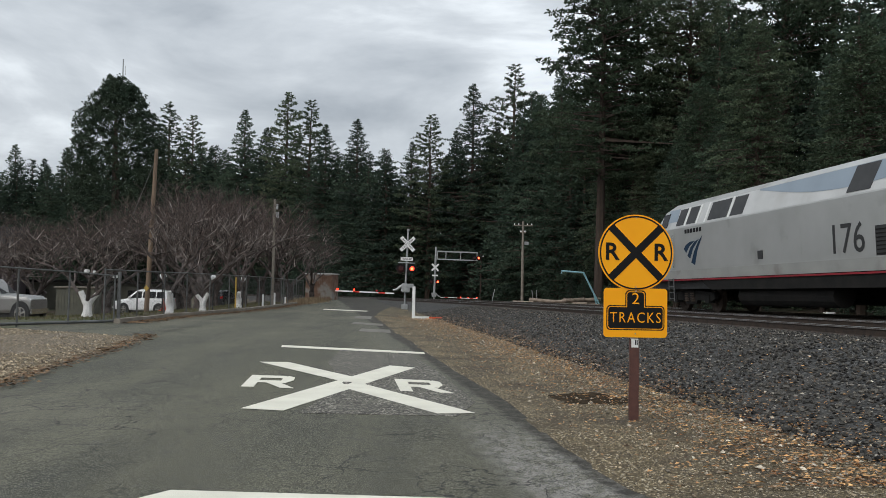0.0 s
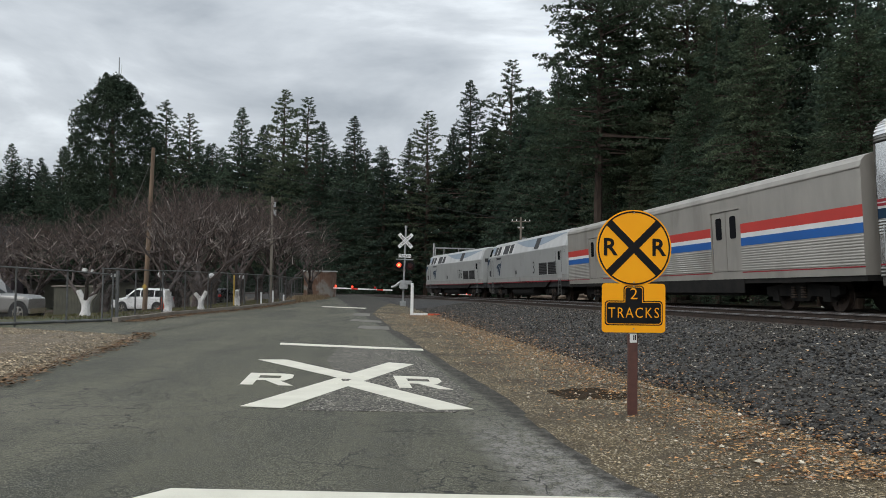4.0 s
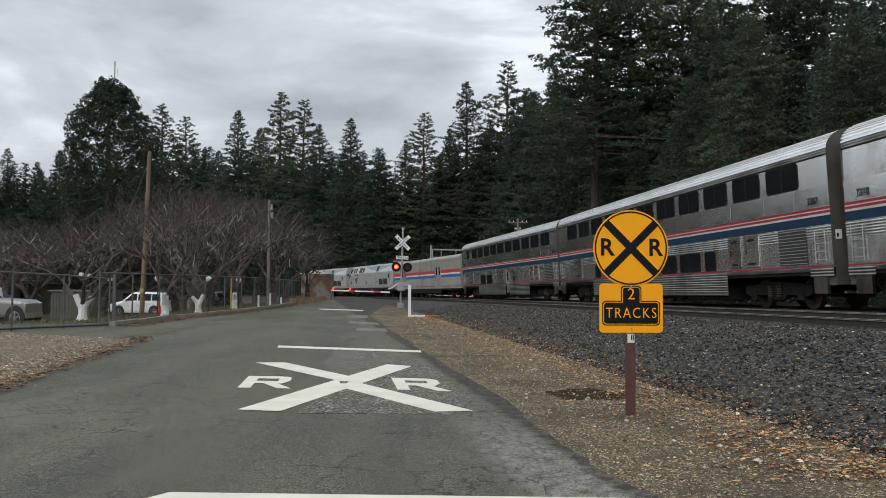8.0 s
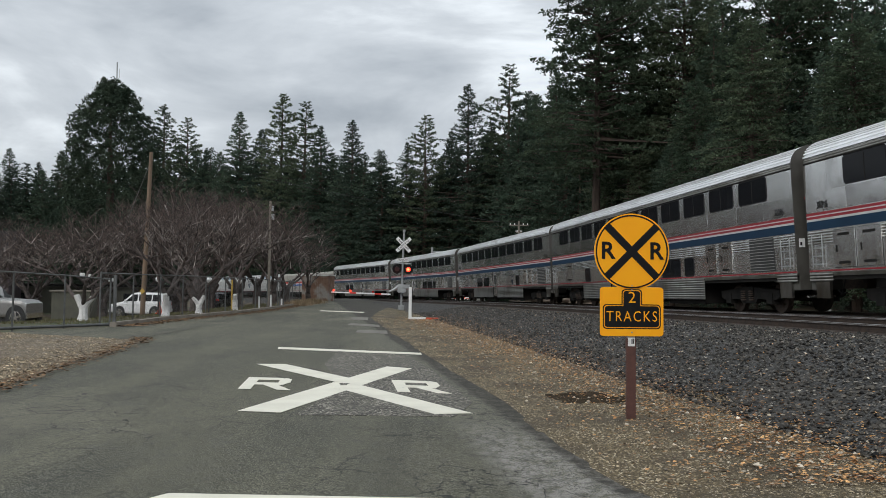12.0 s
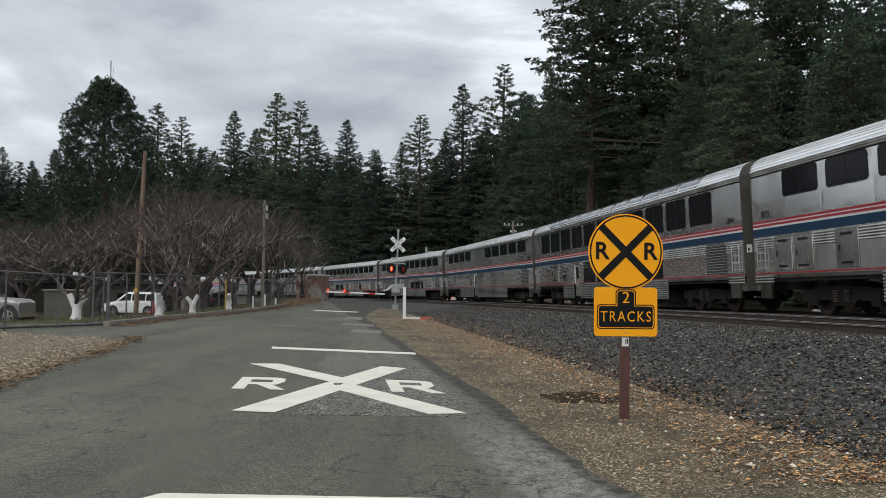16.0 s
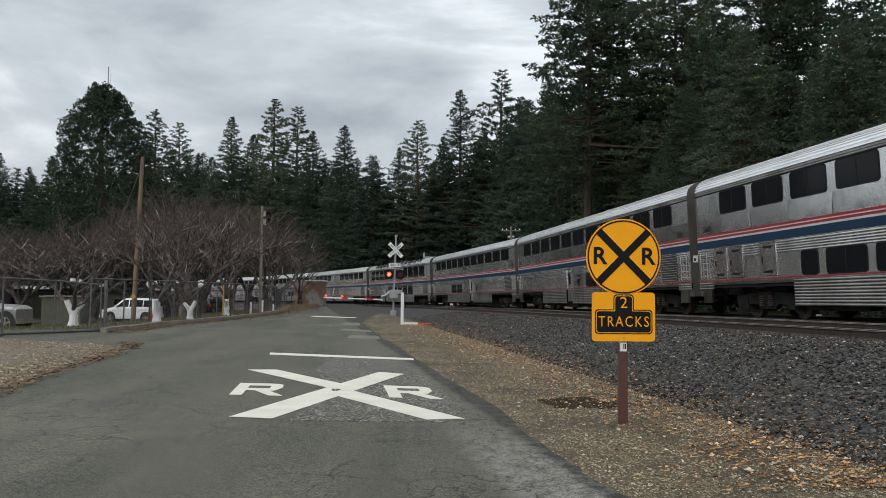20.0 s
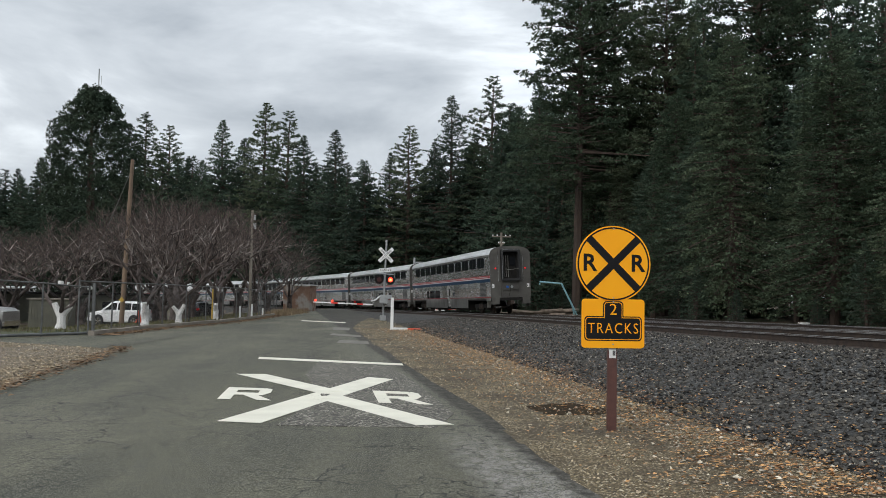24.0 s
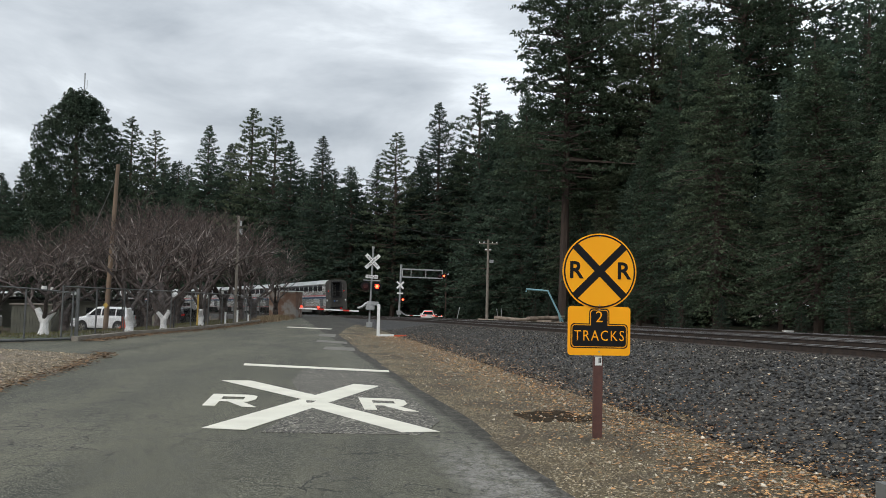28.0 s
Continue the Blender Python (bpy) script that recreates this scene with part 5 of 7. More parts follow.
cross = thing("railroad_crossing_marking", pose(0, 0, 0), "white painted X with two letters on the asphalt", "road marking")
flat("cross_stroke", [[(-2.49, 9.72), (-1.96, 9.63), (-0.65, 15.06), (-1.13, 15.31)]], 0.006, "paint", cross)
flat("cross_stroke", [[(-0.14, 9.76), (0.32, 9.88), (-1.33, 12.42), (-1.75, 12.2)], [(-1.75, 12.75), (-1.35, 12.95), (-3.07, 15.41), (-3.6, 15.35)]], 0.006, "paint", cross)
for cx, cy, w, sk in ((-2.75, 12.45, 0.0, 0), (-0.44, 12.43, 0.0, 0)):
    def P(a, b):
        # letter space: a across 0..1, b along 0..1
        return (cx - 0.36 + 0.72 * a - 0.19 * (b - 0.5), cy - 0.72 + 1.44 * b - 0.06 * a)
    flat("letter_r", [[P(0, 0), P(0.26, 0), P(0.26, 1), P(0, 1)], [P(0.26, 0.8), P(0.85, 0.8), P(0.8, 1), P(0.26, 1)], [P(0.74, 0.55), P(1.0, 0.62), P(1.0, 0.9), P(0.85, 1.0), P(0.74, 0.8)],
                      [P(0.26, 0.38), P(0.85, 0.38), P(1.0, 0.62), P(0.74, 0.56), P(0.26, 0.56)], [P(0.45, 0.38), P(0.8, 0), P(1.08, 0), P(0.75, 0.38)]], 0.006, "paint", cross)
tagged(flat("transverse_line", [[(-3.95, 18.92), (-0.56, 18.15), (-0.6, 18.62), (-4.05, 19.5)]], 0.006, "paint"), "white painted line across the lane", "road marking", "lane lines")
tagged(flat("transverse_line", [[(-2.3, 5.42), (1.62, 5.4), (1.55, 5.93), (-2.0, 5.9)]], 0.006, "paint"), "white painted line across the lane", "road marking", "lane lines")
tagged(flat("stop_line", [[(-7.7, 48.6), (-4.9, 47.0), (-4.95, 48.3), (-7.8, 50.0)]], 0.008, "paint"), "white stop line before the crossing", "road marking", "lane lines")
for q in ([(-3.9, 31.7), (-2.55, 30.6), (-2.7, 32.2), (-3.95, 33.2)], [(-4.4, 37), (-3.6, 36.6), (-3.9, 40), (-4.7, 40)], [(-3.0, 26.4), (-1.9, 26.0), (-2.1, 28), (-3.1, 28.2)]):
    tagged(flat("road_patch", [q], 0.004, "paint_worn"), "pale worn patch on the asphalt", "road patch", "pale road patches")
tagged(flat("road_patch", [[(-1.75, 9.5), (0.1, 9.62), (0.35, 10.8), (-0.2, 14.5), (-0.85, 17.9), (-2.5, 18.6), (-2.35, 15.6), (-1.6, 12.3)]], 0.002, "patch"), "coarse pale asphalt patch under the markings", "road patch")


# ---- the warning sign ----
def warning_sign():
    sg = thing("crossing_warning_sign", pose(2.2, 9.7, 0.06, 0, 0, 4), "round amber crossing sign above a two-tracks plate on a brown post", "road sign")
    part("post", bevel_boxes(0.006, (-0.055, 0.055, 0.0, 0.06, -0.3, 0.9)), "brown_post", sg, "brown painted steel post")
    part("post_top", bevel_boxes(0.004, (-0.045, 0.045, 0.006, 0.05, 0.78, 2.2)), "galv", sg)
    st = part("sticker", boxes((-0.042, 0.042, -0.004, 0.004, 0.8, 0.9)), "white", sg, "small white sticker")
    part("sticker_bar", boxes((0.0, 0.012, -0.007, -0.003, 0.83, 0.89), (0.02, 0.032, -0.007, -0.003, 0.83, 0.89)), "signblack", st)
    zc, R = 1.93, 0.457
    bm = bmesh.new()
    bm_disc(bm, (0, -0.012, zc), R, "y", 0.008, 64)
    plate = part("disc", bm, "amber", sg, "amber reflective disc")
    bm = bmesh.new()
    n = 64
    for k in range(n):
        a, b = 2 * math.pi * k / n, 2 * math.pi * (k + 1) / n
        ps = [(R * 0.965, a), (R * 0.965, b), (R * 0.925, b), (R * 0.925, a)]
        bm.faces.new([bm.verts.new((r * math.cos(w), -0.0185, zc + r * math.sin(w))) for r, w in ps])
    part("border_ring", bm, "signblack", plate, "black border ring")
    bm = bmesh.new()
    for a in (45, -45):
        vs = [(-R * 0.935, -0.045), (R * 0.935, -0.045), (R * 0.935, 0.045), (-R * 0.935, 0.045)]
        c, s = math.cos(radians(a)), math.sin(radians(a))
        bm.faces.new([bm.verts.new((x * c - z * s, -0.0188 - 0.0004 * (a > 0), zc + x * s + z * c)) for x, z in vs])
    part("cross", bm, "signblack", plate, "black diagonal cross")
    for x in (-0.295, 0.295):
        me = text_mesh("letter_r", "R", 0.2, "signblack", grow=0.006)
        part("letter_r", me, None, plate, "", Matrix.Translation((x, -0.02, zc)))
    pl = part("plate", pane_rounded(-0.385, 0.385, 0.92, 1.505, -0.012, 0.04, 0.008), "amber", sg, "amber rectangular plate with rounded corners")

    def rounded(x0, x1, z0, z1, r):
        pts = []
        for cx, cz, a0 in ((x1 - r, z1 - r, 0), (x0 + r, z1 - r, 90), (x0 + r, z0 + r, 180), (x1 - r, z0 + r, 270)):
            pts += [(cx + r * math.cos(radians(a0 + 15 * k)), cz + r * math.sin(radians(a0 + 15 * k))) for k in range(7)]
        return pts

    def tee(g, y, m_, nm):
        # black panel shaped like an upturned T with rounded corners
        bm = bmesh.new()
        for k, pts in enumerate((rounded(-0.352 + g, 0.352 - g, 1.005 + g, 1.3 - g, 0.045 - g * 0.5), rounded(-0.125 + g, 0.125 - g, 1.1, 1.48 - g, 0.045 - g * 0.5))):
            bm.faces.new([bm.verts.new((x, y - 0.0001 * k, z)) for x, z in pts])
        return part(nm, bm, m_, pl)
    tee(0.0, -0.0170, "signblack", "black_border")
    tee(0.013, -0.0182, "amber", "amber_border")
    tee(0.022, -0.0194, "signblack", "black_panel")
    part("digit", text_mesh("digit", "2", 0.135, "amber", grow=-0.001, stretch=1.05), None, pl, "", Matrix.Translation((0, -0.022, 1.375)))
    part("word", text_mesh("word", "TRACKS", 0.125, "amber", stretch=0.82, grow=-0.001, gap=1.22), None, pl, "", Matrix.Translation((0, -0.022, 1.15)))
    for z in (2.35, 1.52, 1.47, 0.965):
        part("bolt", (lambda b: (bm_disc(b, (0, -0.02, z), 0.009, "y", 0.01, 8), b)[1])(bmesh.new()), "galv", sg)


warning_sign()


# ---- crossing gates and signals ----
FLASH = []


def crossbuck(parent, z, y, words):
    cb = part("crossbuck", boxes((-0.02, 0.02, y + 0.01, y + 0.05, z - 0.1, z + 0.1)), "galv", parent)
    for a, w in ((45, words[0]), (-45, words[1])):
        m = Matrix.Translation((0, y - (0.012 if a > 0 else 0.0), z)) @ Matrix.Rotation(radians(-a), 4, "Y")
        bl = part("blade", bevel_boxes(0.003, (-0.61, 0.61, -0.006, 0.006, -0.114, 0.114)), "white", cb, "white blade with black lettering", m)
        if w:
            part("word", text_mesh("word", w, 0.13, "signblack", depth=0.004), None, bl, "", Matrix.Translation((0, -0.009, 0)))
    return cb


def flasher(parent, x, y, z, phase):
    """A round black background with a hooded lamp; an added drum turns a lit or dark lens forward to imitate flashing.
    """
    bm = bmesh.new()
    bm_disc(bm, (0, 0, 0), 0.3, "y", 0.02, 28)
    bm_tube(bm, [(0, 0.02, 0), (0, 0.18, 0)], 0.12, 14)
    f = part("lamp_background", bm, "signblack", parent, "round black lamp background", Matrix.Translation((x, y, z)))
    bm = bmesh.new()
    rings = []
    for d, ext in ((-0.012, 1.0), (-0.34, 1.0)):
        rings.append([bm.verts.new((0.165 * math.cos(radians(a)), d * (1 if 20 < a < 160 else 0.5), 0.165 * math.sin(radians(a)))) for a in range(-20, 201, 20)])
    for i in range(len(rings[0]) - 1):
        bm.faces.new((rings[0][i], rings[0][i + 1], rings[1][i + 1], rings[1][i]))
    part("hood", bm, "signblack", f)
    dr = part("lamp_drum", (lambda b: (bm_disc(b, (0, 0.006, 0), 0.15, "y", 0.012, 24), b)[1])(bmesh.new()), "lensdark", f, "red lamp lens", Matrix.Translation((0, -0.17, 0)))
    part("lit_lens", (lambda b: (bm_disc(b, (0, -0.006, 0), 0.148, "y", 0.012, 24), b)[1])(bmesh.new()), "redlit", dr)
    part("lamp_core", (lambda b: (bm_disc(b, (0, -0.014, 0), 0.085, "y", 0.006, 16), b)[1])(bmesh.new()), "redcore", dr)
    FLASH.append((dr, phase))
    return f


def gate_arm(parent, x0, z, length, sx, y=0.0, lamps=(0.25, 0.62, 0.98)):
    """A striped boom with small lamps on top."""
    arm = part("gate_arm", bevel_boxes(0.006, (min(x0, x0 + sx * length), max(x0, x0 + sx * length), y - 0.022, y + 0.022, z - 0.043, z + 0.043)), "white", parent, "red and white striped boom")
    n = int(length / 0.8)
    for i in range(n):
        a = x0 + sx * (0.6 + i * 0.8)
        if i % 2 == 0 and 0.6 + i * 0.8 + 0.4 < length:
            part("red_band", boxes((min(a, a + sx * 0.4), max(a, a + sx * 0.4), y - 0.025, y + 0.025, z - 0.046, z + 0.046)), "red", arm)
    for k in lamps:
        c = x0 + sx * length * k
        lm = part("gate_lamp", (lambda b: (bm_disc(b, (c, y - 0.05, z + 0.12), 0.065, "y", 0.1, 14), b)[1])(bmesh.new()), "redlit" if k > 0.5 else "taillight", arm, "small red gate lamp")
        part("lamp_bracket", boxes((c - 0.02, c + 0.02, y - 0.02, y + 0.02, z + 0.05, z + 0.1)), "galv", arm)
    return arm


def gate_mechanism(parent, z, sx):
    part("mechanism", bevel_boxes(0.05, (-0.28, 0.28, -0.55, -0.1, z - 0.25, z + 0.3)), "galv", parent, "grey gate mechanism box")
    part("boom_support", tube([(sx * 0.15, -0.4, z + 0.2), (-sx * 0.3, -0.45, z + 0.12), (-sx * 0.55, -0.45, z - 0.1), (-sx * 0.8, -0.45, z - 0.16)], [0.09, 0.1, 0.08, 0.06], 8), "galv", parent)
    part("counterweight", bevel_boxes(0.03, (sx * 0.2 - 0.12, sx * 0.2 + 0.32, -0.62, -0.5, z + 0.05, z + 0.3)), "galv", parent)


def near_signal():
    g = thing("crossing_signal", pose(-2.99, 52, -0.05, 0, 1.6, 4), "crossing mast with crossbuck, twin lamps and lowered gate", "crossing signal", "crossing signals")
    part("mast", tube([(0, 0, 0.3), (0, 0, 5.1)], 0.065, 12), "galv", g, "grey steel mast")
    part("base", bevel_boxes(0.03, (-0.2, 0.2, -0.2, 0.2, 0.0, 0.32)), "galv", g)
    part("mast_cap", (lambda b: (bm_disc(b, (0, 0, 5.1), 0.09, "z", 0.16, 12), b)[1])(bmesh.new()), "galv", g)
    crossbuck(g, 4.2, -0.09, ("CROSSING", "RAILROAD"))
    tp = part("tracks_plate", bevel_boxes(0.003, (-0.4, 0.4, -0.1, -0.09, 3.12, 3.34)), "white", g, "white plate with black lettering")
    part("word", text_mesh("word", "TRACKS", 0.14, "signblack"), None, tp, "", Matrix.Translation((0, -0.104, 3.23)))
    part("cross_arm", tube([(-0.55, -0.05, 2.98), (0.55, -0.05, 2.98)], 0.035, 8), "galv", g)
    flasher(g, -0.36, -0.12, 2.62, 1)
    flasher(g, 0.36, -0.12, 2.62, 0)
    gate_mechanism(g, 1.35, 1)
    gate_arm(g, -0.7, 0.99, 3.75, -1, -0.45, (0.3, 0.68, 0.96))


def far_signal():
    g = thing("cantilever_signal", pose(-2.2, 104, -0.75, 0, 1.2, -3), "galvanised cantilever mast with truss arm, crossbuck and red lamps", "crossing signal", "crossing signals")
    part("mast", tube([(0, 0, 0), (0, 0, 7.2)], 0.14, 12), "galv", g)
    tr = part("truss", boxes((0, 5.4, -0.06, 0.06, 6.55, 6.72), (0, 5.4, -0.06, 0.06, 5.55, 5.7)), "galv", g, "galvanised truss arm")
    for x in (0.2, 1.3, 3.2, 5.3):
        part("truss_post", boxes((x - 0.05, x + 0.05, -0.05, 0.05, 5.6, 6.6)), "galv", tr)
    crossbuck(g, 4.55, -0.18, ("", ""))
    part("tracks_plate", boxes((-0.38, 0.38, -0.17, -0.16, 3.4, 3.6)), "white", g)
    flasher(g, 0.42, -0.2, 2.7, 0)
    flasher(g, -0.42, -0.2, 2.7, 1)
    flasher(g, 5.55, -0.2, 5.95, 0)
    flasher(g, 5.0, -0.2, 5.95, 1)
    gate_mechanism(g, 1.0, -1)
    gate_arm(g, 0.8, 0.75, 4.8, 1, -0.45, (0.55, 0.75, 0.97))


near_signal()
far_signal()
wp = thing("barrier_post", pose(-1.78, 38.6, -0.06), "white post with a fallen red and white bar", "post")
part("post", bevel_boxes(0.01, (-0.07, 0.07, -0.07, 0.07, -0.1, 1.52)), "white", wp)
part("bar", bevel_boxes(0.01, (-0.05, 0.75, -0.06, 0.06, 0.0, 0.1)), "white", wp)
part("bar_end", bevel_boxes(0.01, (0.75, 1.35, -0.06, 0.06, -0.02, 0.08)), "orange", wp, "orange-red bar end")


# ---- poles ----
def utility_pole(x, y, z, h, r, label, arms=(), lean=0.0, m_="pole"):
    p = thing("utility_pole", pose(x, y, z, 0, lean, 0), label, "utility pole", "utility poles")
    part("shaft", tube([(0, 0, -0.5), (0, 0, h * 0.5), (0, 0, h)], [r, r * 0.87, r * 0.7], 12), m_, p)
    for az, w in arms:
        part("crossarm", boxes((-w, w, -0.05, 0.05, az - 0.06, az + 0.06)), m_, p)
        for k in (-0.9, -0.45, 0.45, 0.9):
            part("insulator", (lambda b: (bm_disc(b, (k * w, 0, az + 0.12), 0.05, "z", 0.14, 8), b)[1])(bmesh.new()), "lampwhite", p)
    return p


p1 = utility_pole(-15.1, 40, -0.3, 8.35, 0.125, "leaning brown wooden utility pole with no arms", lean=1.6)
part("guy_wire", tube([(0, 0, 7.9), (-3.3, 1.2, -0.4)], 0.014, 5), "fence", p1, "thin steel guy wire")
p2 = utility_pole(-12.4, 56, -0.2, 7.5, 0.11, "thin grey wooden pole with small fittings", m_="concrete")
part("fitting", boxes((0.1, 0.27, -0.09, 0.09, 6.2, 6.6), (0.1, 0.23, -0.07, 0.07, 6.8, 7.15)), "galv", p2)
p3 = utility_pole(7.0, 80, -0.3, 8.3, 0.15, "weathered utility pole with two short crossarms", ((7.9, 0.95), (7.2, 0.3)), m_="concrete")
part("bracket", boxes((0.15, 0.55, -0.1, 0.1, 6.0, 6.3)), "galv", p3)
part("cable", tube([(-42 + 42 * k / 12, 27 * (1 - k / 12), 7.95 + 10.5 * (1 - k / 12) - 2.4 * (k / 12) * (1 - k / 12)) for k in range(13)], 0.018, 5), "black", p3, "sagging overhead cable")
utility_pole(4.4, 122, -1.0, 7.3, 0.12, "thin distant wooden pole beyond the signals", ((6.9, 0.4),), m_="bark")


# ---- fence, kerb, gate ----
def post_run(name, label, pts, h, angled=(), rise=0.0):
    fc = thing(name, pose(0, 0, 0), label, "fence")
    wires_v, wires_f = [], []
    for (a, b) in zip(pts, pts[1:]):
        A, B = Vector(a), Vector(b)
        L = (B - A).length
        n = max(1, round(L / (3.0 if rise == 0 else 1.9)))
        d = (B - A) / L
        for i in range(n + 1):
            q = A + (B - A) * i / n
            if i == n and b is not pts[-1]:
                continue
            z = ground_z(q.x, q.y)
            part("post", tube([(q.x, q.y, z - 0.1), (q.x, q.y, z + h + rise * (1 - i / n) + 0.04)], 0.032, 8), "fence", fc)
        def top(s):
            q = A + d * s
            return Vector((q.x, q.y, ground_z(q.x, q.y)))
        part("top_rail", tube([top(L * k / 6) + Vector((0, 0, h + rise * (1 - k / 6))) for k in range(7)], 0.028, 6), "fence", fc)
        # woven wire
        step, r = 0.085, 0.0014
        k = -h
        while k < L:
            for sgn in (1, -1):
                s0, s1 = (k, k + h) if sgn > 0 else (k + h, k)
                z0, z1 = 0.06, h
                a0, b0 = (s0, s1)
                # clip to the run
                t0, t1 = 0.0, 1.0
                lo, hi = min(a0, b0), max(a0, b0)
                if lo < 0:
                    f = -lo / (hi - lo)
                    if sgn > 0:
                        t0 = f
                    else:
                        t1 = 1 - f
                if hi > L:
                    f = (hi - L) / (hi - lo)
                    if sgn > 0:
                        t1 = min(t1, 1 - f)
                    else:
                        t0 = max(t0, f)
                if t1 - t0 < 0.02:
                    continue
                p = top(a0 + (b0 - a0) * t0) + Vector((0, 0, z0 + (z1 - z0) * t0))
                q = top(a0 + (b0 - a0) * t1) + Vector((0, 0, z0 + (z1 - z0) * t1))
                i0 = len(wires_v)
                u = Vector((d.x * r, d.y * r, 0))
                wv = Vector((-d.y * r, d.x * r, 0))
                wires_v += [p - u, p + u, p + wv, q - u, q + u, q + wv]
                wires_f += [(i0, i0 + 1, i0 + 4, i0 + 3), (i0 + 1, i0 + 2, i0 + 5, i0 + 4), (i0 + 2, i0, i0 + 3, i0 + 5)]
            k += step
    tagged(part("wire_mesh", raw("wire_mesh", wires_v, wires_f, "fence"), None, fc, "grey chain-link mesh"), kind="stuff")
    for q in angled:
        z = ground_z(*q)
        part("angled_post", tube([(q[0], q[1], z), (q[0], q[1], z + 2.0), (q[0] + 0.35, q[1], z + 2.35)], 0.045, 8), "fence", fc)
    return fc


KERB = [(-11.75, 28.4), (-11.85, 35), (-11.25, 43), (-11.35, 52), (-12.2, 66), (-12.5, 76)]
post_run("chain_link_fence", "grey chain-link fence along the kerb", [(-12.3, 28.6), (-12.45, 38), (-12.2, 48), (-12.2, 58), (-12.8, 70)], 1.85, ((-12.35, 59.5), (-12.75, 66.5)))
gate = post_run("chain_link_gate", "closed chain-link gate with a thick bottom rail", [(-17.0, 18.8), (-11.9, 28.5)], 1.68, (), 0.5)
part("bottom_rail", tube([(-17.0, 18.8, 0.12), (-11.9, 28.5, 0.06)], 0.05, 8), "fence", gate)
part("gate_post", tube([(-11.8, 28.65, -0.2), (-11.8, 28.65, 1.8)], 0.06, 10), "fence", gate)
nb = thing("notice_plate", pose(-14.05, 24.38, 1.78, 0, 0, 62.3), "white notice plate with dark writing wired to the gate", "notice")
pl_ = part("plate", bevel_boxes(0.004, (-0.3, 0.3, -0.05, -0.042, -0.28, 0.3)), "white", nb)
for k, (a, b) in enumerate(((-0.22, 0.22), (-0.24, 0.1), (-0.24, 0.2), (-0.24, 0.02))):
    part("writing_bar", boxes((a, b, -0.054, -0.05, 0.17 - 0.12 * k, 0.23 - 0.12 * k)), "signblack", pl_)
kb = thing("kerb", pose(0, 0, 0), "low old concrete kerb along the road", "kerb", kind="structure")
for (a, b) in zip(KERB, KERB[1:]):
    A, B = Vector(a), Vector(b)
    n = max(1, round((B - A).length / 2.4))
    for i in range(n):
        p, q = A + (B - A) * i / n, A + (B - A) * (i + 0.985) / n
        d = (q - p).normalized()
        w = Vector((-d.y, d.x)) * 0.11
        z0, z1 = road_z(p.y) + 0.17 + random.uniform(-0.015, 0.015), road_z(q.y) + 0.17 + random.uniform(-0.015, 0.015)
        bm = bmesh.new()
        vs = [bm.verts.new(v) for v in ((p.x - w.x, p.y - w.y, z0 - 0.4), (q.x - w.x, q.y - w.y, z1 - 0.4), (q.x + w.x, q.y + w.y, z1 - 0.4), (p.x + w.x, p.y + w.y, z0 - 0.4),
                                        (p.x - w.x, p.y - w.y, z0), (q.x - w.x, q.y - w.y, z1), (q.x + w.x, q.y + w.y, z1), (p.x + w.x, p.y + w.y, z0))]
        for f in ((0, 3, 2, 1), (4, 5, 6, 7), (0, 1, 5, 4), (1, 2, 6, 5), (2, 3, 7, 6), (3, 0, 4, 7)):
            bm.faces.new([vs[j] for j in f])
        part("kerb_stone", bm, "concrete", kb)
# driveway to the gate and the gravel patch in front of it
tagged(strip("driveway", spread(-13.4, -8.6, 16), spread(0, 1, 9), lambda x, b: (lambda lo_, hi_: (x, lo_ + (hi_ - lo_) * b, road_surface(x, lo_ + (hi_ - lo_) * b) + 0.009))(21.74 - 0.464 * (x + 8.21), 28.4 + (x + 11.97) * 1.915 if x < -11.97 else 28.4), "asphalt"), kind="structure",
       label="asphalt apron in front of the gate")
tagged(strip("gravel_patch", spread(-6, 25.5, 160), [(i / 18) ** 1.6 for i in range(19)], lambda y, v: (lambda x: (x, y if x < -8.3 or y < 21.6 else 21.6, 0.006 + 0.02 * smooth(0, 0.12, v) + 0.04 * noise.noise((x * 0.8, y * 0.8, 1)) * smooth(0, 0.15, v)))(min(lerp(ROAD_L, y), -8.21 - (y - 21.74) / 0.464 if y > 21.74 else 0) + 0.22 * noise.noise((y * 1.1, 1, 1)) + 0.12 * noise.noise((y * 4.3, 7, 1)) - v * 16), "tan_gravel"), kind="structure",
       label="light brown gravel beside the road")


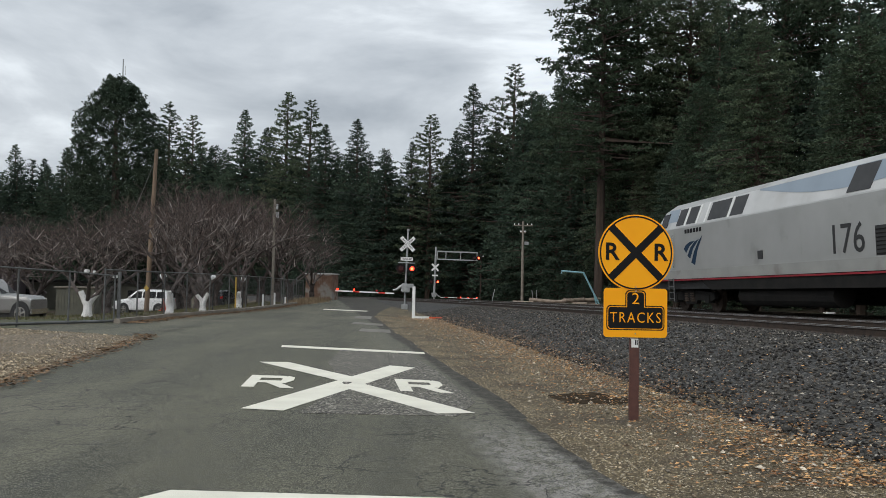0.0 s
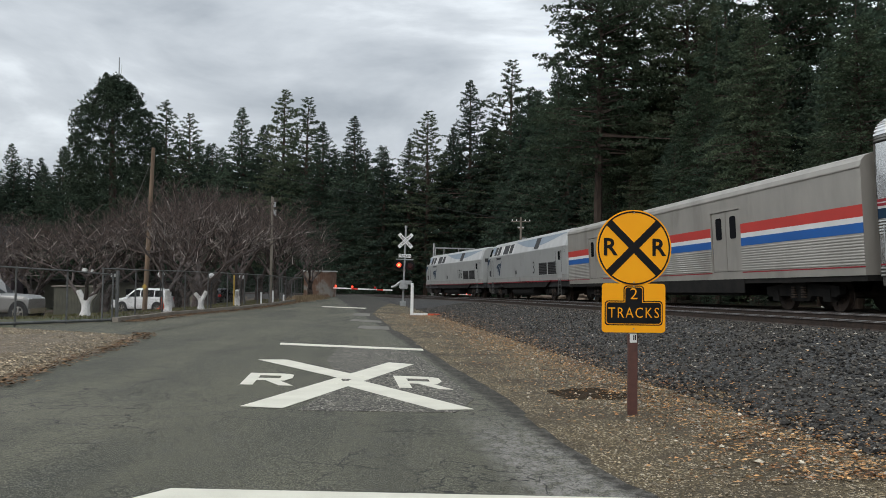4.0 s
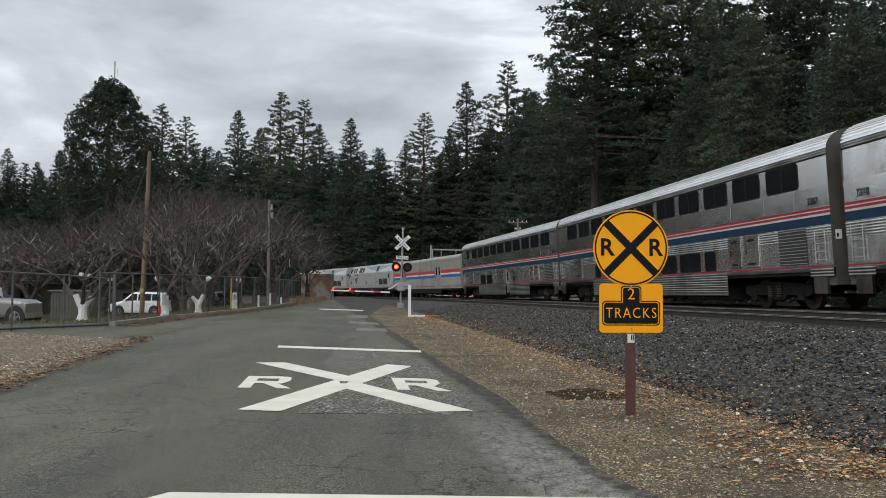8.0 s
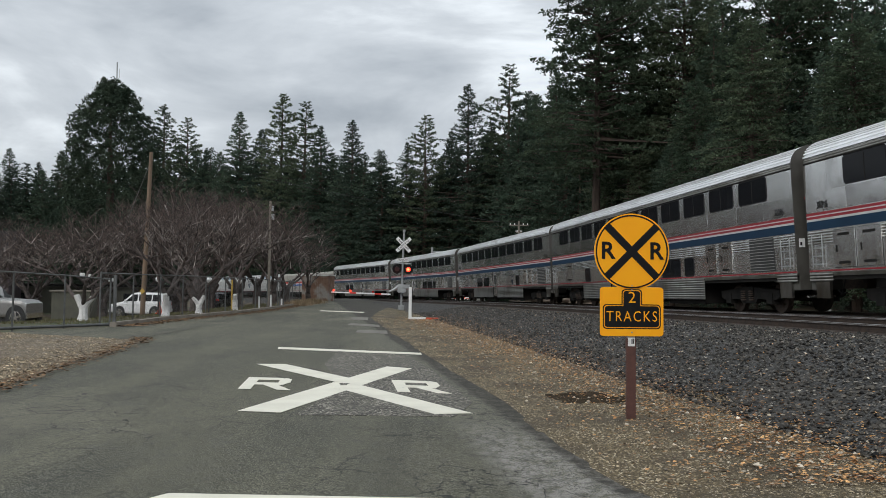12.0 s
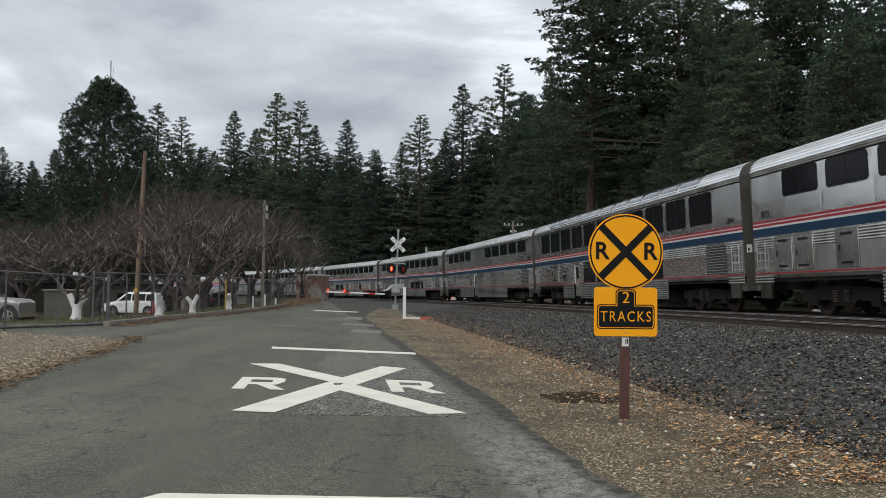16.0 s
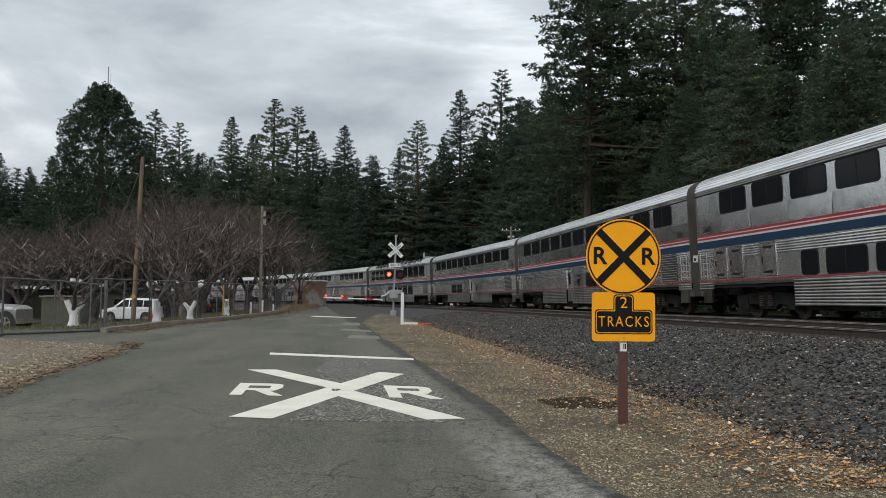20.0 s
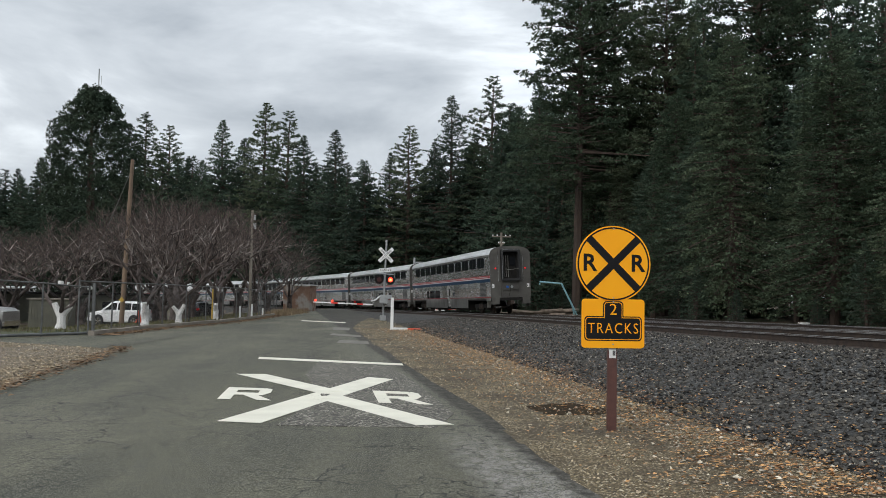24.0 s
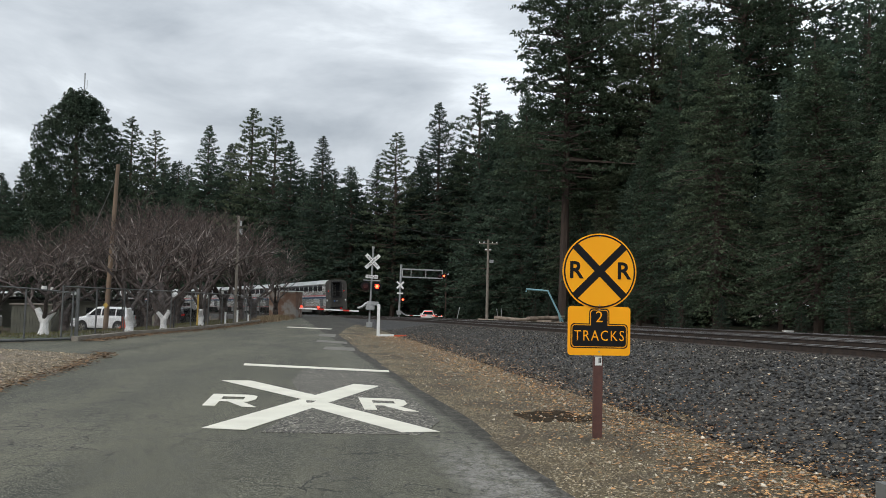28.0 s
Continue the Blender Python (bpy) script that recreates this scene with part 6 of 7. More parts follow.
# ---- vehicles ----
def vehicle(name, m, label, spec, paint):
    """A road vehicle with x forward: lofted body, glass, wheels with rims, lamps."""
    c = thing(name, m, label, spec.get("cat", "car"), "parked cars")
    prof, W = spec["prof"], spec["w"] / 2
    # sections along x: (x, z bottom, z belt, z top, half width at top)
    rings = []
    bm = bmesh.new()
    for x, zb, zm, zt, wt in prof:
        ring = [(W * 0.95, zb), (W, zb + 0.12), (W, zm - 0.12), (W * 0.97, zm)]
        if zt - zm > 0.15:
            ring += [(wt + (W * 0.95 - wt) * 0.1, zt - 0.1), (wt * 0.9, zt), (0, zt + 0.02)]
        else:
            ring += [(W * 0.9, zt), (W * 0.8, zt + 0.01), (0, zt + 0.03)]
        full = ring + [(-y, z) for y, z in ring[-2::-1]]
        rings.append([bm.verts.new((x, y, z)) for y, z in full])
    for r0, r1 in zip(rings, rings[1:]):
        for i in range(len(r0) - 1):
            bm.faces.new((r0[i], r1[i], r1[i + 1], r0[i + 1]))
        bm.faces.new((r0[-1], r1[-1], r1[0], r0[0]))
    bm.faces.new(rings[0])
    bm.faces.new(rings[-1][::-1])
    body = part("body", bm, paint, c, "", smooth=False)
    bmesh_edges = body.modifiers.new("round", "BEVEL")
    bmesh_edges.width, bmesh_edges.segments, bmesh_edges.limit_method, bmesh_edges.angle_limit = 0.035, 2, "ANGLE", radians(20)
    for s in (-1, 1):
        for x0, x1, x2, x3, z0, z1 in spec["side_glass"]:
            bm = bmesh.new()
            y0, y1 = s * (W * 0.975), s * (spec["wt"] + 0.05)
            bm.faces.new([bm.verts.new(p) for p in ((x0, y0, z0), (x1, y0, z0), (x2, y1, z1), (x3, y1, z1))])
            r = bmesh.ops.extrude_face_region(bm, geom=bm.faces[:])
            for v in r["geom"]:
                if isinstance(v, bmesh.types.BMVert):
                    v.co.y -= s * 0.05
            part("side_window", bm, "carglass", c, "dark side window")
        for hx, hz in spec["handles"]:
            part("door_handle", boxes((hx - 0.09, hx + 0.09, s * W - 0.015, s * W + 0.02, hz - 0.02, hz + 0.02)), paint, c)
        part("door_mirror", bevel_boxes(spec.get("mirror_round", 0.02), (spec["mirror"] - 0.08, spec["mirror"] + 0.08, min(s * W, s * (W + 0.22)), max(s * W, s * (W + 0.22)), spec["belt"], spec["belt"] + 0.17)), paint, c)
        part("headlight", bevel_boxes(0.02, (spec["front"] - 0.22, spec["front"] + 0.01, s * W * 0.75 - 0.18, s * W * 0.75 + 0.18, spec["lamp_z"] - 0.09, spec["lamp_z"] + 0.09)), "lampwhite", c, "clear headlight")
        part("tail_light", bevel_boxes(0.02, (spec["rear"] - 0.02, spec["rear"] + 0.2, s * W * 0.86 - 0.14, s * W * 0.86 + 0.14, spec["tail_z"] - 0.14, spec["tail_z"] + 0.14)), spec.get("tail", "taillight"), c, "red tail light")
        for ax in spec["axles"]:
            r = spec["r"]
            arch = bmesh.new()
            bm_disc(arch, (ax, s * (W - 0.03), r + 0.03), r + 0.07, "y", 0.075, 24)
            part("wheel_arch", arch, "black", c)
            w = thing_part_wheel(c, ax, s * (W - 0.08), r)
    for nm, q in (("windscreen", spec["ws"]), ("rear_window", spec["rw"])):
        (x0, z0, w0), (x1, z1, w1) = q
        bm = bmesh.new()
        e = 0.03 if nm == "windscreen" else -0.03
        bm.faces.new([bm.verts.new(p) for p in ((x0 + e, -w0, z0 + 0.03), (x0 + e, w0, z0 + 0.03), (x1 + e, w1, z1 + 0.02), (x1 + e, -w1, z1 + 0.02))])
        part(nm, bm, "carglass", c, "dark glass")
    for x, nm in ((spec["front"], "front_bumper"), (spec["rear"], "rear_bumper")):
        part(nm, bevel_boxes(0.03, (x - 0.1, x + 0.08, -W * 0.97, W * 0.97, spec["bump_z"] - 0.11, spec["bump_z"] + 0.11)), spec.get("bumper", paint), c)
    part("number_plate", boxes((spec["rear"] - 0.11, spec["rear"] - 0.1, -0.16, 0.16, spec["bump_z"] + 0.15, spec["bump_z"] + 0.3)), "white", c)
    part("underbody", boxes((spec["rear"] + 0.3, spec["front"] - 0.3, -W * 0.85, W * 0.85, 0.2, 0.5)), "black", c)
    return c


def thing_part_wheel(parent, x, y, r):
    bm = bmesh.new()
    bm_disc(bm, (0, 0, 0), r, "y", 0.22, 28)
    bmesh.ops.bevel(bm, geom=[e for e in bm.edges if len(e.link_faces) == 2 and e.calc_face_angle(0) > 1], offset=0.035, segments=2, affect="EDGES")
    w = part("wheel", bm, "black", parent, "black tyre", Matrix.Translation((x, y, r)))
    s = 1 if y > 0 else -1
    rim = bmesh.new()
    bm_disc(rim, (0, s * 0.112, 0), r * 0.2, "y", 0.03, 12)
    for k in range(5):
        m = Matrix.Rotation(2 * math.pi * k / 5, 4, "Y")
        bm_box(rim, -0.045, 0.045, min(s * 0.1, s * 0.122), max(s * 0.1, s * 0.122), 0.03, r * 0.64, m)
    n = 24
    for k in range(n):
        a, b = 2 * math.pi * k / n, 2 * math.pi * (k + 1) / n
        rim.faces.new([rim.verts.new((q * math.cos(t), s * 0.118, q * math.sin(t))) for q, t in ((r * 0.66, a), (r * 0.66, b), (r * 0.57, b), (r * 0.57, a))])
    part("rim", rim, "chrome", w, "five-spoke alloy rim")
    return w


SUV = dict(w=1.92, r=0.37, axles=(1.45, -1.45), front=2.3, rear=-2.3, wt=0.68, belt=1.12, lamp_z=0.85, tail_z=1.0, bump_z=0.5, mirror=0.95, handles=((0.35, 1.0), (-0.7, 1.0)),
           prof=[(-2.32, 0.45, 1.05, 1.15, 0.62), (-2.2, 0.35, 1.12, 1.62, 0.62), (-1.6, 0.3, 1.13, 1.76, 0.67), (0.2, 0.3, 1.13, 1.77, 0.68), (0.55, 0.3, 1.12, 1.68, 0.66), (1.25, 0.32, 1.08, 1.12, 0.66), (2.0, 0.35, 0.95, 0.99, 0.66), (2.32, 0.45, 0.75, 0.78, 0.66)],
           side_glass=[(-2.0, -1.25, -1.25, -1.85, 1.17, 1.62), (-1.17, -0.1, -0.1, -1.17, 1.17, 1.64), (0.0, 0.95, 0.38, 0.0, 1.17, 1.64)], ws=((1.2, 1.12, 0.75), (0.6, 1.64, 0.6)), rw=((-2.32, 1.18, 0.7), (-2.2, 1.58, 0.58)))
vehicle("parked_suv", pose(-22.75, 60.0, ground_z(-22.75, 60) - 0.02, 0, 0, 184) @ Matrix.Diagonal((0.86, 1.0, 1.04, 1)), "white sport utility car parked on the grass behind the fence", dict(SUV, w=1.92), "carwhite")
PICK = dict(SUV, w=1.85, r=0.42, wt=0.65, lamp_z=0.95, belt=1.15, front=2.3, mirror=0.55, handles=((0.0, 1.02),), bumper="chrome", axles=(1.8, -1.6),
            prof=[(-2.4, 0.5, 1.1, 1.14, 0.6), (-1.2, 0.42, 1.14, 1.18, 0.6), (-1.15, 0.42, 1.16, 1.7, 0.62), (-0.6, 0.42, 1.16, 1.83, 0.65), (0.1, 0.42, 1.16, 1.82, 0.65), (0.75, 0.42, 1.15, 1.2, 0.65), (2.1, 0.45, 1.1, 1.13, 0.65), (2.32, 0.5, 0.95, 0.98, 0.65)],
            side_glass=[(-1.0, -0.35, -0.35, -0.95, 1.2, 1.68), (-0.28, 0.6, 0.05, -0.28, 1.2, 1.7)], ws=((0.72, 1.2, 0.72), (0.15, 1.72, 0.58)), rw=((-1.2, 1.22, 0.6), (-1.16, 1.62, 0.55)))
vehicle("parked_pickup", pose(-20.85, 36.75, ground_z(-20.85, 36.75) - 0.02, 0, 0, 5) @ Matrix.Diagonal((0.86, 1, 1.08, 1)), "silver-beige pickup parked behind the gate", PICK, "carsilver")
vehicle("parked_car", pose(-20.3, 72, ground_z(-20.3, 72), 0, 0, 80) @ Matrix.Scale(0.8, 4), "small dark car half hidden behind a whitewashed trunk", dict(SUV), "cardark")
VISITOR = vehicle("waiting_car", pose(1.6, 113, ground_z(1.6, 113), 0, 0, 85), "white car with lit brake lamps waiting beyond the crossing", dict(SUV, tail="brake"), "carwhite")
part("brake_lamp", boxes((-2.28, -2.2, -0.55, 0.55, 1.6, 1.66)), "brake", VISITOR, "lit high brake lamp")


# ---- beyond the tracks ----
pipe = thing("turquoise_pipe", pose(0, 0, 0), "bent pale turquoise pipe on struts beside the tracks", "pipe")
part("tube", tube([(9.5, 70, 2.75), (9.5, 70, 2.97), (11.4, 70, 2.86), (12.85, 70, 0.0)], 0.085, 8), "turq", pipe)
part("strut", tube([(12.3, 70, 1.1), (12.6, 70.2, 0.0)], 0.06, 8), "turq", pipe)
rl = random.Random(9)
for i in range(17):
    x, y, L, r, a = 6.3 + 0.37 * i + rl.uniform(-0.5, 0.5), 70 + rl.uniform(-1.2, 2.2), rl.uniform(1.6, 4.6), rl.uniform(0.05, 0.2), rl.uniform(-35, 35)
    lg = thing("log", pose(x, y, ground_z(x, y) + r + 0.02 + (0.28 if i % 3 == 2 else 0), 0, 90 + rl.uniform(-4, 4), a), "weathered felled log lying beside the tracks", "log", "felled logs")
    part("stem", tube([(0, 0, -L / 2), (0.03, 0.02, 0), (0, 0, L / 2)], [r, r * 0.95, r * 0.88], 10), "log", lg)
for x, y, a in ((3.9, 78, 12), (8.0, 78.5, -8), (8.35, 78.6, -4)):
    s_ = thing("marker_stake", pose(x, y, ground_z(x, y), 0, a, 0), "thin pale leaning stake", "stake", "marker stakes")
    part("shaft", tube([(0, 0, -0.1), (0, 0, 1.35)], 0.04, 6), "galv", s_)
box_ = thing("scrap_metal", pose(18.6, 40, ground_z(18.6, 40) + 0.02, 0, 0, 15), "white scrap of metal on the leaf litter", "scrap")
part("sheet", bevel_boxes(0.02, (-0.25, 0.25, -0.15, 0.15, 0.0, 0.12)), "white", box_)
part("rod", tube([(-0.4, 0, 0.0), (-0.2, 0, 0.14), (0.9, 0.1, 0.02)], 0.02, 6), "log", box_)

# ---- left yard ----
shed = thing("rusty_shed", pose(-13.6, 85, ground_z(-13.6, 85), 0, 0, -6), "rusty corrugated iron shed with pale roof edge", "shed")
part("wall", fluting_box := (lambda b: (bm_box(b, -1.4, 1.4, -1.3, 1.3, -0.5, 2.6), b)[1])(bmesh.new()), "rustshed", shed)
for i in range(14):
    part("rib", boxes((-1.4 + 0.2 * i, -1.32 + 0.2 * i, -1.34, -1.3, 0.0, 2.6)), "rustshed", shed)
part("roof", bevel_boxes(0.02, (-1.5, 1.5, -1.42, 1.42, 2.6, 2.72)), "white", shed, "pale roof edge")
hut = thing("yard_building", pose(-33, 74, ground_z(-30, 70) - 0.3, 0, 0, 8), "low olive-grey yard building behind the trees", "building")
part("wall", boxes((-7, 7, -3, 3, 0, 2.6)), "olive", hut)
part("roof", boxes((-7.4, 7.4, -3.4, 3.4, 2.6, 2.8)), "dkgrey", hut)
for x in (-4.5, -1.5, 1.5, 4.5):
    w = part("window", boxes((x - 0.6, x + 0.6, -3.02, -2.98, 1.0, 2.0)), "glass", hut)
    part("sill", boxes((x - 0.7, x + 0.7, -3.08, -3.0, 0.92, 1.0)), "concrete", w)
b2 = thing("mauve_building", pose(-42, 66, ground_z(-40, 60) - 0.3, 0, 0, 20), "dull mauve building at the yard's edge", "building")
part("wall", boxes((-6, 6, -4, 4, 0, 5.2)), "purple", b2)
bm = bmesh.new()
bm_extrude(bm, [(-4.5, 5.2), (4.5, 5.2), (0, 7.2)], "x", -6.4, 6.4)
part("roof", bm, "dkgrey", b2)
for x in (-3.5, 0, 3.5):
    part("window", boxes((x - 0.5, x + 0.5, -4.02, -3.98, 1.2, 2.4)), "glass", b2)
for x, y, s in ((-13.6, 38, 1.0), (-12.75, 43.2, 1.0), (-12.9, 50, 1.0)):
    gl = thing("garden_lamp", pose(x, y, ground_z(x, y)), "white glass globe lamp on a dark post", "garden lamp", "garden lamps")
    part("post", tube([(0, 0, -0.1), (0, 0, 1.5)], 0.035, 8), "black", gl)
    bm = bmesh.new()
    bmesh.ops.create_uvsphere(bm, u_segments=16, v_segments=10, radius=0.155)
    part("globe", bm, "lampwhite", gl, "white glass globe", pose(0, 0, 1.68), smooth=True)
    part("finial", tube([(0, 0, 1.86), (0, 0, 1.92)], 0.04, 8), "black", gl)

for x, y, z in ((-14.95, 33, 1.82), (-14.72, 33.1, 1.78), (-13.78, 33, 1.62)):
    fl = thing("flood_lamp", pose(x, y, z, 0, 0, random.uniform(-20, 20)), "small white flood lamp on a tree limb", "flood lamp", "flood lamps")
    part("housing", bevel_boxes(0.02, (-0.085, 0.085, -0.08, 0.08, -0.05, 0.09)), "white", fl)
    part("bracket", tube([(0, 0, 0.1), (0.02, 0.1, 0.3), (0.05, 0.2, 0.42)], 0.02, 6), "bark_bare", fl)
ys = thing("yellow_marker", pose(-15.05, 39.8, ground_z(-15, 40) + 1.16, 0, 1.6, 0), "small yellow diamond plate nailed to the wooden pole", "marker")
part("plate", bevel_boxes(0.004, (-0.1, 0.1, -0.012, 0.0, -0.1, 0.1)), "yellow", ys, "", pose(0, 0, 0, 0, 45, 0))
yp = thing("marker_post", pose(-12.6, 47.2, ground_z(-12.6, 47.2)), "thin yellow post beside a whitewashed trunk", "post", "marker posts")
part("shaft", tube([(0, 0, -0.1), (0, 0, 1.75)], 0.045, 8), "yellow", yp)
for x, y, h in ((-12.0, 51.5, 0.75), (-11.9, 58, 0.6), (-11.8, 54, 0.9)):
    wp_ = thing("marker_post", pose(x, y, ground_z(x, y)), "short white marker post by the kerb", "post", "marker posts")
    part("shaft", tube([(0, 0, -0.1), (0, 0, h)], 0.06, 8), "white", wp_)
cn = thing("traffic_cone", pose(-14.6, 41, ground_z(-14.6, 41)), "small faded orange traffic cone in the yard", "traffic cone")
part("cone", tube([(0, 0, 0.03), (0, 0, 0.6)], [0.14, 0.03], 12), "orange", cn)
part("foot", bevel_boxes(0.01, (-0.2, 0.2, -0.2, 0.2, 0, 0.04)), "orange", cn)

gs = thing("garden_shed", pose(-27.0, 58.5, ground_z(-27, 58) - 0.05, 0, 0, 10), "small olive-grey shed behind the parked car", "shed")
part("wall", boxes((-1.3, 1.3, -1, 1, 0, 2.0)), "olive", gs)
for i in range(13):
    part("board", boxes((-1.29 + 0.2 * i, -1.11 + 0.2 * i, -1.03, -1.0, 0.02, 1.98)), "olive", gs)
part("roof", bevel_boxes(0.02, (-1.45, 1.45, -1.15, 1.15, 2.0, 2.1)), "concrete", gs)
pd = thing("damp_patch", pose(0, 0, 0), "dark damp oil stain soaked into the gravel", "stain")
cv_, cf_, NA = [(1.95, 11.55, shoulder_z(1.95, 11.55) + 0.008)], [], 30
for k in range(1, 6):
    for a in [2 * math.pi * i / NA for i in range(NA)]:
        w_ = k / 5 * (1 + 0.35 * noise.noise((math.cos(a) * 1.6, math.sin(a) * 1.6, 4)) + 0.2 * noise.noise((math.cos(a) * 5, math.sin(a) * 5, 8)))
        x, y = 1.95 + 0.6 * w_ * math.cos(a), 11.55 + 0.72 * w_ * math.sin(a)
        cv_.append((x, y, shoulder_z(x, y) + (0.008 if k < 5 else -0.012)))
for i in range(NA):
    cf_.append((0, 1 + i, 1 + (i + 1) % NA))
    for k in range(4):
        cf_.append((1 + k * NA + i, 1 + (k + 1) * NA + i, 1 + (k + 1) * NA + (i + 1) % NA, 1 + k * NA + (i + 1) % NA))
part("film", raw("film", cv_, cf_, "damp"), None, pd)
# a grey car at the roadside, whose mirror reaches into view
vehicle("parked_car", pose(1.705, 0.05, 0.0, 0, 0, 90), "grey estate car parked at the roadside", dict(SUV, mirror=0.95, belt=1.178, mirror_round=0.06), "carsilver")


# ---- trees ----
def foliage(clumps, seed, per, flat_=0.55):
    """Small leaf sprays strewn about clump centres (x, y, z, size, outward x, outward y): one triangle each."""
    rg = np.random.default_rng(seed)
    c = np.repeat(np.array(clumps), per, axis=0)
    n = len(c)
    s = c[:, 3:4] * rg.uniform(0.65, 1.25, (n, 1))
    mid = c[:, :3] + rg.normal(0, 0.36, (n, 3)) * s * np.array((1, 1, flat_))
    out = np.column_stack((c[:, 4], c[:, 5], np.full(n, -0.25)))
    e1 = out * 0.7 + rg.normal(0, 0.75, (n, 3))
    e1 /= np.linalg.norm(e1, axis=1, keepdims=True) + 1e-6
    e2 = np.cross(e1, rg.normal(0, 1, (n, 3)) + np.array((0, 0, 0.8)))
    e2 /= np.linalg.norm(e2, axis=1, keepdims=True) + 1e-6
    e1 *= s * rg.uniform(0.4, 0.72, (n, 1))
    e2 *= s * rg.uniform(0.14, 0.27, (n, 1))
    v = np.stack((mid - e2 - e1 * 0.35, mid + e2 - e1 * 0.35, mid + e1 * 0.65), axis=1).reshape(-1, 3)
    f = np.arange(3 * n).reshape(-1, 3)
    return v.tolist(), f.tolist()


def conifer_mesh(seed, h, r, bare, n_branch, clumps, size, droop, thin=1.0, per=5, blunt=0.85, ragged=0.2, shaft=0.011):
    """Trunk and crown of a conifer: whorls of drooping branches set with needle sprays."""
    rnd = random.Random(seed)
    tv, tf = [], []
    seg = 7
    bend = [(rnd.uniform(-0.15, 0.15), rnd.uniform(-0.15, 0.15)) for _ in range(7)]
    tr = shaft * h + 0.08

    def axis(z):
        k = min(z / h, 0.9999) * 5.999
        i = int(k)
        f = k - i
        return (bend[i][0] * (1 - f) + bend[i + 1][0] * f, bend[i][1] * (1 - f) + bend[i + 1][1] * f)
    for i in range(8):
        z = h * i / 7 * 0.985
        ax, ay = axis(z)
        rr = tr * (1 - i / 7) ** 0.8 + 0.02
        tv += [(ax + rr * math.cos(2 * math.pi * k / seg), ay + rr * math.sin(2 * math.pi * k / seg), z - (0.6 if i == 0 else 0)) for k in range(seg)]
    for i in range(7):
        for k in range(seg):
            tf.append((i * seg + k, i * seg + (k + 1) % seg, (i + 1) * seg + (k + 1) % seg, (i + 1) * seg + k))
    spots = []
    off = Vector((rnd.uniform(0, 99), rnd.uniform(0, 99), 0))
    for b in range(n_branch):
        f = (b + rnd.random()) / n_branch
        z = h * (bare + (0.985 - bare) * f ** 0.9)
        t = (z / h - bare) / (1 - bare)
        env = (1 - t) ** blunt * (0.5 + 0.5 * min(1, t * 6 + 0.15)) + 0.012
        a = b * 2.39996 + rnd.uniform(-0.5, 0.5)
        # broad lumps and hollows round the crown, so that no outline is a clean cone
        lump = 1 + 1.5 * ragged * noise.noise(Vector((math.cos(a) * 0.9, math.sin(a) * 0.9, t * 7)) + off)
        L = max(0.12, r * env * lump * rnd.uniform(1 - ragged, 1 + ragged * 0.6))
        ax, ay = axis(z)
        dx, dy = math.cos(a), math.sin(a)
        rise = rnd.uniform(-0.05, 0.3) + 0.5 * t
        i = len(tv)
        zt = z + L * rise * 0.6 - droop * L * L / max(r, 0.1)
        bw = 0.012 * L + 0.012
        tv += [(ax - dy * bw, ay + dx * bw, z), (ax + dy * bw, ay - dx * bw, z), (ax, ay, z + bw * 2), (ax + dx * L, ay + dy * L, zt)]
        tf += [(i, i + 1, i + 3), (i + 1, i + 2, i + 3), (i + 2, i, i + 3)]
        m = max(2, int(clumps * (0.3 + 0.7 * L / r)))
        for c in range(m):
            q = (c + rnd.random()) / m
            if q < 0.14 * thin:
                continue
            q = q ** 0.75
            sp = L * 0.34 * (1 - 0.5 * q)
            o = rnd.uniform(-sp, sp)
            x, y = ax + dx * L * q - dy * o, ay + dy * L * q + dx * o
            zz = z + L * q * rise * 0.6 - droop * (L * q) ** 2 / max(r, 0.1) + rnd.uniform(-0.25, 0.25) * size - abs(o) * 0.25
            spots.append((x, y, zz, size * (0.45 + 0.55 * min(1, L / r * 2.4)), dx, dy))
    return (tv, tf), foliage(spots, seed, per)


PROTO = {}


def conifer(kind, name, label, cat, needle, **kw):
    t = thing(name, pose(0, -500, 0), label, cat, "conifers at the forest edge")
    a, b = conifer_mesh(**kw)
    part("trunk", raw("trunk", *a, "bark"), None, t, "brown furrowed trunk")
    part("crown", raw("crown", *b, needle), None, t, "dark green needle crown")
    PROTO[kind] = (t, kw["h"])
    return t


FIR, PINE, WOOD = "dark green conical fir with a pointed top", "tall ponderosa pine with an open ragged crown", "tall dense green conifer at the edge of the wood"
conifer("fir_a", "fir_tree", FIR, "fir tree", "needle", seed=11, h=30, r=9.0, bare=0.03, n_branch=250, clumps=17, size=0.5, per=14, droop=0.25, blunt=0.92)
conifer("fir_b", "fir_tree", FIR, "fir tree", "needle", seed=12, h=30, r=8.2, bare=0.03, n_branch=250, clumps=17, size=0.5, per=14, droop=0.3, blunt=0.86, ragged=0.26)
conifer("fir_c", "fir_tree", "dense dark green fir with an uneven outline", "fir tree", "needle", seed=13, h=30, r=8.8, bare=0.02, n_branch=270, clumps=18, size=0.52, per=14, droop=0.15, blunt=0.8, ragged=0.3)
conifer("pine_a", "pine_tree", PINE, "pine tree", "needle2", seed=21, h=30, r=7.4, bare=0.12, n_branch=150, clumps=15, size=0.46, per=21, droop=0.1, thin=1.0, blunt=0.74, ragged=0.28)
conifer("pine_b", "pine_tree", PINE, "pine tree", "needle2", seed=22, h=30, r=7.0, bare=0.15, n_branch=130, clumps=15, size=0.44, per=22, droop=0.05, thin=1.1, blunt=0.72, ragged=0.3)
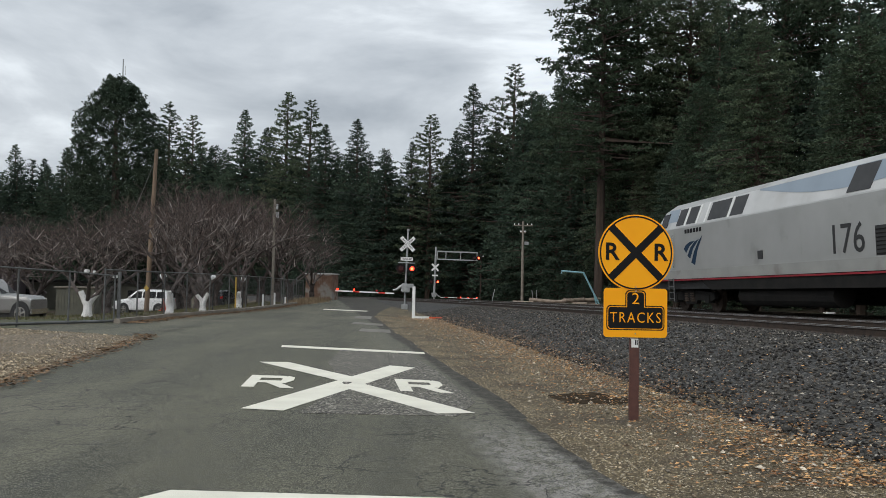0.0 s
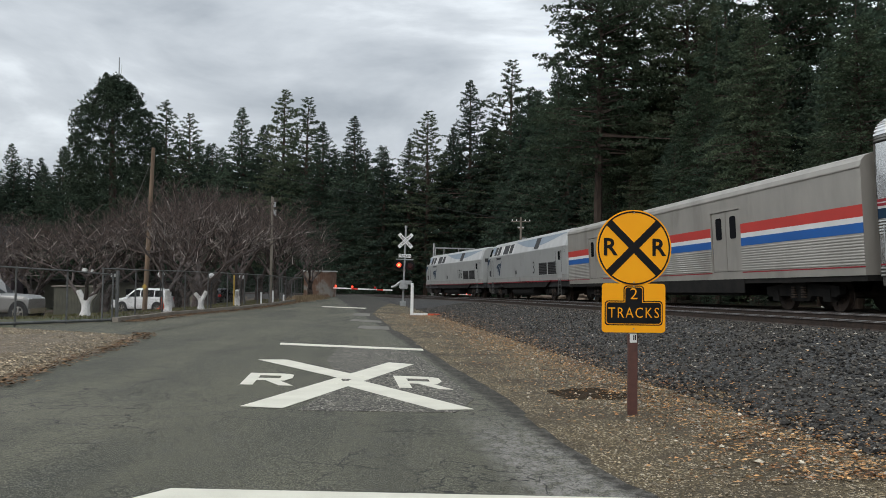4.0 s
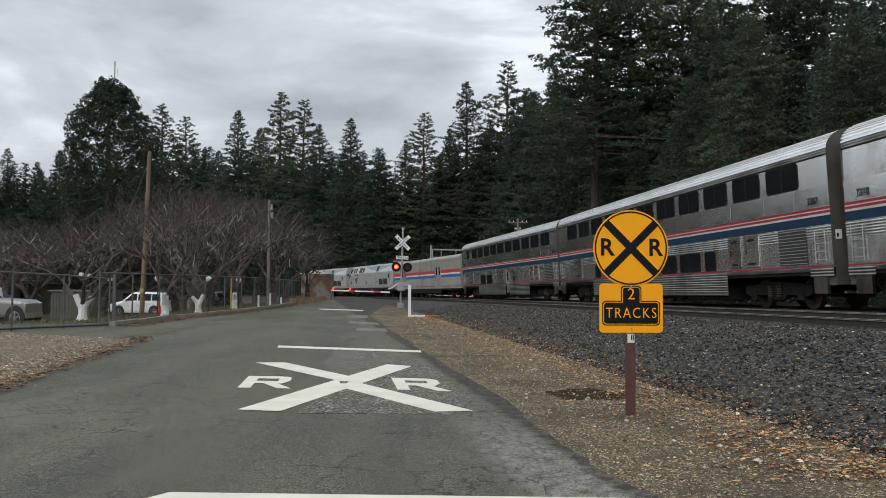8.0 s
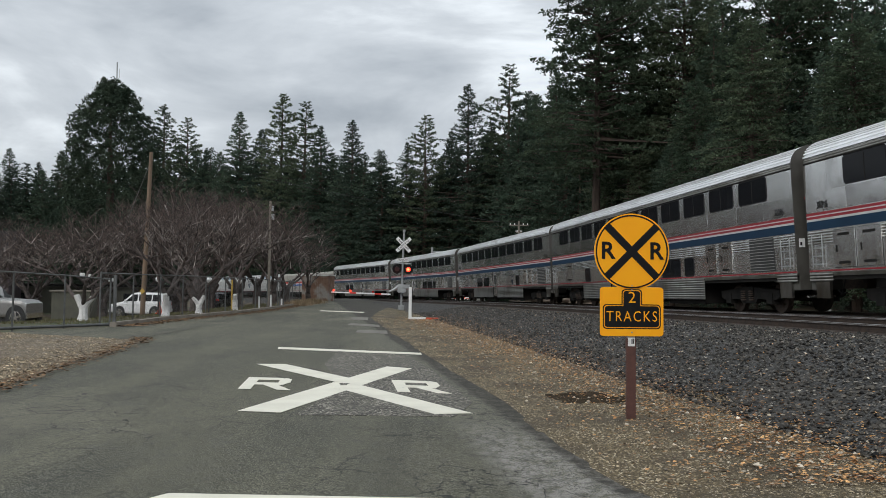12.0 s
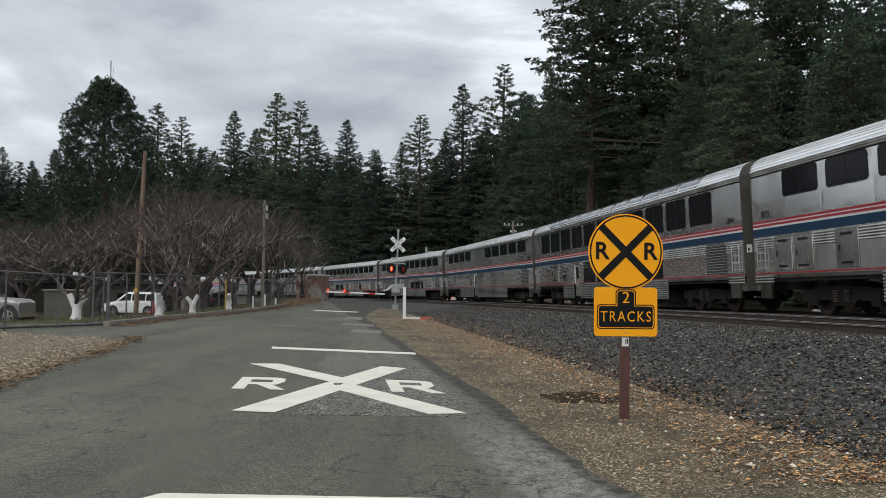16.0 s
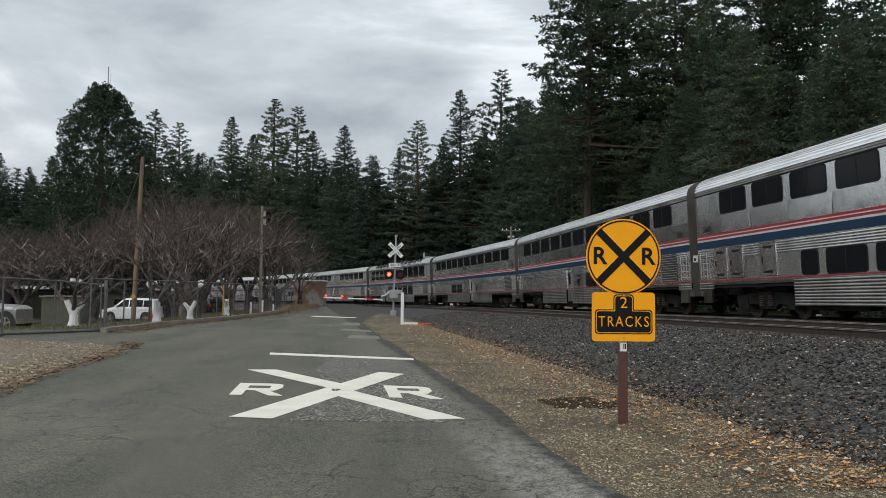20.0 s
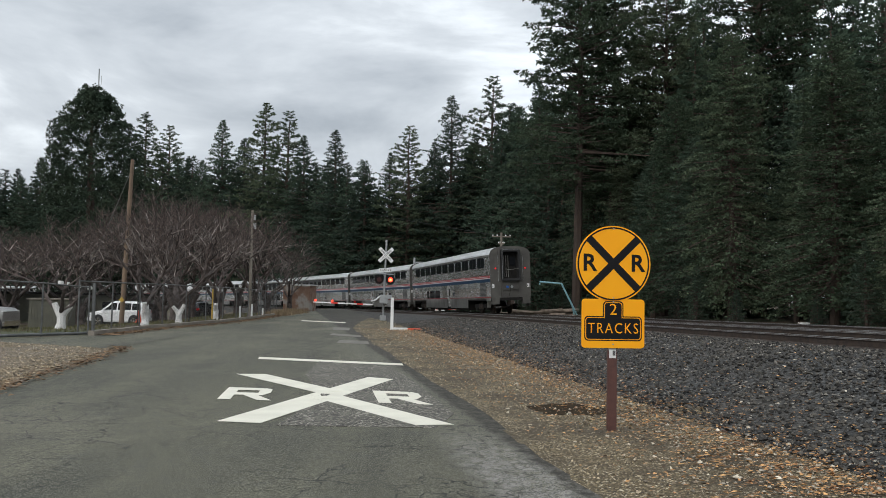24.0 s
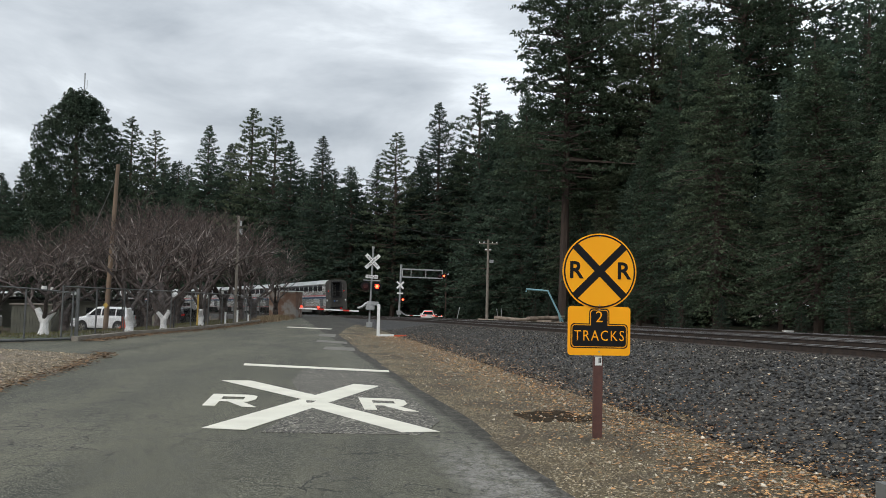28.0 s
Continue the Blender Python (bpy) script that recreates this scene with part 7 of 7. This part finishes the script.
conifer("tall_pine", "pine_tree", "very tall pine with a bare lower trunk and ragged limbs", "pine tree", "needle2", seed=23, h=30, r=5.6, bare=0.33, n_branch=220, clumps=24, size=0.42, per=13, droop=0.12, thin=2.2, blunt=0.42, ragged=0.38)
conifer("wood_a", "cedar_tree", WOOD, "conifer", "needle3", seed=31, h=30, r=6.2, bare=0.06, n_branch=360, clumps=24, size=0.47, droop=0.5, blunt=0.6, per=6, ragged=0.28)
conifer("wood_b", "cedar_tree", WOOD, "conifer", "needle2", seed=32, h=30, r=5.8, bare=0.2, n_branch=310, clumps=24, size=0.45, droop=0.4, blunt=0.55, per=6, ragged=0.32)
conifer("wood_c", "fir_tree", WOOD, "conifer", "needle", seed=33, h=30, r=6.0, bare=0.14, n_branch=300, clumps=24, size=0.47, droop=0.3, blunt=0.68, per=6, ragged=0.26)
conifer("far_a", "fir_tree", "dark green fir in the wood behind", "fir tree", "needle", seed=61, h=30, r=7.6, bare=0.02, n_branch=140, clumps=12, size=0.8, droop=0.2, blunt=0.82, per=9, ragged=0.25)
conifer("far_b", "fir_tree", "dark green fir in the wood behind", "fir tree", "needle", seed=62, h=30, r=7.0, bare=0.02, n_branch=140, clumps=12, size=0.78, droop=0.25, blunt=0.78, per=9, ragged=0.25)
used = set()


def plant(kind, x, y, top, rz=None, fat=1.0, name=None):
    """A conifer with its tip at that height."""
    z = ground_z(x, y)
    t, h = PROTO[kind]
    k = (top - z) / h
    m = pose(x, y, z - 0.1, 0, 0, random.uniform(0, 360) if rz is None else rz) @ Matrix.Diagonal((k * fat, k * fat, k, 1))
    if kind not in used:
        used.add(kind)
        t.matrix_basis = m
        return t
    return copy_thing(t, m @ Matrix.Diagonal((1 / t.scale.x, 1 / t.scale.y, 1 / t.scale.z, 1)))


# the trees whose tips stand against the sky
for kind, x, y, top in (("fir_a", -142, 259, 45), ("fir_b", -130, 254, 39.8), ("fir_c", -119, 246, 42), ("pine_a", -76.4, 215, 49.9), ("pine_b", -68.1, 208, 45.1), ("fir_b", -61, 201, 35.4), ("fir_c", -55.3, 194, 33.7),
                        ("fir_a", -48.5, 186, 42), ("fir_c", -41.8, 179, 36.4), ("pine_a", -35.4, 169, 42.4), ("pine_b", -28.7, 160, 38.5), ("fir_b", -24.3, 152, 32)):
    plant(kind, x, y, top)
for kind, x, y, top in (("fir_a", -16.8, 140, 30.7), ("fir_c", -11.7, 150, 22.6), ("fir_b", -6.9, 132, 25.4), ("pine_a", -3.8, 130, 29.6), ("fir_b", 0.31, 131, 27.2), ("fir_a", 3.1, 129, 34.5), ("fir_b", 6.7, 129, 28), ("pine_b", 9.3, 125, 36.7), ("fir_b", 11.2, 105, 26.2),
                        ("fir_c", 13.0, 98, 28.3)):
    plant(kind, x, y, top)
# the dark wood filling in behind and between
rw = random.Random(5)
for i in range(46):
    px = -0.66 + 0.86 * i / 45
    for rank in range(2):
        y = 100 + rw.uniform(0, 12) + rank * 20
        x = px * y + rw.uniform(-2, 2)
        if -0.07 < px < 0.075:
            y = max(y, 130 + rw.uniform(0, 10) + 14 * rank)
            x = px * y
        while y < 330 and (track_coords(x, y)[1] < 12):
            y += 4
            x = px * y
        if y >= 330:
            continue
        plant(rw.choice(("far_a", "far_b")), x, y, (0.128 + 0.045 * rw.random() - 0.02 * (abs(px + 0.066) < 0.02) - 0.022 * (px < -0.44) + 0.5 * max(0, px)) * y + 1.5, fat=1.3)
# the tall wood beside the track: how high its edge stands, by the bearing from the road
EDGE = [(0.1, 0.26), (0.15, 0.27), (0.185, 0.28), (0.2, 0.27), (0.275, 0.27), (0.29, 0.37), (0.42, 0.4), (0.435, 0.31), (0.485, 0.31), (0.505, 0.36), (0.55, 0.36), (0.57, 0.44), (2.0, 0.46)]
for i in range(42):
    u = -6 + 3.1 * i + rw.uniform(-1.0, 1.0)
    for rank in range(3):
        o = 16.5 + rank * 7.5 + rw.uniform(-2, 2.5)
        if u > 66 and rank == 0:
            o += 5
        if rank == 2 and i % 2 and u < 66:
            continue
        p, _ = track_at(u, o)
        if p.y < 4 or (p.x / p.y < 0.085 and p.y < 130):
            continue
        top = 1.56 + math.hypot(p.x, p.y) * 0.95 * lerp(EDGE, p.x / p.y) * (rw.uniform(0.55, 0.9) if rank == 0 else rw.uniform(0.82, 1.04))
        plant(rw.choice(("wood_a", "wood_b", "wood_c") if rank == 0 and u < 78 else ("far_a", "far_b")), p.x, p.y, top, fat=1.25 if top < 16 else 1.05)
# young firs and low growth along the wood's foot
for i in range(17):
    p, _ = track_at(3 + 4.6 * i + rw.uniform(-1.5, 1.5), 12.8 + rw.uniform(-0.6, 1.6))
    if p.x / p.y > 0.1:
        plant(rw.choice(("far_a", "far_b")), p.x, p.y, ground_z(p.x, p.y) + rw.uniform(1.6, 4.2), fat=1.35)
# unseen firs added out of view, left and behind, to shape the train's reflections
for i in range(16):
    a = i / 15
    plant(rw.choice(("far_a", "far_b")), -42 - 14 * rw.random() - 0.5 * max(0, 78 * a - 30), -45 + 110 * a, rw.uniform(8, 12) if a < 0.3 else rw.uniform(4.5, 6), fat=1.3)
for i in range(8):
    plant(rw.choice(("far_a", "far_b")), -28 + 8 * i, -48 - 12 * rw.random(), rw.uniform(12, 20), fat=1.3)
for x, y, top in ((13.2, 72, 33.5), (17.2, 76, 33), (21.0, 72, 31), (25.4, 62, 33), (31.0, 66, 36)):
    plant("tall_pine", x, y, top)


def cedar():
    """The broad dark cedar in the yard: billows of foliage round a tall rounded cone, with several tips."""
    t = thing("cedar_tree", pose(-31.6, 75, ground_z(-31.6, 75)), "broad very dark cedar with several rounded tips", "cedar tree")
    rnd = random.Random(41)
    reach = [(0, 3.4), (4, 4.9), (9, 4.7), (12.5, 4.3), (15.5, 4.1), (18, 3.2), (20, 1.7), (21.2, 0.5)]
    spots = []
    for i in range(150):
        z = 1.0 + 19.8 * (i / 149) ** 0.9
        R = lerp(reach, z)
        a = i * 2.39996
        b_ = min(rnd.uniform(1.0, 1.7), R + 0.35)
        k = max(0.0, R - 0.55 * b_) * rnd.uniform(0.82, 1.06)
        cx, cy = k * math.cos(a), k * math.sin(a)
        for _ in range(52):
            d = Vector((rnd.gauss(0, 1), rnd.gauss(0, 1), rnd.gauss(0.25, 1))).normalized() * b_ * rnd.uniform(0.72, 1.0)
            spots.append((cx + d.x, cy + d.y, z + d.z * 0.75, 0.3, math.cos(a), math.sin(a)))
    for dx, dy, z0, n in ((-0.9, 0, 20.6, 60), (1.3, 0.4, 19.6, 50), (2.3, -0.4, 17.8, 40), (-2.2, 0.3, 18.2, 40)):
        for j in range(n):
            f = rnd.random()
            spots.append((dx + rnd.gauss(0, 0.55) * (1 - f), dy + rnd.gauss(0, 0.55) * (1 - f), z0 + 1.2 * f, 0.28, dx * 0.3, dy * 0.3))
    part("trunk", tube([(0, 0, -0.4), (0.1, 0, 8), (-0.3, 0, 20.5)], [0.6, 0.42, 0.05], 9), "bark", t)
    part("crown", raw("crown", *foliage(spots, 41, 14, 0.9), "needle4"), None, t, "dense dark foliage")


cedar()
an = thing("radio_mast", pose(-33.4, 80, 0), "thin radio mast rising behind the cedar", "mast")
part("shaft", tube([(0, 0, -1), (0, 0, 23.6)], 0.06, 6), "galv", an)
part("whip", tube([(0.0, 0, 22.0), (0.25, 0, 22.0), (0.25, 0, 22.9)], 0.025, 5), "galv", an)


# ---- bare trees in the yard ----
def bare_mesh(seed, h, spread_, levels=5, paint=0.0):
    rnd = random.Random(seed)
    store = ([], []), ([], []), ([], [])

    def limb(p, d, L, r, lev):
        n = 3 if lev < 3 else 2 if lev < levels else 1
        pts, q, dd = [p], p, d
        for i in range(n):
            dd = (dd + Vector((rnd.uniform(-0.25, 0.25), rnd.uniform(-0.25, 0.25), rnd.uniform(-0.12, 0.22)))).normalized()
            q = q + dd * (L / n)
            pts.append(q)
        seg = 6 if lev < 2 else 3
        v, f = store[0 if lev < 2 else 2 if lev == 3 else 1]
        base = len(v)
        for i, c in enumerate(pts):
            rr = r * (1 - 0.42 * i / n)
            t = (pts[min(i + 1, n)] - pts[max(i - 1, 0)]).normalized()
            s = t.cross(Vector((0.3, 0.2, 1))).normalized()
            w = s.cross(t)
            for k in range(seg):
                a = 2 * math.pi * k / seg
                v.append(tuple(c + rr * (math.cos(a) * s + math.sin(a) * w)))
        for i in range(n):
            for k in range(seg):
                f.append((base + i * seg + k, base + i * seg + (k + 1) % seg, base + (i + 1) * seg + (k + 1) % seg, base + (i + 1) * seg + k))
        if lev >= levels:
            return
        kids = (3, 3, 3, 3, 3, 3)[lev] if lev < 6 else 3
        for k in range(kids):
            at = pts[-1] if k < 2 else pts[rnd.randint(1, n)]
            a = rnd.uniform(0, 2 * math.pi)
            side = Vector((math.cos(a), math.sin(a), rnd.uniform(-0.15, 0.75))).normalized()
            nd = (dd * rnd.uniform(0.5, 0.9) + side * spread_ * rnd.uniform(0.6, 1.0)).normalized()
            limb(at, nd, L * rnd.uniform(0.62, 0.85), max(r * rnd.uniform(0.46, 0.66), 0.014 if lev == 2 else 0.0085), lev + 1)
    a = rnd.uniform(0, 0.8)
    for k in range(3):
        limb(Vector((0, 0, h * 0.13)), Vector((math.cos(a + 2.3 * k) * 0.8, math.sin(a + 2.3 * k) * 0.55, 0.8)).normalized(), h * 0.27, 0.105, 0)
    return store


BARE = {}
for kind, sd, h, sp in (("a", 51, 7.2, 0.95), ("b", 52, 6.6, 1.05), ("c", 53, 7.8, 0.85)):
    st = bare_mesh(sd, h, sp)
    nv, nf = len(st[1][0]), len(st[1][1])
    twigs = raw("twigs", st[1][0] + st[2][0], st[1][1] + [tuple(k + nv for k in f) for f in st[2][1]], "bark_bare")
    # third-level branches get the paler bark as painted highlights
    twigs.materials.append(M["bark_lit"])
    twigs.polygons.foreach_set("material_index", [0] * nf + [1] * len(st[2][1]))
    BARE[kind] = raw("limbs", *st[0], "bark_dark"), twigs


def fork_trunk(white, h=1.15):
    bm = bmesh.new()
    bm_tube(bm, [(0, 0, -0.2), (0.03, 0, 0.25), (0.0, 0.02, 0.7)], [0.27, 0.21, 0.21], 10)
    bm_tube(bm, [(0, 0, 0.55), (-0.18, 0, 0.9), (-0.34, 0, h + 0.15)], [0.18, 0.16, 0.13], 8)
    bm_tube(bm, [(0, 0, 0.55), (0.2, 0, 0.85), (0.46, 0, h)], [0.18, 0.15, 0.12], 8)
    if white:
        for v in bm.verts:
            v.co = Vector((v.co.x * 0.85, v.co.y * 0.85, v.co.z * 0.8))
    bmesh.ops.subdivide_edges(bm, edges=bm.edges[:], cuts=1, use_grid_fill=True)
    for v in bm.verts:
        v.co += Vector((noise.noise(v.co * 3.5), noise.noise(v.co * 3.5 + Vector((7, 0, 0))), 0)) * 0.035
    return mesh_of("trunk", bm, "whitewash" if white else "bark_dark")


TRUNK = {True: fork_trunk(True), False: fork_trunk(False)}


def bare_tree(kind, x, y, rz, k=1.0, white=False, label="bare winter tree with tangled grey-brown twigs", crown=1.0):
    t = thing("bare_tree", pose(x, y, ground_z(x, y), 0, 0, rz) @ Matrix.Scale(k, 4), label, "tree", "bare yard trees")
    part("trunk", TRUNK[white], None, t, "whitewashed forked trunk" if white else "")
    part("branch_frame", BARE[kind][0], None, t, "dark spreading limbs", Matrix.Diagonal((1, 1, crown, 1)))
    part("twig_crown", BARE[kind][1], None, t, "bare reddish twigs among branches coloured pale grey as if lit", Matrix.Diagonal((1, 1, crown, 1)))


WL = "bare winter tree with a whitewashed forked trunk by the fence"
# how high the orchard's tops stand, by the bearing from the road
DOME = [(-0.7, 0.075), (-0.548, 0.08), (-0.44, 0.085), (-0.37, 0.105), (-0.29, 0.125), (-0.24, 0.112), (-0.19, 0.08), (-0.157, 0.055)]
TALL = {k: max(v.co.z for v in BARE[k][1].vertices) for k in BARE}


for kind, x, y, rz, k in (("a", -14.75, 32.7, 10, 0.95), ("b", -13.0, 37.3, 100, 0.95), ("c", -12.75, 41.5, 200, 0.85), ("a", -12.75, 48.5, 280, 0.95)):
    bare_tree(kind, x, y, rz, k, True, WL, (1.56 - ground_z(x, y) + math.hypot(x, y) * 0.98 * lerp(DOME, x / y)) / TALL[kind] / k)


def orchard_tree(x, y, low):
    kind = rw.choice("abc")
    bare_tree(kind, x, y, rw.uniform(0, 360), (1.56 - ground_z(x, y) + math.hypot(x, y) * lerp(DOME, x / y)) / TALL[kind] * low)


for i in range(30):
    x, y = rw.uniform(-38, -14.5), rw.uniform(38, 78)
    if (-0.46 < x / y < -0.325 and y < 64) or (x > -24 and y < 42):
        continue
    orchard_tree(x, y, rw.uniform(0.8, 1.0))
for x, y in ((-14.2, 66), (-14.5, 72), (-15.5, 78), (-16.5, 70), (-13.8, 80), (-15.8, 52), (-15.0, 58)):
    orchard_tree(x, y, rw.uniform(0.92, 1.04))


# ---- loose stones, leaves, grass ----
def scatter_stones(name, n, place, lo, hi, material, label, seed, flat_=0.65):
    rg = np.random.default_rng(seed)
    base = np.array([(1, 0, 0), (-0.9, 0.2, 0), (0.1, 1, 0.1), (0, -1, 0), (0.1, 0.1, 0.9), (0, 0, -0.6), (0.6, 0.5, 0.6), (-0.5, -0.5, 0.6)])
    tri = [(0, 6, 3), (0, 2, 6), (6, 2, 4), (2, 1, 4), (1, 7, 4), (1, 3, 7), (7, 3, 4), (3, 6, 4), (0, 3, 5), (2, 0, 5), (1, 2, 5), (3, 1, 5)]
    verts, faces = [], []
    for i in range(n):
        q = place(rg)
        if q is None:
            continue
        s = lo * (hi / lo) ** (rg.random() ** 1.6)
        a = rg.random() * 6.283
        c, d = math.cos(a), math.sin(a)
        b = base * (1 + 0.25 * rg.standard_normal(base.shape)) * np.array((s, s * rg.uniform(0.7, 1), s * flat_))
        x, y = b[:, 0] * c - b[:, 1] * d + q[0], b[:, 0] * d + b[:, 1] * c + q[1]
        k = len(verts)
        verts.extend(zip(x.tolist(), y.tolist(), (b[:, 2] + q[2] + s * 0.4).tolist()))
        faces.extend([(p + k, q_ + k, r + k) for p, q_, r in tri])
    return tagged(new(name, raw(name, verts, faces, material)), label, "stones", kind="stuff")


def on_ballast(rg):
    u = 3 + 44 * rg.random() ** 1.7
    o = -0.85 - 4.4 * rg.random() ** 0.8 if rg.random() < 0.86 else rg.uniform(-0.6, 2.5)
    p, _ = track_at(u, o)
    return (p.x, p.y, ground_z(p.x, p.y) + 0.01)


def on_shoulder(rg):
    y = 4 + 36 * rg.random() ** 2.0
    x = lerp(ROAD_R, y) + 0.05 + rg.random() * 5.2
    u, o = track_coords(x, y)
    if ((x - 1.95) / 0.55) ** 2 + ((y - 11.55) / 0.68) ** 2 < 1 and rg.random() < 0.6:
        return None
    return (x, y, ground_z(x, y)) if o < -4.4 else None


def on_left(rg):
    y = 11 + 14 * rg.random()
    e = min(lerp(ROAD_L, y), -8.21 - (y - 21.74) / 0.464 if y > 21.74 else 0)
    x = e - 0.05 - max(0.4, 0.62 * y + e) * rg.random()
    return (x, y, 0.012)


scatter_stones("ballast_stones", 36000, on_ballast, 0.014, 0.04, "stone", "dark grey angular ballast stones", 1, 0.9)
scatter_stones("pale_ballast_stones", 7500, on_ballast, 0.01, 0.032, "stone_pale", "scattered pale stones among the ballast", 8)


def leaf_right(rg):
    y = 6 + 34 * rg.random() ** 1.3
    u, o = 0, 0
    p = track_at(y, -5.15 + (0.6 if rg.random() < 0.75 else 1.8) * rg.standard_normal() - 0.5 * abs(rg.standard_normal()))[0]
    if p.x < lerp(ROAD_R, p.y) + 0.2:
        return None
    return (p.x, p.y, ground_z(p.x, p.y) + 0.01)


def on_toe(rg):
    q = leaf_right(rg)
    return q and (q[0], q[1], q[2] - 0.01)


scatter_stones("shoulder_pebbles", 22000, on_shoulder, 0.005, 0.02, "pebble", "brown and tan pebbles on the shoulder", 2)
scatter_stones("white_pebbles", 5600, on_toe, 0.008, 0.034, "stone_white", "white and tan stones at the foot of the ballast", 12)
scatter_stones("gravel_pebbles", 11000, on_left, 0.01, 0.03, "pebble", "light brown gravel beside the road", 3)


def scatter_leaves(name, n, place, seed, label, size=0.05, material="leaf_dry"):
    rg = np.random.default_rng(seed)
    verts, faces = [], []
    for i in range(n):
        q = place(rg)
        if q is None:
            continue
        s, a, tl = size * rg.uniform(0.6, 1.3), rg.random() * 6.283, rg.uniform(0.0, 0.6)
        c, d = math.cos(a), math.sin(a)
        k = len(verts)
        for lx, ly, lz in ((-1, 0, 0), (0, -0.5, 0.15), (1.1, 0, 0.3 * tl), (0, 0.5, tl)):
            verts.append((q[0] + s * (lx * c - ly * d), q[1] + s * (lx * d + ly * c), q[2] + 0.015 + s * lz))
        faces.append((k, k + 1, k + 2, k + 3))
    return tagged(new(name, raw(name, verts, faces, material)), label, "fallen leaves", kind="stuff")


def leaf_kerb(rg):
    y = 28.5 + 44 * rg.random() ** 1.2
    return (lerp(KERB_X, y) + 0.15 + abs(rg.standard_normal()) * 0.4, y, road_z(y) + 0.02)


KERB_X = [(p[1], p[0]) for p in KERB]
scatter_leaves("fallen_leaves", 16000, leaf_right, 4, "tan and rust fallen leaves at the foot of the ballast", 0.025)
def leaf_patch(rg):
    y = 9 + 13.5 * rg.random()
    return (lerp(ROAD_L, y) + 0.1 + 0.16 * rg.standard_normal() + 0.2 * noise.noise((y * 1.1, 1, 1)), y, road_z(y) + 0.028)


scatter_leaves("edge_litter", 1700, leaf_patch, 15, "dark rotting leaves along the gravel's edge", 0.04, "leaf_brown")
scatter_leaves("kerb_leaves", 4000, leaf_kerb, 5, "rust-brown fallen leaves along the kerb", 0.06, "leaf_brown")


def scatter_grass(name, n, place, seed, label, material, hgt):
    rg = np.random.default_rng(seed)
    verts, faces = [], []
    for i in range(n):
        q = place(rg)
        a = rg.random() * 6.283
        h = hgt * rg.uniform(0.5, 1.3)
        c, d = math.cos(a), math.sin(a)
        k = len(verts)
        w = 0.02
        b = rg.uniform(0.1, 0.6) * h
        verts += [(q[0] - d * w, q[1] + c * w, q[2]), (q[0] + d * w, q[1] - c * w, q[2]), (q[0] + c * b, q[1] + d * b, q[2] + h)]
        faces.append((k, k + 1, k + 2))
    return tagged(new(name, raw(name, verts, faces, material)), label, "grass", kind="stuff")


def lawn(rg):
    y = 29 + 40 * rg.random()
    x = lerp(KERB_X, y) - 0.5 - 18 * rg.random()
    return (x, y, ground_z(x, y) - 0.05)


scatter_grass("yard_grass", 26000, lawn, 6, "short green-brown winter grass in the yard", "grass", 0.09)


def tufts(rg):
    y = 62 + 14 * rg.random()
    return (lerp(KERB_X, y) + 0.1 + 0.5 * rg.standard_normal(), y, road_z(y))


scatter_grass("dry_grass_tufts", 2500, tufts, 7, "tan dry grass tufts at the kerb's end", "drygrass", 0.4)


# ---- everything that moves ----
def motions():
    times = [i * 0.5 for i in range(57)]
    for ob, at, half in TRAIN:
        walk(ob, [(t, car_pose(train_at(t) + at, half)) for t in times])

    # wheels roll while their car is near enough for them to be told apart
    for w, ax, r in WHEELS:
        at = CAR_AT[w.parent.parent.name]
        def near(t):
            return 2 < train_at(t) + at < 125
        ts = [i / 30 for i in range(841) if near(i / 30)]
        if ts:
            d0 = train_at(ts[0])
            rows = [(t, pose(ax, 0, r) @ Matrix.Rotation((train_at(t) - d0) / r, 4, "Y")) for t in ts]
            if ts[0] > 0:
                rows.insert(0, (0.0, rows[0][1]))
            if ts[-1] < 28:
                rows.append((28.0, rows[-1][1]))
            walk(w, rows)

    # lamps flash in turn: each added drum shows its lit lens, then its dark back
    for drum, phase in FLASH:
        p0 = drum.matrix_basis.translation.copy()
        rows = []
        t_on = [0.77 - 1.2205 + 1.2205 * j for j in range(26)]
        seq = sorted([(q, 0) for q in t_on] + [(q + 0.61, 1) for q in t_on])
        cur = None
        for q, who in seq:
            lit = 0.0 if who == phase else 180.0
            if cur is None:
                cur = lit
                rows.append((0.0, lit))
                continue
            if q < 0.02:
                rows[0] = (0.0, lit)
                cur = lit
                continue
            if q > 27.9:
                break
            for d, f in ((-0.1, 0), (-0.067, 1 / 3), (-0.033, 2 / 3), (0.0, 1)):
                if q + d > 0.005:
                    rows.append((q + d, cur + (lit - cur) * f))
            cur = lit
        rows.append((28.0, cur))
        walk(drum, [(q, Matrix.Translation(p0) @ pose(0, 0, 0, 0, 0, a)) for q, a in rows])
    # the visitor's car comes along the far road and stops
    rows = [(0.0, 34, 126, 165), (6.0, 34, 126, 165), (9.0, 16, 119, 160), (11.0, 5.5, 115, 150), (13.0, 2.1, 113.4, 100), (14.0, 1.7, 113.1, 88), (28.0, 1.7, 113.1, 88)]
    walk(VISITOR, [(t, pose(x, y, ground_z(x, y) - 0.03, 0, 0, a)) for t, x, y, a in rows])


motions()
